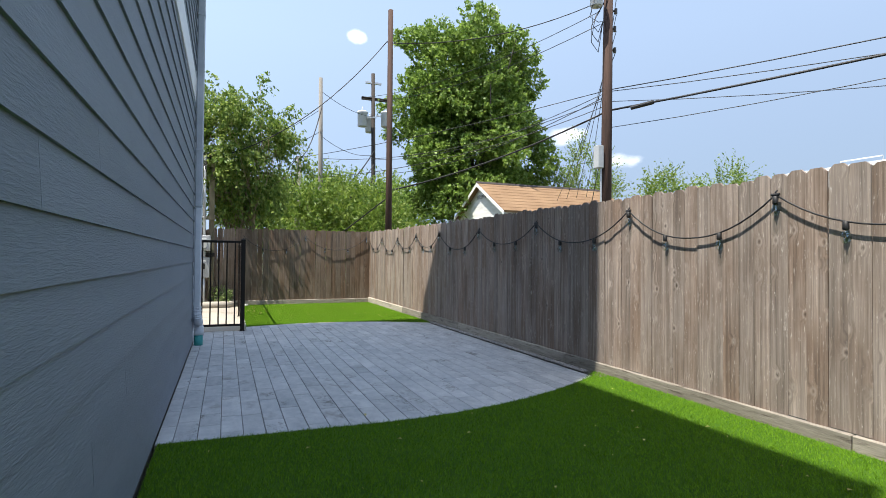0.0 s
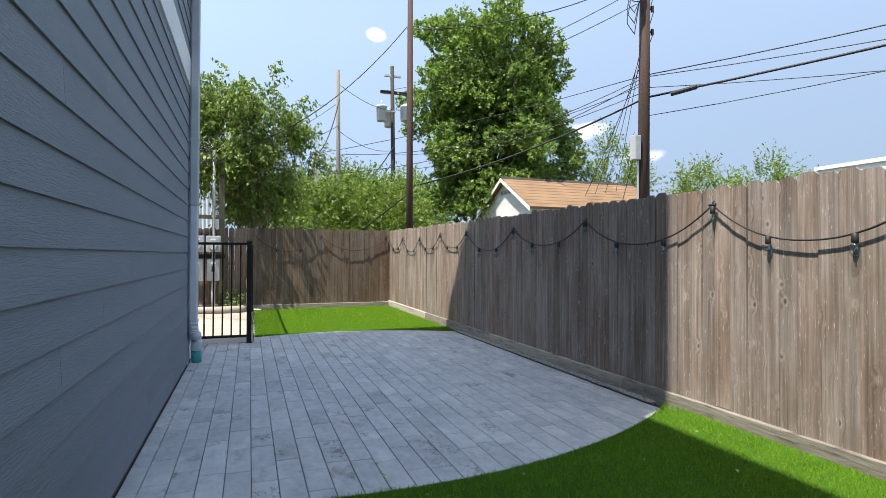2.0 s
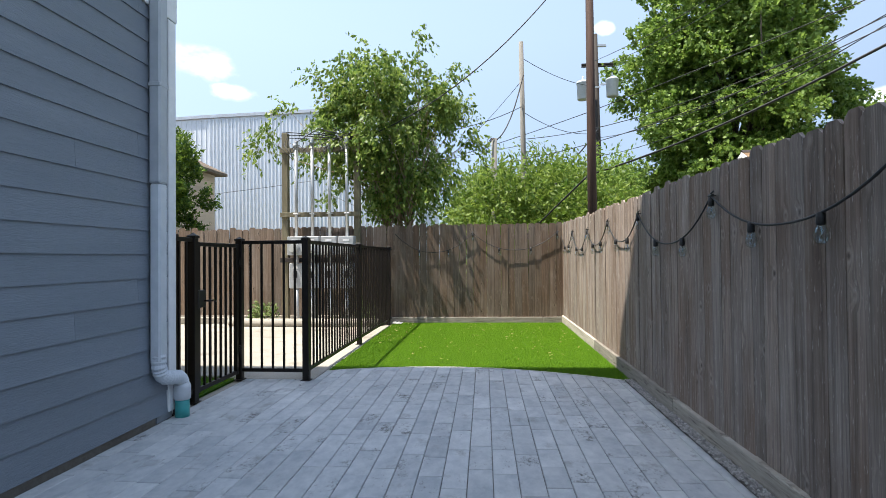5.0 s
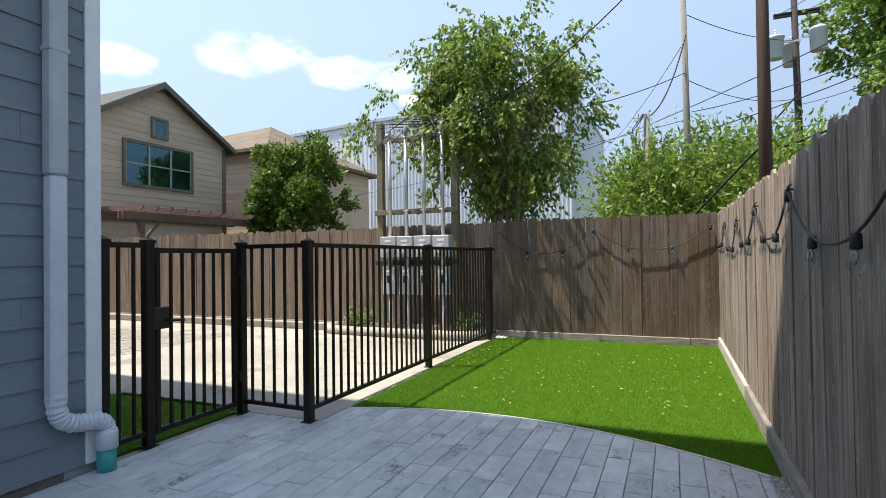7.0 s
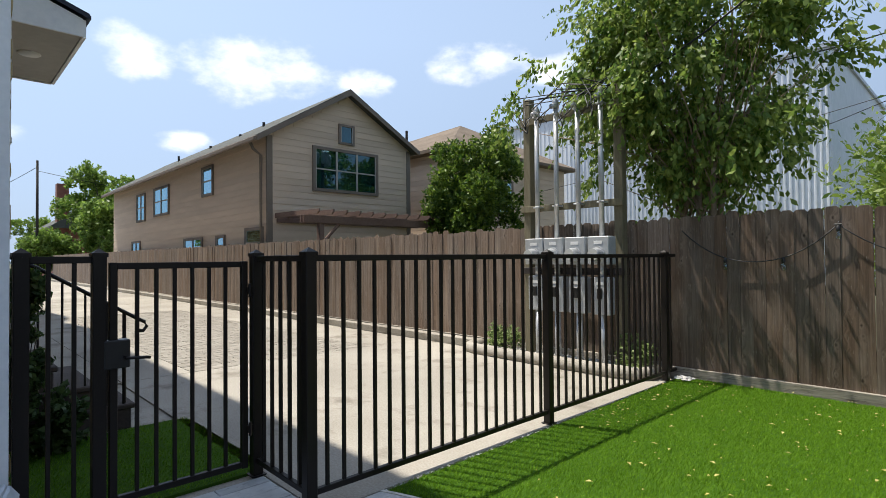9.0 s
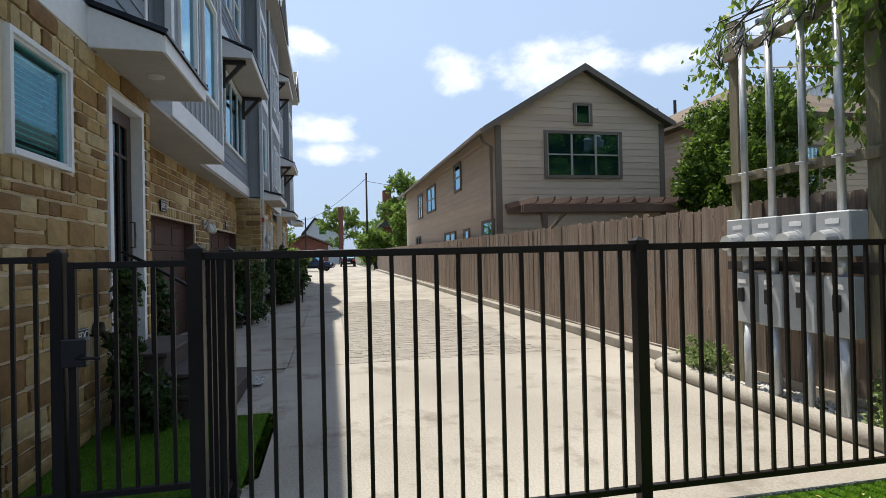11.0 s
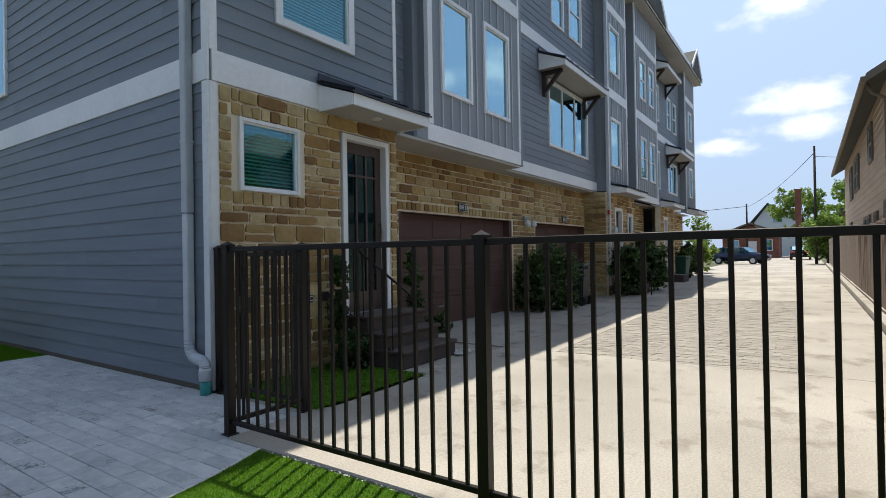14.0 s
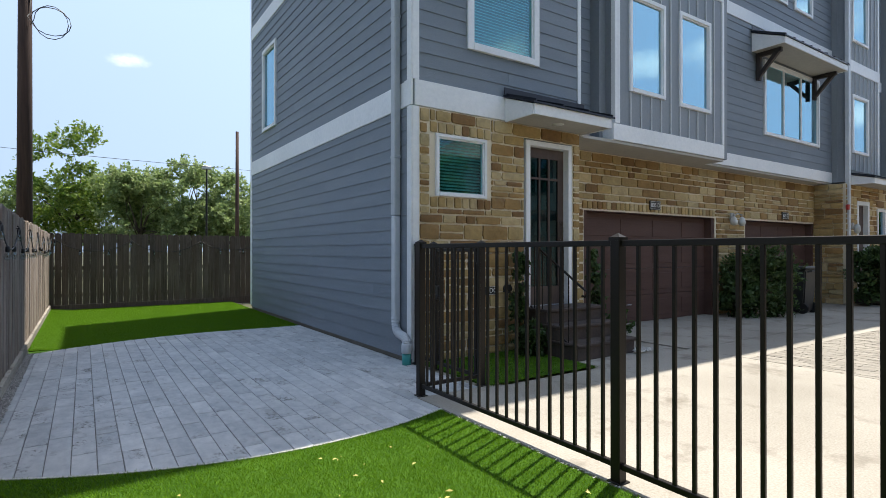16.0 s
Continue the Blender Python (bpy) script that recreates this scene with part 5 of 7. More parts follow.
def stone_bulk(name, sets):
    verts, faces = [], []
    g = random.Random(name)
    for y, cells in sets:
        for a, b, c, d in cells:
            j = 0.022
            m_ = STONES_FAR[g.randrange(5)]
            base_i = len(verts)
            k = g.uniform(0.022, 0.034)
            verts += [((a + b) / 2 + v.co.x * (b - a - j), y + v.co.y * k, (c + d) / 2 + v.co.z * (d - c - j)) for v in m_.vertices]
            faces += [tuple(base_i + q for q in p.vertices) for p in m_.polygons]
    me = bpy.data.meshes.new(name)
    me.from_pydata(verts, [], faces)
    me.materials.append(M["stone_far"])
    ob = new(name, me)
    ob.parent = stone_wall
    tagged(ob, kind="stuff")


# entry door and steps
door = thing("door_1", (-2.362, 0.0, 0.575), "dark stained panelled front door with a tall glass light", "door", kind="structure")
bm = bmesh.new()
box(bm, -0.475, -0.405, -0.14, 0.035, 0, 2.44)
box(bm, 0.385, 0.465, -0.14, 0.035, 0, 2.44)
box(bm, -0.405, 0.385, -0.14, 0.035, 2.37, 2.44)
part("door_frame", bm, "white", door)
bm = bmesh.new()
box(bm, -0.405, -0.29, -0.12, -0.075, 0.0, 2.365)
box(bm, 0.27, 0.385, -0.12, -0.075, 0.0, 2.365)
box(bm, -0.29, 0.27, -0.12, -0.075, 2.22, 2.365)
box(bm, -0.29, 0.27, -0.12, -0.075, 0.0, 0.3)
part("door_leaf", bm, "door_wood", door)
bm = bmesh.new()
for x in (-0.115, 0.08):
    box(bm, x, x + 0.03, -0.115, -0.075, 0.3, 2.22)
box(bm, -0.29, 0.27, -0.112, -0.078, 1.9, 1.93)
part("muntin", bm, "door_wood", door)
bm = bmesh.new()
box(bm, -0.29, 0.27, -0.1, -0.095, 0.3, 2.22)
part("pane", bm, "glass_dark", door).visible_shadow = False
bm = bmesh.new()
box(bm, -0.4, 0.38, -0.19, -0.16, 0.0, 2.3)
part("backing", bm, "teal_backing", door)
bm = bmesh.new()
tube(bm, [(-0.345, -0.075, 1.0), (-0.345, -0.03, 1.0), (-0.345, -0.025, 1.13), (-0.345, -0.03, 1.26), (-0.345, -0.075, 1.26)], 0.01, 8)
part("door_handle", bm, "brass", door, "dark bronze pull handle", smooth=True)

steps = thing("entry_steps", (-2.45, 0, 0), "dark brick entry steps rising to the front door", "steps", kind="structure")
for k, (y1, z1) in enumerate(((1.02, 0.2), (0.74, 0.4), (0.46, 0.6))):
    part("riser", chamfered(-0.58, 0.58, 0.016, y1, -0.02 + (0.2 * k if k else 0), z1 - 0.045, 0.008), "step_brick", steps)
    part("tread", chamfered(-0.6, 0.6, 0.016, y1 + 0.03, z1 - 0.044, z1, 0.01), "step_brick", steps)
rail = thing("stair_railing", (-1.9, 0, 0), "black metal stair railing with a curled end", "railing")
bm = bmesh.new()
tube(bm, [(0, 0.12, 1.52), (0, 0.35, 1.40), (0, 1.0, 0.98), (0, 1.08, 0.93), (0, 1.13, 0.90), (0, 1.15, 0.86), (0, 1.12, 0.82), (0, 1.07, 0.83)], 0.016, 8)
part("handrail", bm, "iron", rail, smooth=True)
bm = bmesh.new()
tube(bm, [(0, 0.12, 0.62), (0, 0.92, 0.13)], 0.013, 8)
part("lower_rail", bm, "iron", rail)
for y in (0.2, 0.36, 0.52, 0.68, 0.84):
    bm = bmesh.new()
    tube(bm, [(0, y, 0.57 - (y - 0.2) * 0.61), (0, y, 1.47 - (y - 0.2) * 0.61)], 0.009, 6)
    part("baluster", bm, "iron", rail)
bm = bmesh.new()
tube(bm, [(0, 0.97, -0.01), (0, 0.97, 1.0)], 0.016, 8)
part("newel", bm, "iron", rail)
copy_thing(rail, Matrix.Translation((-13.8, 0.15, -0.28)))


def garage(name, x0, x1, y, h=2.12):
    d = thing(name, ((x0 + x1) / 2, y, 0), "dark brown sectional garage door, closed", "garage door", kind="structure")
    a = (x1 - x0) / 2
    rows, cols = 4, 4
    for i in range(rows):
        z0, z1 = h * i / rows, h * (i + 1) / rows
        sec = part("door_section", chamfered(-a, a, -0.05, 0.0, z0 + 0.003, z1 - 0.003, 0.006), "garage", d)
        for j in range(cols):
            w = 2 * a / cols
            part("raised_panel", chamfered(-a + j * w + 0.12, -a + (j + 1) * w - 0.12, -0.004, 0.012, z0 + 0.1, z1 - 0.1, 0.008), "garage", sec)
    bm = bmesh.new()
    box(bm, -a - 0.1, -a, -0.06, 0.16, 0, h + 0.08)
    box(bm, a, a + 0.1, -0.06, 0.16, 0, h + 0.08)
    box(bm, -a, a, -0.06, 0.16, h, h + 0.08)
    part("door_jamb", bm, "garage", d)
    bm = bmesh.new()
    tube(bm, [(0.6, 0.01, 0.35), (0.6, 0.04, 0.36), (0.75, 0.04, 0.36), (0.75, 0.01, 0.35)], 0.008, 6)
    part("lift_handle", bm, "galv", d)


garage("door_2", -8.05, -4.02, YG - 0.16)
garage("door_3", -13.0, -9.55, YG - 0.16)
garage("door_4", -19.8, -16.7, YG - 0.16)
for nm, x0, x1 in (("door_5", -14.75, -13.9), ("door_6", -21.6, -20.8)):
    d2 = thing(nm, ((x0 + x1) / 2, 0, 0.3), "dark front door in a white frame further along", "door", kind="structure")
    a = (x1 - x0) / 2
    bm = bmesh.new()
    box(bm, -a, -a + 0.1, -0.12, 0.04, 0, 2.45)
    box(bm, a - 0.1, a, -0.12, 0.04, 0, 2.45)
    box(bm, -a + 0.1, a - 0.1, -0.12, 0.04, 2.35, 2.45)
    part("door_frame", bm, "white", d2)
    part("door_leaf", chamfered(-a + 0.1, a - 0.1, -0.12, -0.08, 0, 2.35), "door_wood", d2)
    part("door_step", chamfered(-a - 0.15, a + 0.15, 0.02, 0.8, -0.3, 0.0), "step_brick", d2)
house_window("window_40", -15.9, -15.3, 1.7, 2.6, 0.03, trim=0.06)


# signs, lamps and wall fittings
def text_mesh(body, size, mat, parent, at, rot, depth=0.002):
    cu = bpy.data.curves.new("lettering", "FONT")
    cu.body, cu.size, cu.extrude, cu.align_x, cu.align_y = body, size, depth, "CENTER", "CENTER"
    tmp = bpy.data.objects.new("lettering", cu)
    scene.collection.objects.link(tmp)
    bpy.context.view_layer.update()
    me = bpy.data.meshes.new_from_object(tmp.evaluated_get(bpy.context.evaluated_depsgraph_get()))
    bpy.data.objects.remove(tmp)
    me.materials.clear()
    me.materials.append(M[mat])
    ob = new("lettering", me)
    ob.parent = parent
    ob.location, ob.rotation_euler = at, rot
    return ob


for x, body, z in ((-5.93, "805 D", 2.30), (-11.35, "805 C", 2.29)):
    s = thing("number_sign", (x, YG + 0.06, z), "black house number plaque with white figures on stone", "sign", "house number plaques")
    part("plate", chamfered(-0.17, 0.17, -0.015, 0.01, -0.09, 0.09, 0.006), "plate_black", s)
    bm = bmesh.new()
    for a_ in (-0.155, 0.149):
        box(bm, a_, a_ + 0.006, 0.01, 0.013, -0.075, 0.075)
    for b_ in (-0.075, 0.069):
        box(bm, -0.155, 0.155, 0.01, 0.0135, b_, b_ + 0.006)
    part("border", bm, "plate_white", s)
    text_mesh(body, 0.115, "plate_white", s, (0, 0.0125, 0), (radians(90), 0, radians(180)))
s = thing("small_sign", (-1.23, 0.062, 0.865), "small dark plate lettered in white on the stone wall", "sign")
part("plate", chamfered(-0.1, 0.1, -0.03, 0.006, -0.055, 0.055, 0.004), "plate_black", s)
bm = bmesh.new()
for a_ in (-0.097, 0.093):
    box(bm, a_, a_ + 0.004, 0.006, 0.009, -0.052, 0.052)
for b_ in (-0.052, 0.048):
    box(bm, -0.097, 0.097, 0.006, 0.0095, b_, b_ + 0.004)
part("border", bm, "plate_white", s)
text_mesh("FDC", 0.09, "plate_white", s, (0, 0.008, 0), (radians(90), 0, radians(180)))
s = thing("hose_bib", (-1.51, 0.04, 0.88), "round dark wall fitting beside the small sign", "wall fitting")
bm = bmesh.new()
tube(bm, [(0, -0.02, 0), (0, 0.05, 0), (0, 0.06, 0)], 0.06, 14)
part("cap", bm, "plate_black", s)
bm = bmesh.new()
tube(bm, [(0, 0.05, -0.02), (0, 0.09, -0.03), (0, 0.1, -0.08)], 0.014, 8)
part("spout", bm, "brass", s)
for x in (-8.78,):
    lt = thing("wall_lantern", (x, YG + 0.06, 2.08), "twin frosted wall lanterns on a curved metal arm", "wall lamp")
    part("back_plate", chamfered(-0.06, 0.06, -0.02, 0.02, -0.02, 0.18, 0.006), "galv", lt)
    for sgn in (-1, 1):
        bm = bmesh.new()
        tube(bm, [(0, 0.02, 0.08), (sgn * 0.08, 0.09, 0.17), (sgn * 0.17, 0.14, 0.14), (sgn * 0.17, 0.14, 0.08)], 0.012, 8)
        arm = part("arm", bm, "galv", lt, smooth=True)
        bm = bmesh.new()
        lathe(bm, [(0.025, 0.09), (0.045, 0.065), (0.08, -0.01), (0.084, -0.04), (0.062, -0.09), (0.025, -0.11)], 14, (sgn * 0.17, 0.14))
        part("shade", bm, "lamp_lens", arm, smooth=True)
wl2 = thing("wall_lantern", (-13.55, 0.05, 2.0), "small white wall lantern beside a door", "wall lamp")
part("back_plate", chamfered(-0.05, 0.05, -0.04, 0.02, -0.02, 0.15, 0.006), "galv", wl2)
bm = bmesh.new()
lathe(bm, [(0.02, 0.12), (0.07, 0.06), (0.08, -0.06), (0.04, -0.14)], 12, (0, 0.1))
part("shade", bm, "lamp_lens", wl2, smooth=True)
bx = thing("fire_bell", (-13.2, 0.09, 2.55), "small red alarm box on the stone return", "alarm box")
part("case", chamfered(-0.06, 0.06, -0.06, 0.0, -0.07, 0.07, 0.01), "red", bx)

# downspouts
ds = thing("downspout", (0.0, 0.0, 0.0), "white rectangular downspout with a ribbed elbow into a teal pipe", "downspout")
part("upper_pipe", chamfered(0.024, 0.115, -0.34, -0.232, 1.86, 10.4, 0.012), "dspout_grey", ds, "grey painted upper length")
part("lower_pipe", chamfered(0.028, 0.111, -0.336, -0.236, 0.5, 1.858, 0.012), "pvc", ds)
bm = bmesh.new()
path = []
ctrl = [(0.07, -0.286, 0.56), (0.07, -0.284, 0.46), (0.072, -0.262, 0.40), (0.076, -0.20, 0.36), (0.08, -0.12, 0.345), (0.08, -0.045, 0.335), (0.08, 0.005, 0.30), (0.08, 0.015, 0.25)]
for a_, b_ in zip(ctrl, ctrl[1:]):
    for k in range(5):
        path.append(tuple(a_[i] + (b_[i] - a_[i]) * k / 5 for i in range(3)))
path.append(ctrl[-1])
ring_r = [0.057 if i % 2 else 0.049 for i in range(len(path))]
loops = []
for i, pt in enumerate(path):
    d_ = (Vector(path[min(i + 1, len(path) - 1)]) - Vector(path[max(i - 1, 0)])).normalized()
    a_ = Vector((1, 0, 0))
    b_ = d_.cross(a_).normalized()
    loops.append([bm.verts.new(Vector(pt) + ring_r[i] * (math.cos(k * math.pi / 8) * a_ + math.sin(k * math.pi / 8) * b_)) for k in range(16)])
for q, w_ in zip(loops, loops[1:]):
    for k in range(16):
        bm.faces.new((q[k], q[(k + 1) % 16], w_[(k + 1) % 16], w_[k]))
part("elbow", bm, "pvc", ds, "white ribbed elbow")
bm = bmesh.new()
lathe(bm, [(0.058, 0.14), (0.066, 0.145), (0.066, 0.24), (0.060, 0.265)], 18, (0.08, 0.015))
part("coupling", bm, "pvc", ds, smooth=True)
bm = bmesh.new()
lathe(bm, [(0.056, -0.01), (0.056, 0.142)], 18, (0.08, 0.015))
part("drain_pipe", bm, "teal", ds, "teal drain pipe stub", smooth=True)
for z in (2.6, 4.4, 6.2, 8.0):
    part("strap", chamfered(0.02, 0.118, -0.345, -0.227, z, z + 0.03), "dspout_grey", ds)
d2 = thing("downspout", (-13.3, -0.02, 0.0), "grey square downspout between two units of the row", "downspout")
part("upper_pipe", chamfered(-0.06, 0.06, 0.0, 0.1, 0.3, 10.4, 0.012), "pvc", d2)
part("strap", chamfered(-0.065, 0.065, -0.02, 0.105, 3.0, 3.03), "pvc", d2)


# ---- meter rack ----
rack = thing("meter_rack", (-0.62, 6.0, 0.05), "timber rack with four grey electric meters and steel conduits", "meter rack")
for x, h in ((-0.74, 3.72), (0.70, 3.66)):
    part("rack_post", chamfered(x - 0.06, x + 0.06, 0.06, 0.18, -0.2, h, 0.008), "post_wood", rack, "greenish treated timber post")
for z in (2.05, 3.32):
    part("crossbar", chamfered(-0.82, 0.78, 0.015, 0.055, z, z + 0.09), "post_wood", rack)
part("crossbar", chamfered(-0.82, 0.78, 0.015, 0.055, 1.16, 1.25), "bracket", rack)
for i, x in enumerate((-0.46, -0.14, 0.20, 0.54)):
    box_top = part("meter_box", chamfered(x - 0.15, x + 0.15, -0.17, 0.01, 1.30, 1.66, 0.01), "meter_grey", rack, "grey steel meter socket box")
    bm = bmesh.new()
    tube(bm, [(x, -0.172, 1.43), (x, -0.2, 1.43)], 0.098, 18)
    tube(bm, [(x, -0.2, 1.43), (x, -0.255, 1.43), (x, -0.29, 1.43)], 0.088, 18, 0.075)
    part("meter_ring", bm, "galv", box_top, smooth=False)
    bm = bmesh.new()
    tube(bm, [(x, -0.29, 1.43), (x, -0.31, 1.43)], 0.072, 18)
    part("meter_glass", bm, "lamp_lens", box_top)
    part("meter_label", chamfered(x - 0.06, x + 0.06, -0.174, -0.171, 1.56, 1.6, 0.0005), "plate_white", box_top)
    brk = part("breaker_box", chamfered(x - 0.13, x + 0.13, -0.13, 0.01, 0.66, 1.14, 0.01), "meter_grey", rack, "grey breaker enclosure with a black handle")
    part("switch", chamfered(x - 0.035, x + 0.03, -0.16, -0.13, 0.86, 1.0, 0.008), "plate_black", brk)
    part("breaker_label", chamfered(x - 0.05, x + 0.05, -0.134, -0.131, 1.04, 1.08, 0.0005), "plate_white", brk)
    bm = bmesh.new()
    tube(bm, [(x, -0.07, 1.14), (x, -0.07, 1.30)], 0.04, 10)
    part("nipple", bm, "galv", rack, smooth=True)
    bm = bmesh.new()
    tube(bm, [(x, -0.07, -0.1), (x, -0.07, 0.66)], 0.045, 10)
    part("lower_conduit", bm, "galv", rack, smooth=True)
    top = 3.42 + 0.05 * (i % 2)
    bm = bmesh.new()
    tube(bm, [(x, -0.07, 1.66), (x, -0.07, top)], 0.033, 12)
    part("conduit", bm, "galv", rack, "tall galvanised conduit", smooth=True)
    bm = bmesh.new()
    tube(bm, [(x, -0.07, top - 0.02), (x, -0.07, top + 0.07), (x, -0.075, top + 0.11)], 0.05, 12, 0.03)
    tube(bm, [(x, -0.07, top + 0.02), (x, -0.17, top - 0.02)], 0.036, 10)
    part("weatherhead", bm, "galv", rack, smooth=True)
    for z in (2.09, 3.36):
        part("conduit_strap", chamfered(x - 0.05, x + 0.05, -0.106, 0.012, z, z + 0.022, 0.003), "galv", rack)
    for k in range(3):
        bm = bmesh.new()
        q = random.Random(i * 7 + k)
        tube(bm, [(x, -0.17, top - 0.03), (x + q.uniform(-0.05, 0.05), -0.3, top - 0.12), (x + q.uniform(-0.15, 0.05), -0.34, top - 0.22 - 0.05 * k), (x - 0.2 + q.uniform(-0.1, 0.2), -0.25, top - 0.02),
                  (x - 0.1 + q.uniform(-0.2, 0.3), -0.1, top + 0.16 + 0.06 * k), (0.7, 0.04, 3.52 + 0.03 * k)], 0.008, 5)
        part("service_wire", bm, "cable", rack, smooth=True)


# ---- string lights ----
def bulb(parent, at):
    bm = bmesh.new()
    lathe(bm, [(0.012, 0.0), (0.018, -0.004), (0.02, -0.05), (0.016, -0.058)], 10)
    s = part("socket", bm, "cable", parent, smooth=True)
    s.location = at
    bm = bmesh.new()
    lathe(bm, [(0.014, -0.055), (0.024, -0.075), (0.031, -0.10), (0.029, -0.12), (0.018, -0.138), (0.004, -0.143)], 12)
    part("bulb", bm, "clear_glass", s, "clear glass bulb", smooth=True)
    bm = bmesh.new()
    tube(bm, [(0, 0, -0.055), (0.004, 0, -0.085), (-0.004, 0, -0.11)], 0.004, 5)
    part("filament_stem", bm, "brass", s)


def string_lights(label, anchors, sag):
    """A cable hung from hook to hook, with sockets and bulbs at the hooks and a third of the way along each span."""
    st = thing("string_lights", anchors[0], label, "string lights")
    o = Vector(anchors[0])
    for i, (a, b) in enumerate(zip(anchors, anchors[1:])):
        a, b = Vector(a) - o, Vector(b) - o
        g = sag * (1 + 0.12 * math.sin(i * 2.3))
        pts = []
        for k in range(17):
            t = k / 16
            p = a.lerp(b, t)
            p.z -= g * (1 - abs(2 * t - 1) ** 2.2)
            pts.append(p)
        bm = bmesh.new()
        tube(bm, pts, 0.0065, 6)
        part("cable", bm, "cable", st, smooth=True)
        for k in (5, 11):
            bulb(st, pts[k] + Vector((0, 0, 0.004)))
        bulb(st, a + Vector((0, 0, -0.01)))
        bm = bmesh.new()
        n_ = Vector((0.03, 0, 0)) if abs((b - a).x) < abs((b - a).y) else Vector((0, 0.03, 0))
        tube(bm, [a + n_, a, a + Vector((0, 0, 0.015)), a + n_ * 0.6 + Vector((0, 0, 0.03))], 0.006, 6)
        tube(bm, [a - Vector((0, 0.03, 0)) * (1 if n_.x else 0) - Vector((0.03, 0, 0)) * (0 if n_.x else 1), a, a + Vector((0, 0.03, 0)) * (1 if n_.x else 0) + Vector((0.03, 0, 0)) * (0 if n_.x else 1)], 0.011, 6)
        part("hook", bm, "cable", st)
    return st


ys = [-9.6, -8.4, -6.9, -5.41, -3.91, -2.24, -0.59, 1.08, 2.36, 3.65, 4.95, 6.2]
string_lights("black string-light cable with clear bulbs looped along a fence", [(4.03, y, 1.68 + 0.02 * math.sin(3 * y)) for y in ys], 0.27)
string_lights("black string-light cable with clear bulbs across the back fence", [(x, 6.245, 1.75) for x in (3.96, 2.33, 0.80)], 0.34)
string_lights("black string-light cable with bulbs along the backlit fence", [(x, -9.76, 1.66) for x in (3.96, 2.4, 0.8, -0.8)], 0.26)


# ---- utility poles and wires ----
def pole(name_label, x, y, h, r, mat, lean=(0, 0)):
    p = thing("utility_pole", (x, y, 0), name_label, "utility pole", "utility poles")
    bm = bmesh.new()
    tube(bm, [(0, 0, -0.3), (lean[0] * 0.5, lean[1] * 0.5, h * 0.5), (lean[0], lean[1], h)], r, 14, r * 0.72)
    part("pole", bm, mat, p, smooth=True)
    return p


def can(parent, x, y, z, r=0.19, h=0.62):
    bm = bmesh.new()
    lathe(bm, [(r * 0.85, z), (r * 0.95, z + 0.03), (r, z + h * 0.8), (r * 1.08, z + h * 0.82), (r * 1.08, z + h * 0.88), (r * 0.9, z + h * 0.94), (r * 0.3, z + h)], 16, (x, y))
    c = part("transformer", bm, "trans_grey", parent, "grey cylindrical transformer can", smooth=True)
    bm = bmesh.new()
    lathe(bm, [(0.03, z + h), (0.045, z + h + 0.04), (0.03, z + h + 0.08), (0.045, z + h + 0.12), (0.015, z + h + 0.18)], 8, (x, y))
    part("bushing", bm, "trans_grey", c)
    part("bracket", chamfered(min(0, x), max(0, x), y - 0.02, y + 0.02, z + h * 0.6, z + h * 0.68), "galv", c)


AX, AY = 10.95, 5.0
pa = pole("tall brown creosote utility pole with a grey box", AX, AY, 11.5, 0.175, "pole_dark", (0.12, 0))
can(pa, -0.42, -0.1, 8.75)
part("riser_box", chamfered(-0.36, -0.16, -0.14, 0.1, 3.95, 4.62, 0.012), "meter_grey", pa, "grey equipment box")
for z, s_ in ((8.2, 0.3), (8.75, 0.34), (7.55, 0.3)):
    bm = bmesh.new()
    tube(bm, [(0, 0, z), (s_, -0.05, z + 0.02)], 0.03, 6)
    tube(bm, [(s_, -0.05, z - 0.06), (s_, -0.05, z + 0.1)], 0.045, 8)
    part("insulator", bm, "plate_black", pa)
for k in range(4):
    bm = bmesh.new()
    q = random.Random(k)
    tube(bm, [(-0.15, -0.1, 8.9), (-0.5 - 0.2 * q.random(), -0.2, 8.1 + 0.3 * k), (-0.9 + 0.3 * q.random(), -0.2, 7.6 + 0.25 * k), (-0.35, -0.1, 7.4 + 0.3 * k), (-0.1, 0, 8.4)], 0.012, 5)
    part("jumper", bm, "cable", pa, smooth=True)
bm = bmesh.new()
tube(bm, [(-0.17, -0.02, 2.0), (-0.17, -0.02, 3.96)], 0.03, 8)
part("riser_pipe", bm, "galv", pa)

pb = pole("brown timber utility pole close behind the fence corner", 4.75, 6.85, 8.42, 0.10, "pole_dark")
pd = pole("silver-grey weathered utility pole", 3.93, 13.7, 8.45, 0.105, "pole_grey", (-0.08, 0))
pc = pole("dark utility pole carrying three transformer cans", 7.6, 19.3, 10.9, 0.13, "pole_black", (-0.15, 0))
for dx, dz in ((-0.62, 0), (0.62, 0.1), (-0.1, -0.15)):
    can(pc, dx - 0.12, -0.2 if abs(dx) > 0.3 else 0.3, 8.0 + dz, 0.26, 0.85)
for z in (9.5, 9.55):
    part("crossarm", chamfered(-0.75, 0.6, -0.06, 0.06, z - 0.02, z + 0.08), "pole_black", pc)
part("crossarm", chamfered(-0.55, 0.3, -0.06, 0.06, 10.35, 10.45), "galv", pc)
pe = pole("thick brown utility pole standing behind the yard fence", 4.44, -8.6, 10.5, 0.15, "pole_dark")
bm = bmesh.new()
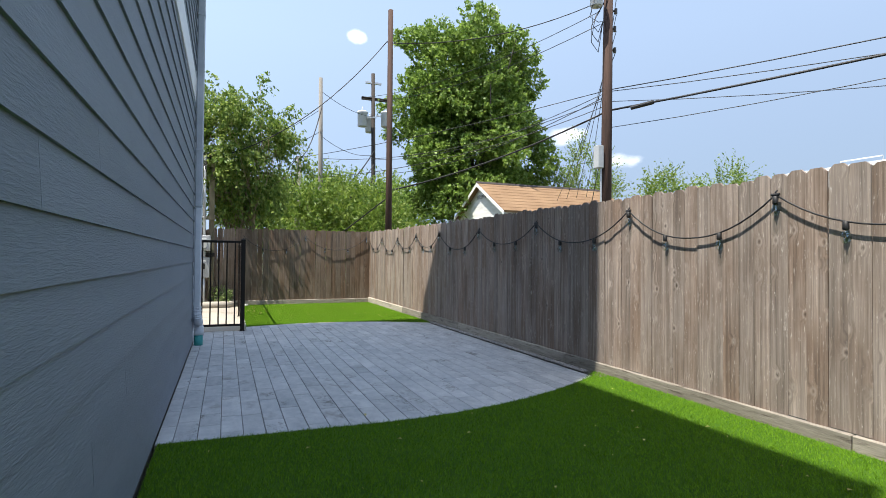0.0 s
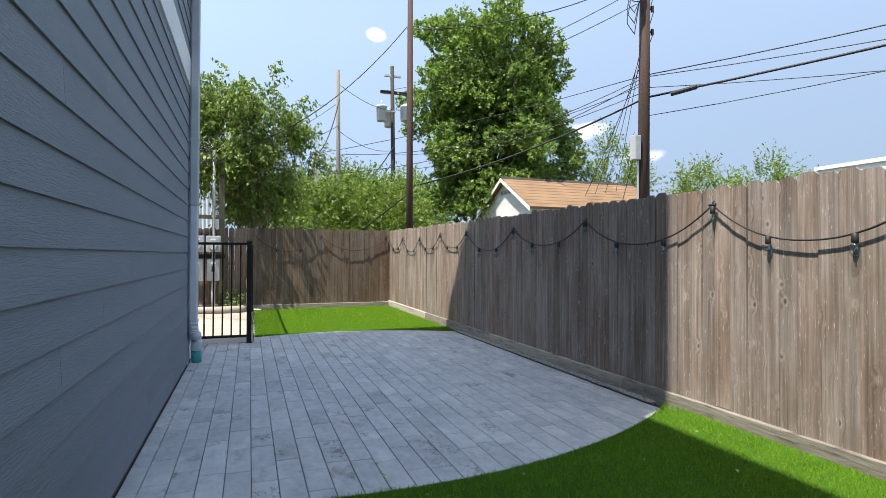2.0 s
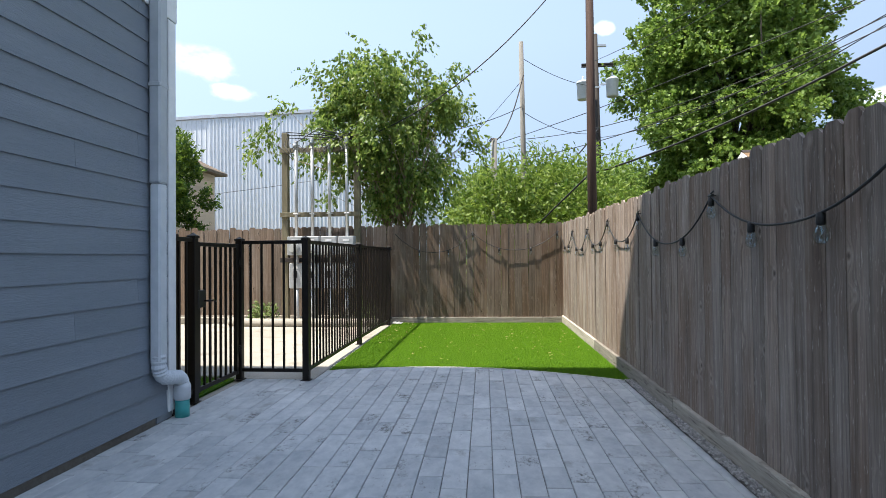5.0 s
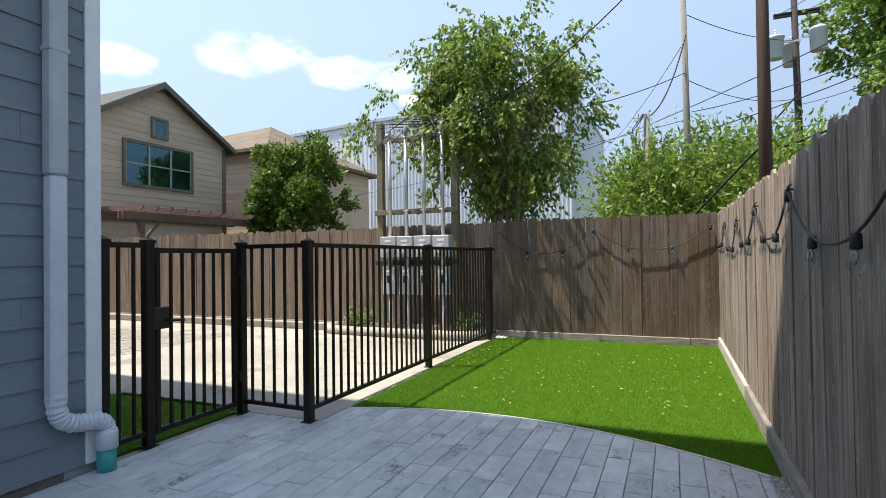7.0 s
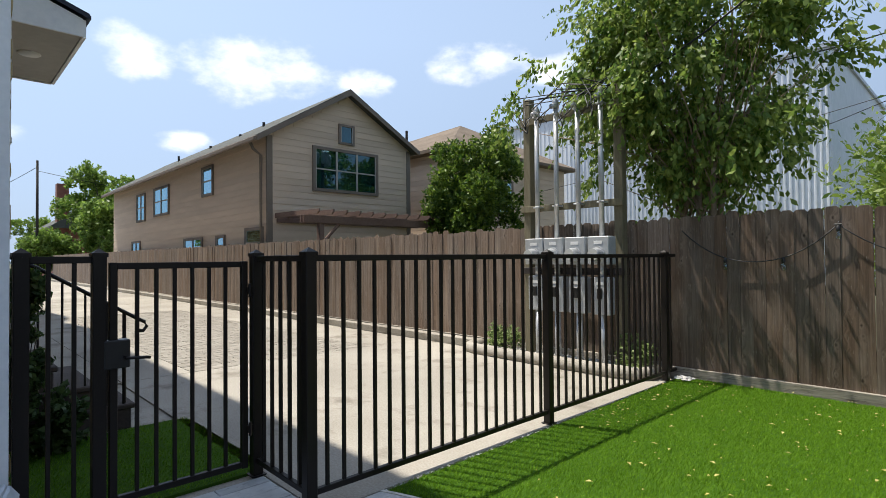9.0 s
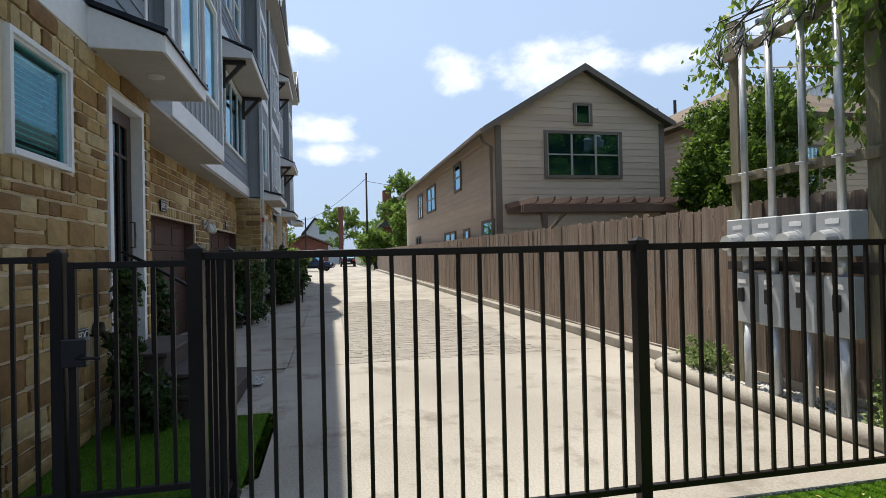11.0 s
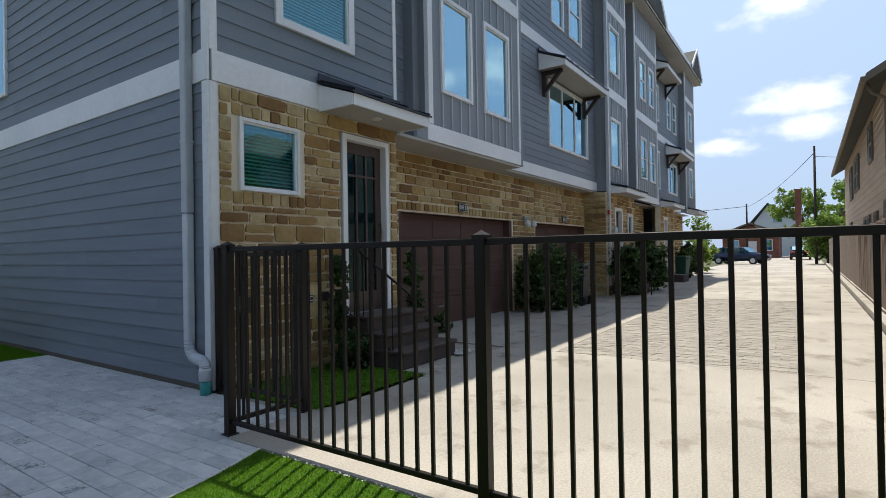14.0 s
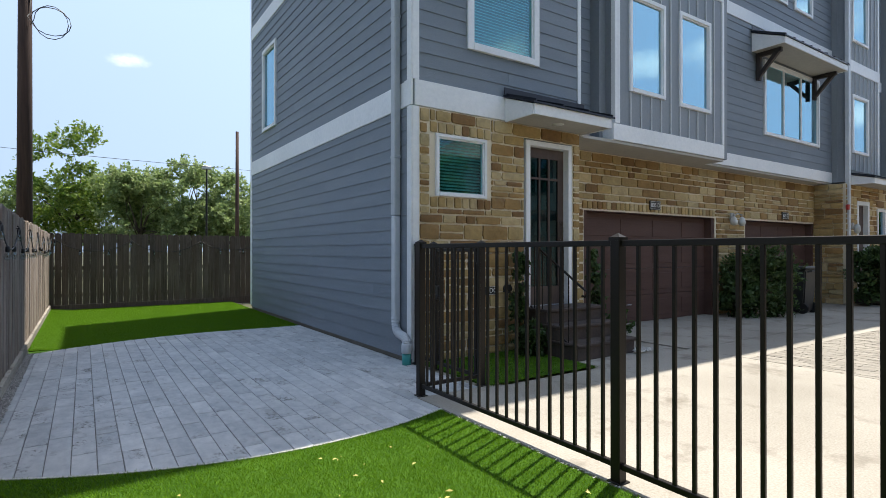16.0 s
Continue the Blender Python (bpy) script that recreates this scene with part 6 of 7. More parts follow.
ring_ = [(-0.46 + (0.30 + 0.05 * (k // 14)) * math.cos(k * 0.45), 0.2 + 0.004 * k, 6.28 + (0.36 - 0.06 * (k // 14)) * math.sin(k * 0.45)) for k in range(29)]
tube(bm, [(-0.1, 0.1, 6.2)] + ring_ + [(-0.1, 0.1, 6.45), (-0.08, 0.05, 7.6)], 0.009, 5)
part("cable_loop", bm, "cable", pe, smooth=True)
pf = pole("short cut-off grey pole wrapped in old cables", 2.85, 12.6, 5.0, 0.12, "pole_grey", (0.05, 0))
for k in range(5):
    bm = bmesh.new()
    q = random.Random(40 + k)
    tube(bm, [(q.uniform(-0.15, 0.15), -0.1, 5.0), (q.uniform(-0.35, -0.15), -0.15, 4.7 - 0.1 * k), (q.uniform(-0.25, 0.2), -0.14, 4.1 - 0.2 * k), (0.1, -0.14, 3.6)], 0.012, 5)
    part("old_cable", bm, "cable", pf)
pg = pole("dark distant utility pole by the street", -47.5, 5.55, 9.2, 0.11, "pole_black")
ph = pole("thin distant utility pole at the end of the drive", -70.0, -1.0, 6.6, 0.12, "pole_black")
pi_ = pole("slim brown pole behind the backlit fence", -2.93, -22.0, 7.32, 0.10, "pole_dark")
lp = thing("lamp_post", (-2.05, -25.0, 0), "slim black street lamp post with a square head", "lamp post")
bm = bmesh.new()
tube(bm, [(0, 0, -0.3), (0, 0, 5.75)], 0.06, 8, 0.045)
part("post", bm, "iron", lp)
part("lamp_head", chamfered(-0.22, 0.22, -0.18, 0.18, 5.75, 5.92, 0.02), "galv", lp)


def wire(label, a, b, sag, r=0.012, mat="cable"):
    a, b = Vector(a), Vector(b)
    bm = bmesh.new()
    pts = []
    for k in range(15):
        t = k / 14
        p = a.lerp(b, t)
        p.z -= sag * 4 * t * (1 - t)
        pts.append(p)
    tube(bm, pts, r, 5)
    return solid("overhead_wire", bm, mat, label, "wire", "overhead wires", smooth=True)


LBL = "thin black overhead wire strung between utility poles"
ax, ay = AX + 0.1, AY
# from the tall pole out over the side fence
for a, b, sg, r_ in [((ax, ay, 6.35), (24, -22, 7.8), 0.7, 0.016), ((ax, ay, 6.3), (26, -21, 7.3), 0.8, 0.012), ((ax, ay, 5.72), (22, -24, 7.2), 0.6, 0.032),
                     ((ax, ay, 6.0), (30, -15, 7.2), 0.9, 0.011), ((ax, ay, 5.2), (24, -19, 8.6), 0.9, 0.011),
                     ((ax + 0.3, ay, 8.2), (19, 20, 2.2), 0.3, 0.011), ((ax + 0.3, ay, 8.7), (20, 20, 2.2), 0.3, 0.011), ((ax + 0.3, ay, 9.2), (21, 20, 2.2), 0.3, 0.011), ((ax + 0.3, ay, 7.6), (18, 20, 2.2), 0.3, 0.011),
                     ((ax, ay, 5.5), (17, 14, 2.6), 0.15, 0.014),
                     # back towards the other poles
                     ((ax, ay, 5.72), (4.0, 13.7, 3.5), 0.5, 0.03), ((ax, ay, 6.2), (7.6, 19.2, 5.6), 0.6, 0.012), ((ax, ay, 6.35), (-8, 30, 6.5), 1.0, 0.012),
                     ((ax, ay, 6.1), (4.0, 13.7, 5.2), 0.6, 0.011), ((ax, ay, 6.3), (7.6, 19.3, 6.4), 0.6, 0.011), ((ax, ay, 5.9), (3.0, 12.6, 4.2), 0.5, 0.011),
                     ((ax - 0.3, ay, 8.3), (7.6, 19.3, 9.5), 0.5, 0.011), ((ax - 0.3, ay, 8.7), (7.0, 19.3, 9.6), 0.5, 0.011), ((ax - 0.3, ay, 9.0), (4.66, 6.85, 7.45), 0.4, 0.014),
                     # service drops to the meter rack
                     ((4.66, 6.85, 7.5), (0.1, 6.15, 3.62), 0.55, 0.013), ((3.9, 13.7, 7.9), (7.45, 19.2, 8.6), 0.2, 0.011), ((3.9, 13.7, 6.1), (7.5, 19.2, 6.6), 0.3, 0.011),
                     ((0.1, 6.15, 3.6), (3.88, 13.7, 6.3), 0.25, 0.011), ((3.88, 13.7, 5.0), (-16, 16.0, 3.3), 0.3, 0.008), ((4.0, 13.7, 3.4), (7.6, 19.3, 6.9), 0.35, 0.03), ((4.0, 13.7, 3.0), (7.6, 19.3, 6.2), 0.35, 0.02),
                     ((3.9, 13.6, 7.3), (2.85, 12.6, 4.9), 0.5, 0.02), ((3.9, 13.7, 7.2), (-2, 40, 9), 0.6, 0.01), ((4.66, 6.95, 2.9), (3.4, 9.5, 1.6), 0.0, 0.02),
                     # behind the yard and along the street
                     ((-2.93, -22, 5.46), (22.0, -22, 6.4), 0.25, 0.01), ((-2.93, -22, 5.46), (-30, -23, 5.6), 0.3, 0.008), ((-47.5, 5.55, 8.7), (-70, -1, 6.2), 0.5, 0.02), ((-70, -1, 6.3), (-72, -40, 7.2), 0.8, 0.03), ((-47.5, 5.55, 8.4), (-60, 40, 7.6), 0.8, 0.02)]:
    wire(LBL, a, b, sg, r_)
bm = bmesh.new()
d = (Vector((22, -24, 7.2)) - Vector((ax, ay, 5.72))).normalized()
p0 = Vector((ax, ay, 5.62)) + d * 0.75
tube(bm, [p0, p0 + d * 0.05, p0 + d * 0.62, p0 + d * 0.67], 0.06, 10)
solid("splice_case", bm, "cable", "black cable splice case hung on the overhead line", "splice case", smooth=False)


# ---- trees and shrubs ----
def tree(label, base, clumps, leaf, leaves, size, bark, r, fork, seed, upto=40, category="tree", droop=0.3, shell=0.45, long=1.9, name="tree", stems=1, group="", shoot=0.4):
    t = thing(name, base, label, category, group)
    b = Vector(base)
    cs = [tuple(Vector(c) - b) for c in clumps[0]]
    bm = bmesh.new()
    g = random.Random(seed)
    order = list(range(len(cs)))
    g.shuffle(order)
    for s in range(stems):
        o = (g.uniform(-1, 1) * 0.18 * (stems > 1), g.uniform(-1, 1) * 0.14 * (stems > 1), -0.1)
        f = Vector(fork) - b + Vector((g.uniform(-1, 1), g.uniform(-1, 1), g.uniform(-0.3, 0.3))) * (0.5 if stems > 1 else 0)
        limbs(bm, o, [cs[i] for i in order[s::stems]], r, f, seed + s, upto)
    part("trunk", bm, bark, t, smooth=True)
    me = leaf_cloud(cs, clumps[1], leaves, size, M[leaf], "crown", long, droop, shell, shoot)
    ob = new("crown", me)
    ob.parent = t
    return t


cl = clump_set(0.5, 6.95, 3.95, 1.65, 1.0, 1.8, 96, 0.2, 0.42, 21, 1.25, -0.95)
cl[0].extend([(-1.9, 6.5, 3.9), (-2.2, 6.5, 3.6), (-1.5, 6.7, 4.4), (2.2, 6.9, 4.3), (2.3, 6.8, 3.7), (0.1, 6.9, 5.75), (1.2, 7.0, 5.8), (1.9, 7.0, 5.1), (-0.9, 6.8, 5.1), (-0.6, 6.6, 2.6), (1.7, 6.9, 2.7), (1.3, 6.6, 2.3)])
cl[1].extend([(0.24, 0.22, 0.2)] * 12)
tree("multi-stemmed crape myrtle with thin leaves behind the back fence", (0.75, 7.0, 0), cl, "leaf_crape", 34000, 0.047, "bark", 0.045, (0.65, 6.95, 2.5), 22, 16, droop=1.1, stems=6, long=2.0, shell=0.1, shoot=0.42)
cl = clump_set(13.6, 19.5, 7.6, 5.1, 3.6, 5.8, 150, 0.6, 1.2, 31, 0.8, -0.9)
top_ = clump_set(13.3, 19.5, 11.6, 4.3, 3.2, 4.2, 100, 0.6, 1.15, 33, 0.8, -0.6)
cl = (cl[0] + top_[0], cl[1] + top_[1])
tree("very tall dense green shade tree beyond the fence", (12.9, 19.5, 0), cl, "leaf_pecan", 210000, 0.1, "dark_bark", 0.36, (12.9, 19.5, 5.0), 32, 44, droop=0.35, shoot=0.38, long=1.7, shell=0.62)
cl = clump_set(-7.9, 12.3, 3.2, 1.75, 1.5, 2.0, 40, 0.35, 0.6, 41, 1.2, -0.9)
tree("dense round green tree with yellow-green new growth", (-7.9, 12.3, 0), cl, "leaf_yellow", 42000, 0.062, "dark_bark", 0.09, (-7.9, 12.3, 1.6), 42, 14, droop=0.0, shoot=0.3)
# scrub behind the back fence
for k, (x, y, h, w, lf, n_) in enumerate([(3.3, 11.2, 3.3, 1.0, "leaf_light", 4500), (2.7, 14.2, 3.7, 1.0, "leaf_light", 4000), (5.2, 11.0, 3.4, 1.3, "leaf_light", 4500), (4.6, 15.5, 4.4, 1.9, "leaf_light", 6500), (6.6, 14.0, 4.0, 1.6, "leaf_pecan", 5000),
                                        (6.6, 24.0, 6.0, 2.6, "leaf_light", 6000), (3.2, 26.0, 5.6, 2.4, "leaf_light", 6000), (11.0, 26.0, 5.8, 3.4, "leaf_pecan", 6000), (19.6, 17.6, 6.9, 2.0, "leaf_light", 6000),
                                        (20.2, 11.8, 5.2, 1.5, "leaf_light", 5000), (21.0, 27.0, 5.2, 2.5, "leaf_light", 4000), (24.5, 12.5, 5.7, 1.6, "leaf_light", 4500)]):
    cl = clump_set(x, y, h * 0.58, w, w * 0.9, h * 0.46, 26, 0.3, 0.62, 50 + k, 1.1)
    tree("bright green leafy scrub growing beyond the fence" if lf == "leaf_light" else "dark green leafy scrub beyond the fence", (x, y, 0), cl, lf, int(n_ * 2.2), 0.055 if y < 20 else 0.09, "dark_bark", 0.05, (x, y, h * 0.35), 60 + k, 10, "scrub", 0.1, name="scrub_tree", group="scrub behind the fence", shoot=1.1, long=2.6)
# trees behind the backlit fence
for k, (x, y, h, w, n_) in enumerate([(3.9, -36, 9.0, 2.6, 7000), (0.4, -33, 6.8, 2.7, 7000), (-2.6, -34, 7.4, 3.0, 8000), (-5.3, -33, 6.6, 2.6, 6000), (7.6, -38, 6.0, 2.8, 6000), (1.8, -38, 6.6, 3.0, 6000), (-9.0, -36, 6.6, 2.8, 5000), (-13.2, -40, 6.6, 2.6, 4000), (12, -36, 6.5, 3, 4000), (-17.5, -38, 6.8, 3.0, 4000)]):
    cl = clump_set(x, y, h * 0.6, w, w, h * 0.4, 34, 0.55, 1.0, 80 + k, 0.85)
    tree("spreading green oak beyond the backlit fence", (x, y, 0), cl, "leaf_oak" if k else "leaf_light", int(n_ * 2.2), 0.11, "dark_bark", 0.18, (x, y, h * 0.4), 90 + k, 14, group="oaks behind the yard", shoot=0.6)
# trees at the street end
for k, (x, y, h, w) in enumerate([(-50, 10.3, 10.2, 3.0), (-41, 9.4, 6.0, 2.0), (-88, 4.2, 10.5, 4.2), (-95, 12, 9, 4), (-48.5, 6.4, 3.8, 1.2)]):
    cl = clump_set(x, y, h * 0.6, w, w, h * 0.4, 34, 0.6, 1.1, 120 + k, 0.85)
    tree("full green tree by the street", (x, y, 0), cl, "leaf_pecan", 14000, 0.14, "dark_bark", 0.2, (x, y, h * 0.4), 130 + k, 14, group="street trees")
    
def shrub(label, x, y, h, w, leaf, n_, size, seed, name="shrub", z=0.0, flat=1.0):
    cl = clump_set(x, y, z + h * 0.52, w, w * 0.85, h * 0.48, 22, 0.22 * w + 0.03, 0.36 * w + 0.05, seed, flat, -0.95)
    return tree(label, (x, y, z), cl, leaf, n_, size, "dark_bark", 0.018 + 0.02 * w, (x, y, z + h * 0.3), seed + 1, 12, "shrub", 0.0, name=name, shoot=0.35 * w)


shrub("tall narrow dark green climbing shrub against the stone wall", -1.57, 0.24, 1.68, 0.10, "leaf_dark", 2600, 0.032, 200, "climbing_shrub", -0.02)
shrub("narrow dark green shrub beyond the entry steps", -3.42, 0.0, 1.5, 0.10, "leaf_dark", 2200, 0.032, 204, "climbing_shrub")
shrub("low dark green shrub beside the entry steps", -1.6, 0.42, 0.42, 0.17, "leaf_dark", 1100, 0.035, 206)
shrub("small round shrub beside the lower step", -3.35, 0.45, 0.45, 0.16, "leaf_dark", 900, 0.035, 208)
shrub("broad dark green bush between the garage doors", -8.75, 0.0, 1.42, 0.72, "leaf_bush", 9000, 0.04, 210)
shrub("low dark bush against the garage pier", -8.2, -0.2, 0.8, 0.4, "leaf_dark", 2000, 0.06, 212)
for k, (x, y, h, w) in enumerate([(-13.4, 0.5, 1.5, 0.5), (-15.6, 0.7, 1.3, 0.6), (-16.3, 0.3, 1.6, 0.5), (-26.6, 0.0, 1.6, 0.6), (-30.0, 0.0, 2.0, 0.75), (-36.0, -1.2, 4.0, 0.9)]):
    shrub("dark green bush along the front of the row" if k < 4 else "sunlit green bush past the end of the row", x, y, h, w, "leaf_dark" if k < 4 else "leaf_crape" if k == 4 else "leaf_light", 2600, 0.08, 220 + 2 * k)
shrub("small sunlit shrub in the pebble planter", -1.75, 5.98, 0.32, 0.24, "leaf_oak", 1800, 0.022, 250, z=0.05)
shrub("small grey-green shrub beside the end post", 0.3, 5.98, 0.34, 0.24, "leaf_oak", 1800, 0.022, 252, z=0.05)


# ---- neighbouring buildings ----
def plain_window(parent, u0, u1, z0, z1, face, axis, trim="tan_trim", panes=1, hung=True, glass="glass", t=0.09):
    """A window part on a house wall that looks to -y (axis 'y') or to +x (axis 'x')."""
    def bx(bm, a, b, d0, d1, c, d):
        if axis == "x":
            box(bm, face + d0, face + d1, a, b, c, d)
        else:
            box(bm, a, b, face - d1, face - d0, c, d)
    bm = bmesh.new()
    bx(bm, u0, u0 + t, 0.0, 0.05, z0, z1)
    bx(bm, u1 - t, u1, 0.0, 0.05, z0, z1)
    bx(bm, u0 + t, u1 - t, 0.0, 0.05, z1 - t, z1)
    bx(bm, u0 + t, u1 - t, 0.0, 0.055, z0, z0 + t)
    w = part("window", bm, trim, parent, "window in a taupe surround" if trim == "tan_trim" else "")
    iw = (u1 - u0 - 2 * t) / panes
    bm = bmesh.new()
    for k in range(panes):
        a = u0 + t + k * iw
        bx(bm, a, a + 0.03, 0.0, 0.04, z0 + t, z1 - t)
        bx(bm, a + iw - 0.03, a + iw, 0.0, 0.04, z0 + t, z1 - t)
        if hung:
            m_ = (z0 + z1) / 2
            bx(bm, a + 0.03, a + iw - 0.03, 0.0, 0.036, m_ - 0.02, m_ + 0.02)
    part("frame", bm, "soffit", w)
    for k in range(panes):
        a = u0 + t + k * iw
        bm = bmesh.new()
        bx(bm, a + 0.03, a + iw - 0.03, 0.014, 0.018, z0 + t, z1 - t)
        part("pane", bm, glass, w).visible_shadow = False
    bm = bmesh.new()
    bx(bm, u0 + t, u1 - t, -0.004, 0.008, z0 + t, z1 - t)
    part("interior", bm, "teal_backing", w)
    return w


def lap_rows(bm, a, b, z0, z1, face, axis, pitch=0.19, gable=None):
    z = z0
    while z < z1 - 0.02:
        lo, hi = a, b
        if gable:
            lo, hi = gable(z + pitch)
        if hi - lo > 0.1:
            if axis == "x":
                prism(bm, [(face, z), (face + 0.016, z), (face + 0.003, z + pitch), (face, z + pitch)], "y", lo, hi)
            else:
                prism(bm, [(face, z), (face - 0.016, z), (face - 0.003, z + pitch), (face, z + pitch)], "x", lo, hi)
        z += pitch


tan = thing("tan_house", (0, 0, 0), "two-storey tan clapboard house with a gable and taupe trim", "house")
GX, Y0, Y1, ZE, YP, ZP = -10.78, 6.55, 11.75, 5.015, 9.15, 6.62
ZR = ZP - 0.556 * (Y1 - YP)
bm = bmesh.new()
prism(bm, [(Y0, -0.1), (Y1, -0.1), (Y1, ZR), (YP, ZP), (Y0, ZE)], "x", -28.3, GX)
part("wall", bm, "tan", tan)


def tan_gable(z):
    lo_ = Y0 if z <= ZE else YP - (YP - Y0) * (ZP - z) / (ZP - ZE)
    hi_ = Y1 if z <= ZR else YP + (Y1 - YP) * (ZP - z) / (ZP - ZR)
    return lo_, hi_


for i in range(36):
    z = i * 0.19
    lo, hi = tan_gable(z + 0.19)
    if hi - lo > 0.15:
        bm = bmesh.new()
        vs = [[bm.verts.new((GX + u, y, z + v)) for u, v in ((0.001, 0), (0.018, 0), (0.004, 0.192), (0.001, 0.192))] for y in (lo, hi)]
        bm.faces.new(vs[0])
        bm.faces.new(vs[1][::-1])
        for q in range(4):
            bm.faces.new((vs[0][q], vs[1][q], vs[1][(q + 1) % 4], vs[0][(q + 1) % 4]))
        part("clapboard", bm, "tan", tan)
for i in range(26):
    z = i * 0.19
    bm = bmesh.new()
    vs = [[bm.verts.new((x, Y0 - u, z + v)) for u, v in ((0.001, 0), (0.018, 0), (0.004, 0.192), (0.001, 0.192))] for x in (-28.3, GX)]
    bm.faces.new(vs[0])
    bm.faces.new(vs[1][::-1])
    for q in range(4):
        bm.faces.new((vs[0][q], vs[1][q], vs[1][(q + 1) % 4], vs[0][(q + 1) % 4]))
    part("clapboard", bm, "tan", tan)
o, orr, th = 0.43, 0.2, 0.12
sl = (ZP - ZE) / (YP - Y0)
sr = (ZP - ZR) / (Y1 - YP)
bm = bmesh.new()
prism(bm, [(Y0 - o, ZE - o * sl), (YP, ZP), (Y1 + orr, ZR - orr * sr), (Y1 + orr, ZR - orr * sr + th), (YP, ZP + th), (Y0 - o, ZE - o * sl + th)], "x", -28.6, GX + 0.3)
part("roof", bm, "dark_shingle", tan, "grey-green shingle roof")
bm = bmesh.new()
prism(bm, [(Y0 - o - 0.02, ZE - o * sl - 0.06), (YP, ZP - 0.08), (Y1 + orr + 0.02, ZR - orr * sr - 0.06), (Y1 + orr + 0.02, ZR - orr * sr + th - 0.03), (YP, ZP + th - 0.03), (Y0 - o - 0.02, ZE - o * sl + th - 0.03)], "x", GX + 0.3, GX + 0.33)
part("bargeboard", bm, "tan_trim", tan)
part("gutter", chamfered(-28.6, GX + 0.3, Y0 - o - 0.1, Y0 - o, ZE - o * sl - 0.05, ZE - o * sl + 0.07, 0.02), "tan_trim", tan)
part("corner_board", chamfered(GX - 0.05, GX + 0.03, Y0 - 0.03, Y0 + 0.14, 0, ZE - 0.05), "tan_trim", tan)
part("corner_board", chamfered(GX - 0.05, GX + 0.03, Y1 - 0.14, Y1 + 0.03, 0, ZR - 0.02), "tan_trim", tan)
bm = bmesh.new()
tube(bm, [(GX - 0.25, Y0 - 0.42, ZE - 0.2), (GX - 0.25, Y0 - 0.3, ZE - 0.45), (GX - 0.25, Y0 - 0.08, ZE - 0.6), (GX - 0.25, Y0 - 0.07, 0.1)], 0.045, 8)
part("downspout", bm, "tan_trim", tan, smooth=True)
plain_window(tan, 7.955, 10.37, 3.50, 4.86, GX + 0.018, "x", panes=3, glass="glass_dark")
plain_window(tan, 8.87, 9.45, 5.03, 5.66, GX + 0.018, "x", hung=False, t=0.07, glass="glass_dark")
for a, b, c, d_ in ((-15.73, -14.69, 3.62, 4.65), (-21.30, -19.29, 3.28, 4.47), (-23.91, -22.55, 3.18, 4.43), (-12.20, -10.98, 1.50, 2.39), (-14.46, -13.71, 1.59, 2.25), (-17.56, -15.68, 1.50, 2.25), (-24.71, -23.30, 1.40, 2.34)):
    plain_window(tan, a, b, c, d_, Y0 - 0.018, "y", panes=2 if b - a > 1.3 else 1)
for x, h in ((-14.5, 6.3), (-16.5, 6.22), (-19.5, 6.25), (-23.5, 6.4)):
    bm = bmesh.new()
    tube(bm, [(x, 8.2, 5.6), (x, 8.2, h)], 0.05, 8)
    part("vent_pipe", bm, "bracket", tan)

perg = thing("pergola", (GX, 0, 0), "red-brown timber pergola with slender rafters", "pergola")
for y in (7.15, 11.6):
    part("post", chamfered(1.75, 1.89, y - 0.07, y + 0.07, -0.1, 2.45), "pergola_wood", perg)
    bm = bmesh.new()
    tube(bm, [(1.8, y + (0.1 if y < 9 else -0.1), 1.9), (1.8, y + (0.6 if y < 9 else -0.6), 2.42)], 0.045, 6)
    part("brace", bm, "pergola_wood", perg)
part("beam", chamfered(1.72, 1.77, 6.6, 12.3, 2.4, 2.6), "pergola_wood", perg)
part("beam", chamfered(1.87, 1.92, 6.6, 12.3, 2.4, 2.6), "pergola_wood", perg)
part("ledger", chamfered(0.03, 0.08, 6.8, 12.1, 2.5, 2.72), "pergola_wood", perg)
for i in range(14):
    y = 6.75 + i * 0.415
    bm = bmesh.new()
    prism(bm, [(0.08, 2.62), (2.35, 2.60), (2.45, 2.66), (2.45, 2.72), (0.08, 2.76)], "y", y - 0.022, y + 0.022)
    part("rafter", bm, "pergola_wood", perg)

hip = thing("hip_roof_house", (0, 0, 0), "tan clapboard house with a brown hipped roof", "house")
HX0, HX1, HY0, HY1, HZ, RZ = -24.0, -10.6, 13.6, 21.0, 5.45, 7.15
bm = bmesh.new()
box(bm, HX0, HX1, HY0, HY1, -0.1, HZ)
part("wall", bm, "tan", hip)
for i in range(28):
    z = i * 0.195
    for (xa, xb, ya, yb) in ((HX1, HX1 + 0.02, HY0, HY1), (HX0, HX1, HY0 - 0.02, HY0)):
        bm = bmesh.new()
        box(bm, xa, xb, ya, yb, z + 0.012, z + 0.19)
        part("clapboard", bm, "tan", hip)
bm = bmesh.new()
o = 0.45
e = [(HX0 - o, HY0 - o), (HX1 + o, HY0 - o), (HX1 + o, HY1 + o), (HX0 - o, HY1 + o)]
lo = [bm.verts.new((x, y, HZ - 0.05)) for x, y in e]
lo2 = [bm.verts.new((x, y, HZ + 0.08)) for x, y in e]
ra, rb = bm.verts.new((HX0 + 3.6, 17.3, RZ)), bm.verts.new((-12.6, 16.2, RZ))
for i in range(4):
    bm.faces.new((lo[i], lo[(i + 1) % 4], lo2[(i + 1) % 4], lo2[i]))
bm.faces.new(lo)
bm.faces.new((lo2[0], lo2[1], rb, ra))
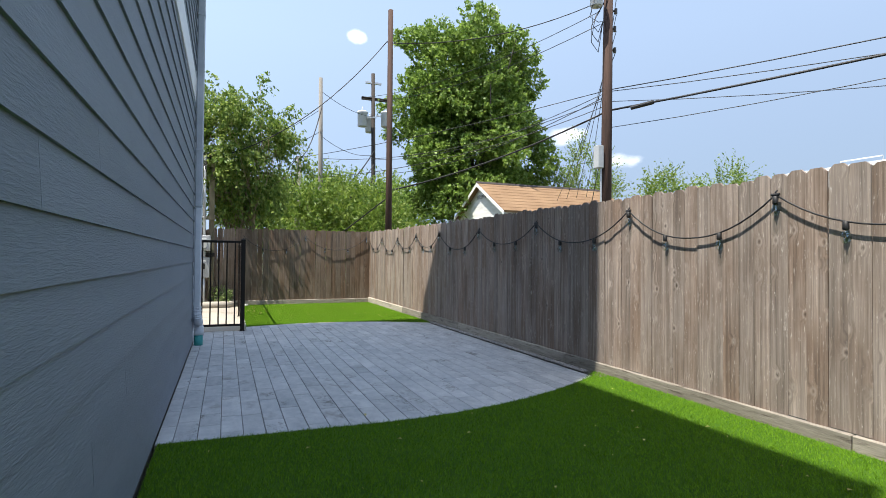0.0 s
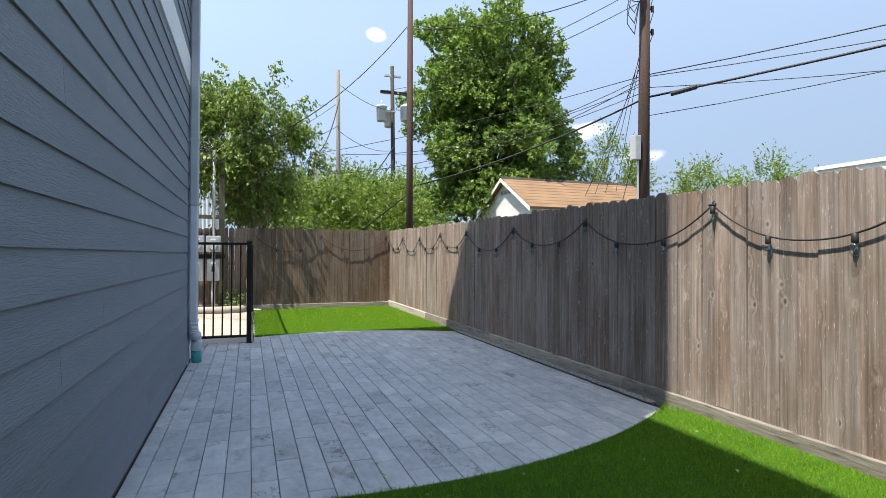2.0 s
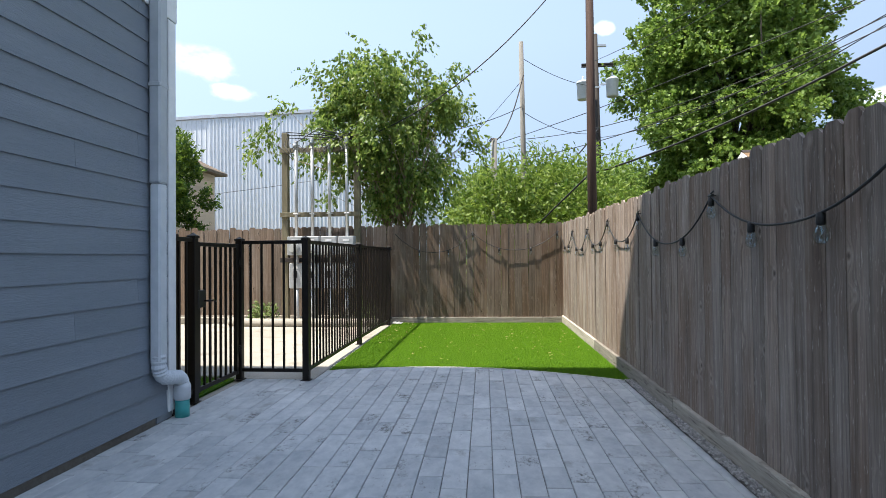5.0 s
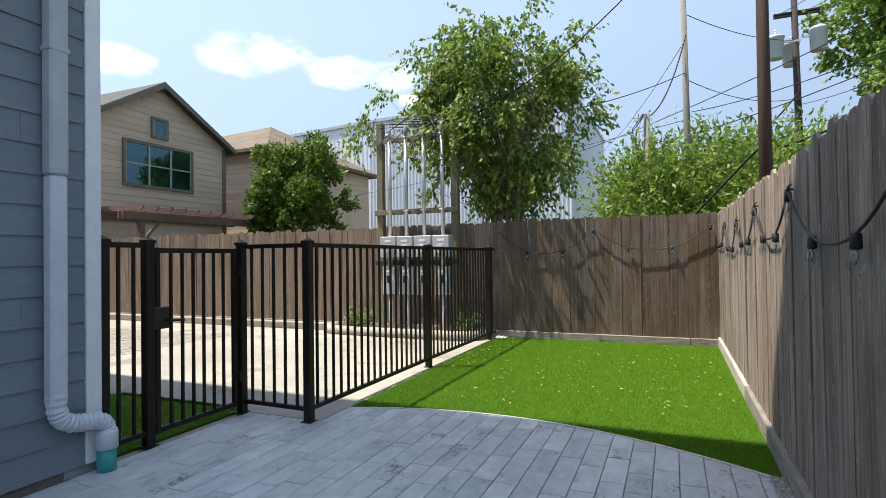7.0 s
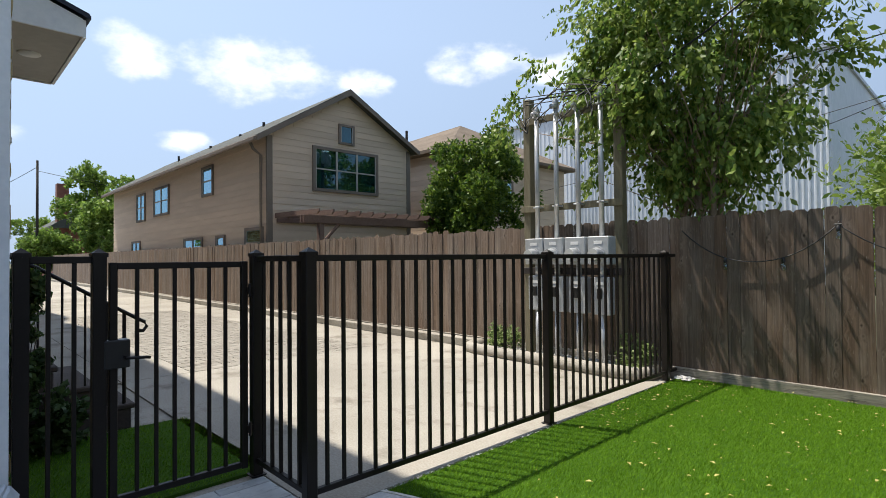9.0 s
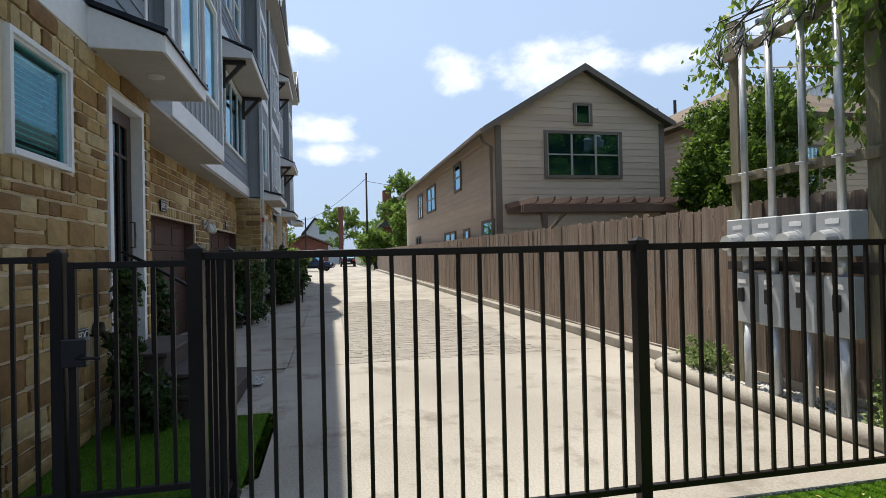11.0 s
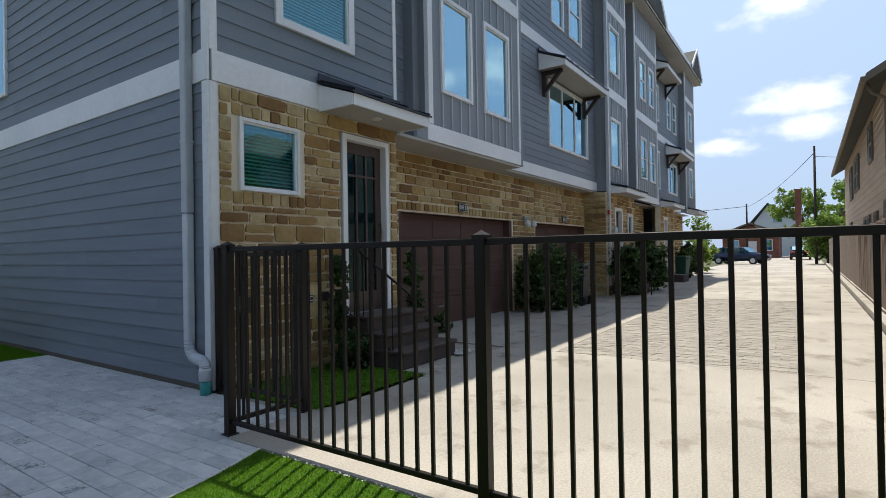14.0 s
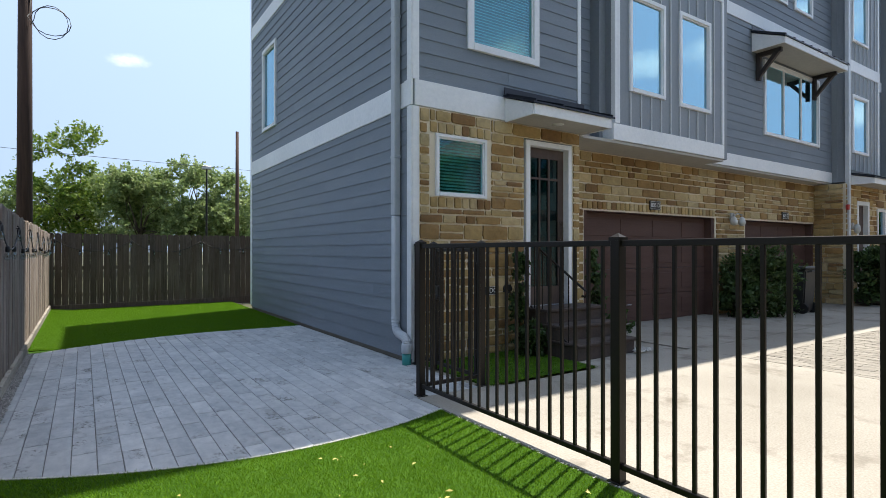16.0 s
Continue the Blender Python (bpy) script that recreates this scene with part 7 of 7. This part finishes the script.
bm.faces.new((lo2[1], lo2[2], rb))
bm.faces.new((lo2[2], lo2[3], ra, rb))
bm.faces.new((lo2[3], lo2[0], ra))
part("roof", bm, "shingle", hip, "brown shingle hipped roof")
for x, y, h in ((-15.5, 15.6, 7.35), (-16.4, 15.4, 7.25)):
    bm = bmesh.new()
    tube(bm, [(x, y, 6.2), (x, y, h)], 0.06, 8)
    part("vent_pipe", bm, "bracket", hip)
plain_window(hip, 16.0, 17.2, 3.2, 4.6, HX1 + 0.02, "x")

shed = thing("metal_building", (0, 0, 0), "large pale corrugated metal industrial building", "building")
bm = bmesh.new()
prism(bm, [(-60, -0.1), (-1.2, -0.1), (-1.2, 9.9), (-14, 9.6), (-60, 7.4)], "y", 26.0, 40.0)
part("wall", bm, "metal_wall", shed)
bm = bmesh.new()
for i in range(120):
    x = -1.35 - i * 0.22
    if x < -13.5:
        continue
    prism(bm, [(x - 0.05, 25.999), (x - 0.03, 25.95), (x + 0.03, 25.95), (x + 0.05, 25.999)], "z", 0.0, 9.55)
for i in range(55):
    x = -13.7 - i * 0.30
    prism(bm, [(x - 0.03, 25.999), (x, 25.97), (x + 0.03, 25.999)], "z", 0.0, 9.5 - (-14 - x) * -0.048 if x < -14 else 9.5)
tagged(part("corrugation", bm, "metal_wall", shed), kind="stuff")
bm = bmesh.new()
prism(bm, [(-60.2, 7.4), (-60.2, 7.56), (-14, 9.78), (-1.1, 10.08), (-1.1, 9.9), (-14, 9.6)], "y", 25.9, 40.2)
part("roof_edge", bm, "galv", shed)
plain_window(shed, -16.6, -14.9, 6.2, 7.0, 25.95, "y", trim="galv", panes=2, hung=False, glass="glass_dark", t=0.05)

gar = thing("old_garage", (0, 0, 0), "small white clapboard garage with a rust-orange shingle roof", "garage")
GX0, GX1, GY, GHW, GZE, GZR = 12.0, 18.9, 15.5, 2.55, 3.40, 4.84
bm = bmesh.new()
prism(bm, [(GY - GHW, -0.1), (GY + GHW, -0.1), (GY + GHW, GZE), (GY, GZR - 0.02), (GY - GHW, GZE)], "x", GX0, GX1)
part("wall", bm, "white_board", gar)
for i in range(13):
    z = 2.4 + i * 0.19
    k = min(1.0, max(0.03, (GZR - z - 0.2) / (GZR - GZE)))
    b = chamfered(GX0 - 0.02, GX0, GY - GHW * k, GY + GHW * k, z, z + 0.185, 0.004)
    if z < 4.35:
        part("clapboard", b, "white_board", gar)
    else:
        b.free()
vent = part("gable_vent", chamfered(GX0 - 0.03, GX0 - 0.022, GY - 0.5, GY + 0.5, 4.16, 4.34, 0.004), "bracket", gar, "dark louvred gable vent")
for i in range(4):
    part("slat", chamfered(GX0 - 0.05, GX0 - 0.031, GY - 0.46, GY + 0.46, 4.17 + i * 0.045, 4.19 + i * 0.045), "white_board", vent)
SLOPE = (GZR - GZE) / GHW
bm = bmesh.new()
for q in (-1, 1):
    e = GY + q * (GHW + 0.22)
    ze = GZE - 0.22 * SLOPE
    prism(bm, [(GY, GZR), (e, ze), (e, ze + 0.09), (GY, GZR + 0.09)], "x", GX0 - 0.28, GX1 + 0.3)
bmesh.ops.recalc_face_normals(bm, faces=bm.faces)
roof = part("roof", bm, "orange_shingle", gar, "rust-orange shingle roof")
for i in range(9):
    d0 = GHW + 0.24 - i * 0.31
    bm = bmesh.new()
    y_, z_ = GY - d0, GZR + 0.09 - d0 * SLOPE
    prism(bm, [(y_, z_ + 0.001), (y_ + 0.33, z_ + 0.001 + 0.33 * SLOPE), (y_ + 0.33, z_ + 0.004 + 0.33 * SLOPE), (y_, z_ + 0.018)], "x", GX0 - 0.29, GX1 + 0.31)
    part("shingle_course", bm, "orange_shingle", roof)
bm = bmesh.new()
prism(bm, [(GY - 0.13, GZR + 0.045), (GY, GZR + 0.12), (GY + 0.13, GZR + 0.045), (GY, GZR + 0.16)], "x", GX0 - 0.3, GX1 + 0.32)
part("ridge_cap", bm, "bracket", roof, "dark ridge cap")
for q in (-1, 1):
    bm = bmesh.new()
    e = GY + q * (GHW + 0.24)
    prism(bm, [(GY, GZR + 0.07), (e, GZE - 0.24 * SLOPE + 0.07), (e, GZE - 0.24 * SLOPE - 0.1), (GY, GZR - 0.1)], "x", GX0 - 0.31, GX0 - 0.285)
    part("bargeboard", bm, "white_board", gar)

wb = thing("white_building", (0, 0, 0), "flat-roofed white building showing over the side fence", "building")
bm = bmesh.new()
box(bm, 30.0, 52.0, -12.0, 13.5, -0.1, 6.0)
part("wall", bm, "white_board", wb)
part("parapet", chamfered(29.9, 52.1, -12.1, 13.6, 6.0, 6.2), "white_board", wb)
part("vent", chamfered(30.5, 31.3, 13.6, 14.2, 5.3, 6.0), "bracket", wb)
bm = bmesh.new()
tube(bm, [(31, 8.5, 6.15), (31, 8.5, 6.6), (31, 10.5, 6.6), (31, 10.5, 6.15)], 0.04, 6)
part("roof_rail", bm, "galv", wb)


# ---- street end ----
bh = thing("brick_house", (0, 0, 0), "low red brick house with a brown gable roof closing the drive", "house")
bm = bmesh.new()
prism(bm, [(-4.6, -0.1), (1.9, -0.1), (1.9, 3.05), (-1.35, 4.35), (-4.6, 3.05)], "x", -86, -78)
part("wall", bm, "brick_far", bh)
bm = bmesh.new()
prism(bm, [(-5.2, 2.95), (-1.35, 4.45), (2.5, 2.95), (2.5, 3.15), (-1.35, 4.68), (-5.2, 3.15)], "x", -86.5, -77.2)
part("roof", bm, "shingle", bh, "brown shingle gable roof")
bm = bmesh.new()
box(bm, -84.6, -83.9, 3.6, 4.3, 0.0, 9.0)
box(bm, -84.7, -83.8, 3.5, 4.4, 9.0, 9.2)
part("chimney", bm, "brick_far", bh, "brick chimney")
for a, b in ((-3.6, -2.6), (0.2, 1.2)):
    plain_window(bh, a, b, 0.9, 2.4, -77.99, "x", trim="white_board")
part("door", chamfered(-78.0, -77.92, -1.6, -0.6, 0, 2.2), "white_board", bh)
gh = thing("grey_house", (0, 0, 0), "pale grey two-storey house with a slate gable roof", "house")
bm = bmesh.new()
prism(bm, [(-2.4, -0.1), (4.2, -0.1), (4.2, 5.6), (-0.5, 8.3), (-2.4, 5.6)], "x", -108, -100)
part("wall", bm, "metal_wall", gh)
bm = bmesh.new()
prism(bm, [(-3.0, 5.3), (-0.5, 8.4), (4.8, 5.3), (4.8, 5.6), (-0.5, 8.7), (-3.0, 5.6)], "x", -108.4, -99.6)
part("roof", bm, "dark_shingle", gh, "slate grey gable roof")
plain_window(gh, 0.2, 1.6, 5.4, 6.6, -99.99, "x", trim="white_board")
bh2 = thing("brick_house", (0, 0, 0), "red brick house with dormer roof beyond the driveway fence", "house")
bm = bmesh.new()
box(bm, -66, -56, 8.0, 15.0, -0.1, 4.6)
part("wall", bm, "brick_far", bh2)
bm = bmesh.new()
prism(bm, [(7.4, 4.5), (15.6, 4.5), (15.6, 4.65), (11.4, 7.4), (7.4, 4.65)], "x", -66.5, -55.5)
part("roof", bm, "dark_shingle", bh2)
bm = bmesh.new()
box(bm, -57.2, -56.2, 8.0, 8.9, 4.0, 8.6)
part("chimney", bm, "brick_far", bh2, "brick chimney")


def car(label, x, y, rz, mat):
    c = thing("car", (x, y, 0.0), label, "car", rz=rz)
    bm = bmesh.new()
    prism(bm, [(-2.2, 0.28), (2.15, 0.28), (2.2, 0.62), (2.05, 0.82), (1.05, 0.95), (0.45, 1.42), (-1.15, 1.45), (-1.85, 1.0), (-2.2, 0.95), (-2.25, 0.6)], "y", -0.86, 0.86)
    bmesh.ops.recalc_face_normals(bm, faces=bm.faces)
    bmesh.ops.bevel(bm, geom=bm.edges[:], offset=0.07, segments=2, affect="EDGES")
    part("body", bm, mat, c, smooth=True)
    bm = bmesh.new()
    prism(bm, [(0.95, 0.97), (0.42, 1.36), (-1.1, 1.39), (-1.7, 1.02)], "y", -0.872, 0.872)
    part("side_windows", bm, "glass_dark", c)
    bm = bmesh.new()
    prism(bm, [(-1.78, 1.04), (-1.24, 1.40), (-1.30, 1.43), (-1.86, 1.06)], "y", -0.7, 0.7)
    part("rear_window", bm, "glass", c)
    bm = bmesh.new()
    prism(bm, [(1.0, 1.0), (0.5, 1.38), (0.56, 1.41), (1.08, 1.0)], "y", -0.7, 0.7)
    part("windscreen", bm, "glass", c)
    for sx in (-1.35, 1.35):
        for sy in (-0.84, 0.84):
            bm = bmesh.new()
            tube(bm, [(sx, sy - 0.1, 0.32), (sx, sy + 0.1, 0.32)], 0.32, 18)
            w = part("wheel", bm, "rubber", c)
            bm = bmesh.new()
            tube(bm, [(sx, sy - 0.11, 0.32), (sx, sy + 0.11, 0.32)], 0.19, 14)
            part("rim", bm, "galv", w)
    for sy in (-0.65, 0.65):
        part("headlight", chamfered(2.12, 2.2, sy - 0.16, sy + 0.16, 0.62, 0.74, 0.02), "lamp_lens", c)
        part("tail_light", chamfered(-2.27, -2.2, sy - 0.16, sy + 0.16, 0.72, 0.88, 0.02), "red", c)
    part("number_plate", chamfered(-2.275, -2.24, -0.25, 0.25, 0.5, 0.62, 0.004), "plate_white", c)


car("dark blue saloon car parked across the end of the drive", -48.5, 0.2, radians(75), "car_blue")
car("black car parked facing away at the end of the drive", -66.0, 4.3, radians(180), "car_black")


def bin_(label, x, y, rz, mat):
    b = thing("wheelie_bin", (x, y, 0), label, "bin", "wheeled bins", rz=rz)
    bm = bmesh.new()
    lo = [(-0.23, -0.25), (0.23, -0.25), (0.23, 0.25), (-0.23, 0.25)]
    v0 = [bm.verts.new((x_, y_, 0.03)) for x_, y_ in lo]
    v1 = [bm.verts.new((x_ * 1.3, y_ * 1.3, 0.98)) for x_, y_ in lo]
    bm.faces.new(v0[::-1])
    bm.faces.new(v1)
    for i in range(4):
        bm.faces.new((v0[i], v0[(i + 1) % 4], v1[(i + 1) % 4], v1[i]))
    bmesh.ops.recalc_face_normals(bm, faces=bm.faces)
    bmesh.ops.bevel(bm, geom=bm.edges[:], offset=0.03, segments=2, affect="EDGES")
    part("body", bm, mat, b)
    part("lid", chamfered(-0.33, 0.33, -0.34, 0.36, 0.98, 1.06, 0.025), mat, b)
    bm = bmesh.new()
    tube(bm, [(-0.25, -0.34, 0.94), (-0.25, -0.42, 0.96), (0.25, -0.42, 0.96), (0.25, -0.34, 0.94)], 0.018, 8)
    part("handle", bm, mat, b)
    for sx in (-0.25, 0.25):
        bm = bmesh.new()
        tube(bm, [(sx - 0.03, -0.24, 0.12), (sx + 0.03, -0.24, 0.12)], 0.12, 14)
        part("wheel", bm, "rubber", b)


bin_("dark wheeled rubbish bin beside the bush", -10.15, 0.1, radians(180), "bin_dark")
bin_("green wheeled bin with a closed lid", -23.7, 0.15, radians(170), "bin_green")
bin_("dark wheeled bin standing by the wall", -23.6, -0.55, radians(185), "bin_dark")


# ---- many small pieces, last ----
pr = random.Random(17)
STRIPS = [0.002, 0.105, 0.251, 0.397, 0.543, 0.689] + [0.835 + 0.1462 * k for k in range(22)] + [3.972]
for x0, x1 in list(zip(STRIPS, STRIPS[1:])) + [(0.744, 0.835)]:
    ya, yb = (arc_rear(x0), arc_rear(x1)), (arc_front(x0), arc_front(x1))
    if x1 < 0.84:
        yb = (1.36, 1.36)
    if x0 == 0.744:
        ya, yb = (1.36, 1.36), (arc_front(x0), arc_front(x1))
    y = max(ya) + pr.uniform(0.1, 0.6)
    cuts = []
    end = min(yb)
    while y < end - 0.12:
        cuts.append(y)
        y += pr.choice((0.3, 0.4, 0.4, 0.6, 0.6))
    seq = [ya] + [(c, c) for c in cuts] + [yb]
    for (a0, a1), (b0, b1) in zip(seq, seq[1:]):
        g_ = 0.002
        lowp = [(x0 + g_, a0 + g_), (x1 - g_, a1 + g_), (x1 - g_, b1 - g_), (x0 + g_, b0 - g_)]
        k_ = 0.003
        topp = [(x0 + g_ + k_, a0 + g_ + k_), (x1 - g_ - k_, a1 + g_ + k_), (x1 - g_ - k_, b1 - g_ - k_), (x0 + g_ + k_, b0 - g_ - k_)]
        h_ = pr.uniform(-0.0015, 0.0015)
        bm = bmesh.new()
        v0 = [bm.verts.new((x_, y_, -0.04)) for x_, y_ in lowp]
        v1 = [bm.verts.new((x_, y_, -0.004 + h_)) for x_, y_ in lowp]
        v2 = [bm.verts.new((x_, y_, 0.0 + h_)) for x_, y_ in topp]
        for q in range(4):
            w_ = (q + 1) % 4
            bm.faces.new((v0[q], v0[w_], v1[w_], v1[q]))
            bm.faces.new((v1[q], v1[w_], v2[w_], v2[q]))
        bm.faces.new(v2)
        part("paver", bm, "paver", patio)

cells = lay_stones(-3.02, -0.1, 0.0, 3.22, [(-1.25, -0.25, 1.96, 3.07), (-1.16, -0.335, 2.115, 2.915), (-2.875, -1.86, 0.0, 3.04)], 1)
cells += [(-1.25 + 0.125 * k, -1.25 + 0.125 * (k + 1), z_, z_ + 0.15) for z_ in (1.96, 2.92) for k in range(8)]
stone_pieces(cells, 0.012, 1)
near = [(-8.16 + 0.13 * k, -8.16 + 0.13 * (k + 1), 2.15, 2.31) for k in range(33)] + lay_stones(-9.4, -3.03, 2.16, 3.17, [(-8.16, -3.87, 2.0, 2.31)], 2) + lay_stones(-3.9, -3.03, 0.0, 2.15, [], 4)
cut = max(40, 270 - len(cells))
stone_pieces(near[:cut], YG + 0.012, 2)
rest = near[cut:] + lay_stones(-9.4, -8.2, 0.0, 2.15, [], 5) + lay_stones(-13.2, -9.4, 2.16, 3.17, [], 6)
blk = lay_stones(-16.2, -13.2, 0.0, 3.17, [(-14.75, -13.9, 0.0, 2.75), (-15.9, -15.3, 1.7, 2.6)], 7) + lay_stones(-23.0, -20.3, 0.0, 3.17, [(-21.6, -20.8, 0.0, 2.75)], 8)
rest2 = lay_stones(-20.3, -16.2, 2.16, 3.17, [], 9) + lay_stones(-28.75, -23.0, 0.0, 3.17, [], 10)
return_stones(-13.088, YG, 0.0, 0.0, 3.17, 12)
stone_bulk("distant_stones", [(YG + 0.012, rest), (0.012, blk), (YG + 0.012, rest2)])

# brick-sized pavers set in the driveway, long side across
bm = bmesh.new()
prism(bm, [(0.0, 0.0), (0.196, 0.0), (0.196, 0.096), (0.0, 0.096)], "z", -0.03, 0.001)
DP = finish(bm, "drive_paver", M["drive_paver"])
verts, faces = [], []
cnt = 0
r = random.Random(23)
for i in range(92):
    x = -3.93 - i * 0.1005
    off = (i % 2) * 0.1
    for j in range(15):
        y = 2.19 + j * 0.2 - off
        w = 0.196
        if y < 2.18:
            y, w = 2.19, 0.096
        if y + w > 4.97:
            w = 4.968 - y
        if w < 0.03:
            continue
        dz = r.uniform(-0.003, 0.002)
        if cnt < 290:
            ob = piece("paver", DP, driveway, (x + 0.096, y, dz), radians(90), (w / 0.196, 1, 1))
            cnt += 1
        else:
            b_ = len(verts)
            verts += [(x, y, dz), (x + 0.096, y, dz), (x + 0.096, y + w, dz), (x, y + w, dz), (x, y, -0.03), (x + 0.096, y, -0.03), (x + 0.096, y + w, -0.03), (x, y + w, -0.03)]
            faces += [(b_, b_ + 1, b_ + 2, b_ + 3), (b_, b_ + 4, b_ + 5, b_ + 1), (b_ + 1, b_ + 5, b_ + 6, b_ + 2), (b_ + 2, b_ + 6, b_ + 7, b_ + 3), (b_ + 3, b_ + 7, b_ + 4, b_)]
me = bpy.data.meshes.new("distant_pavers")
me.from_pydata(verts, [], faces)
me.materials.append(M["drive_paver_far"])
ob = new("distant_pavers", me)
ob.parent = driveway
tagged(ob, kind="stuff")
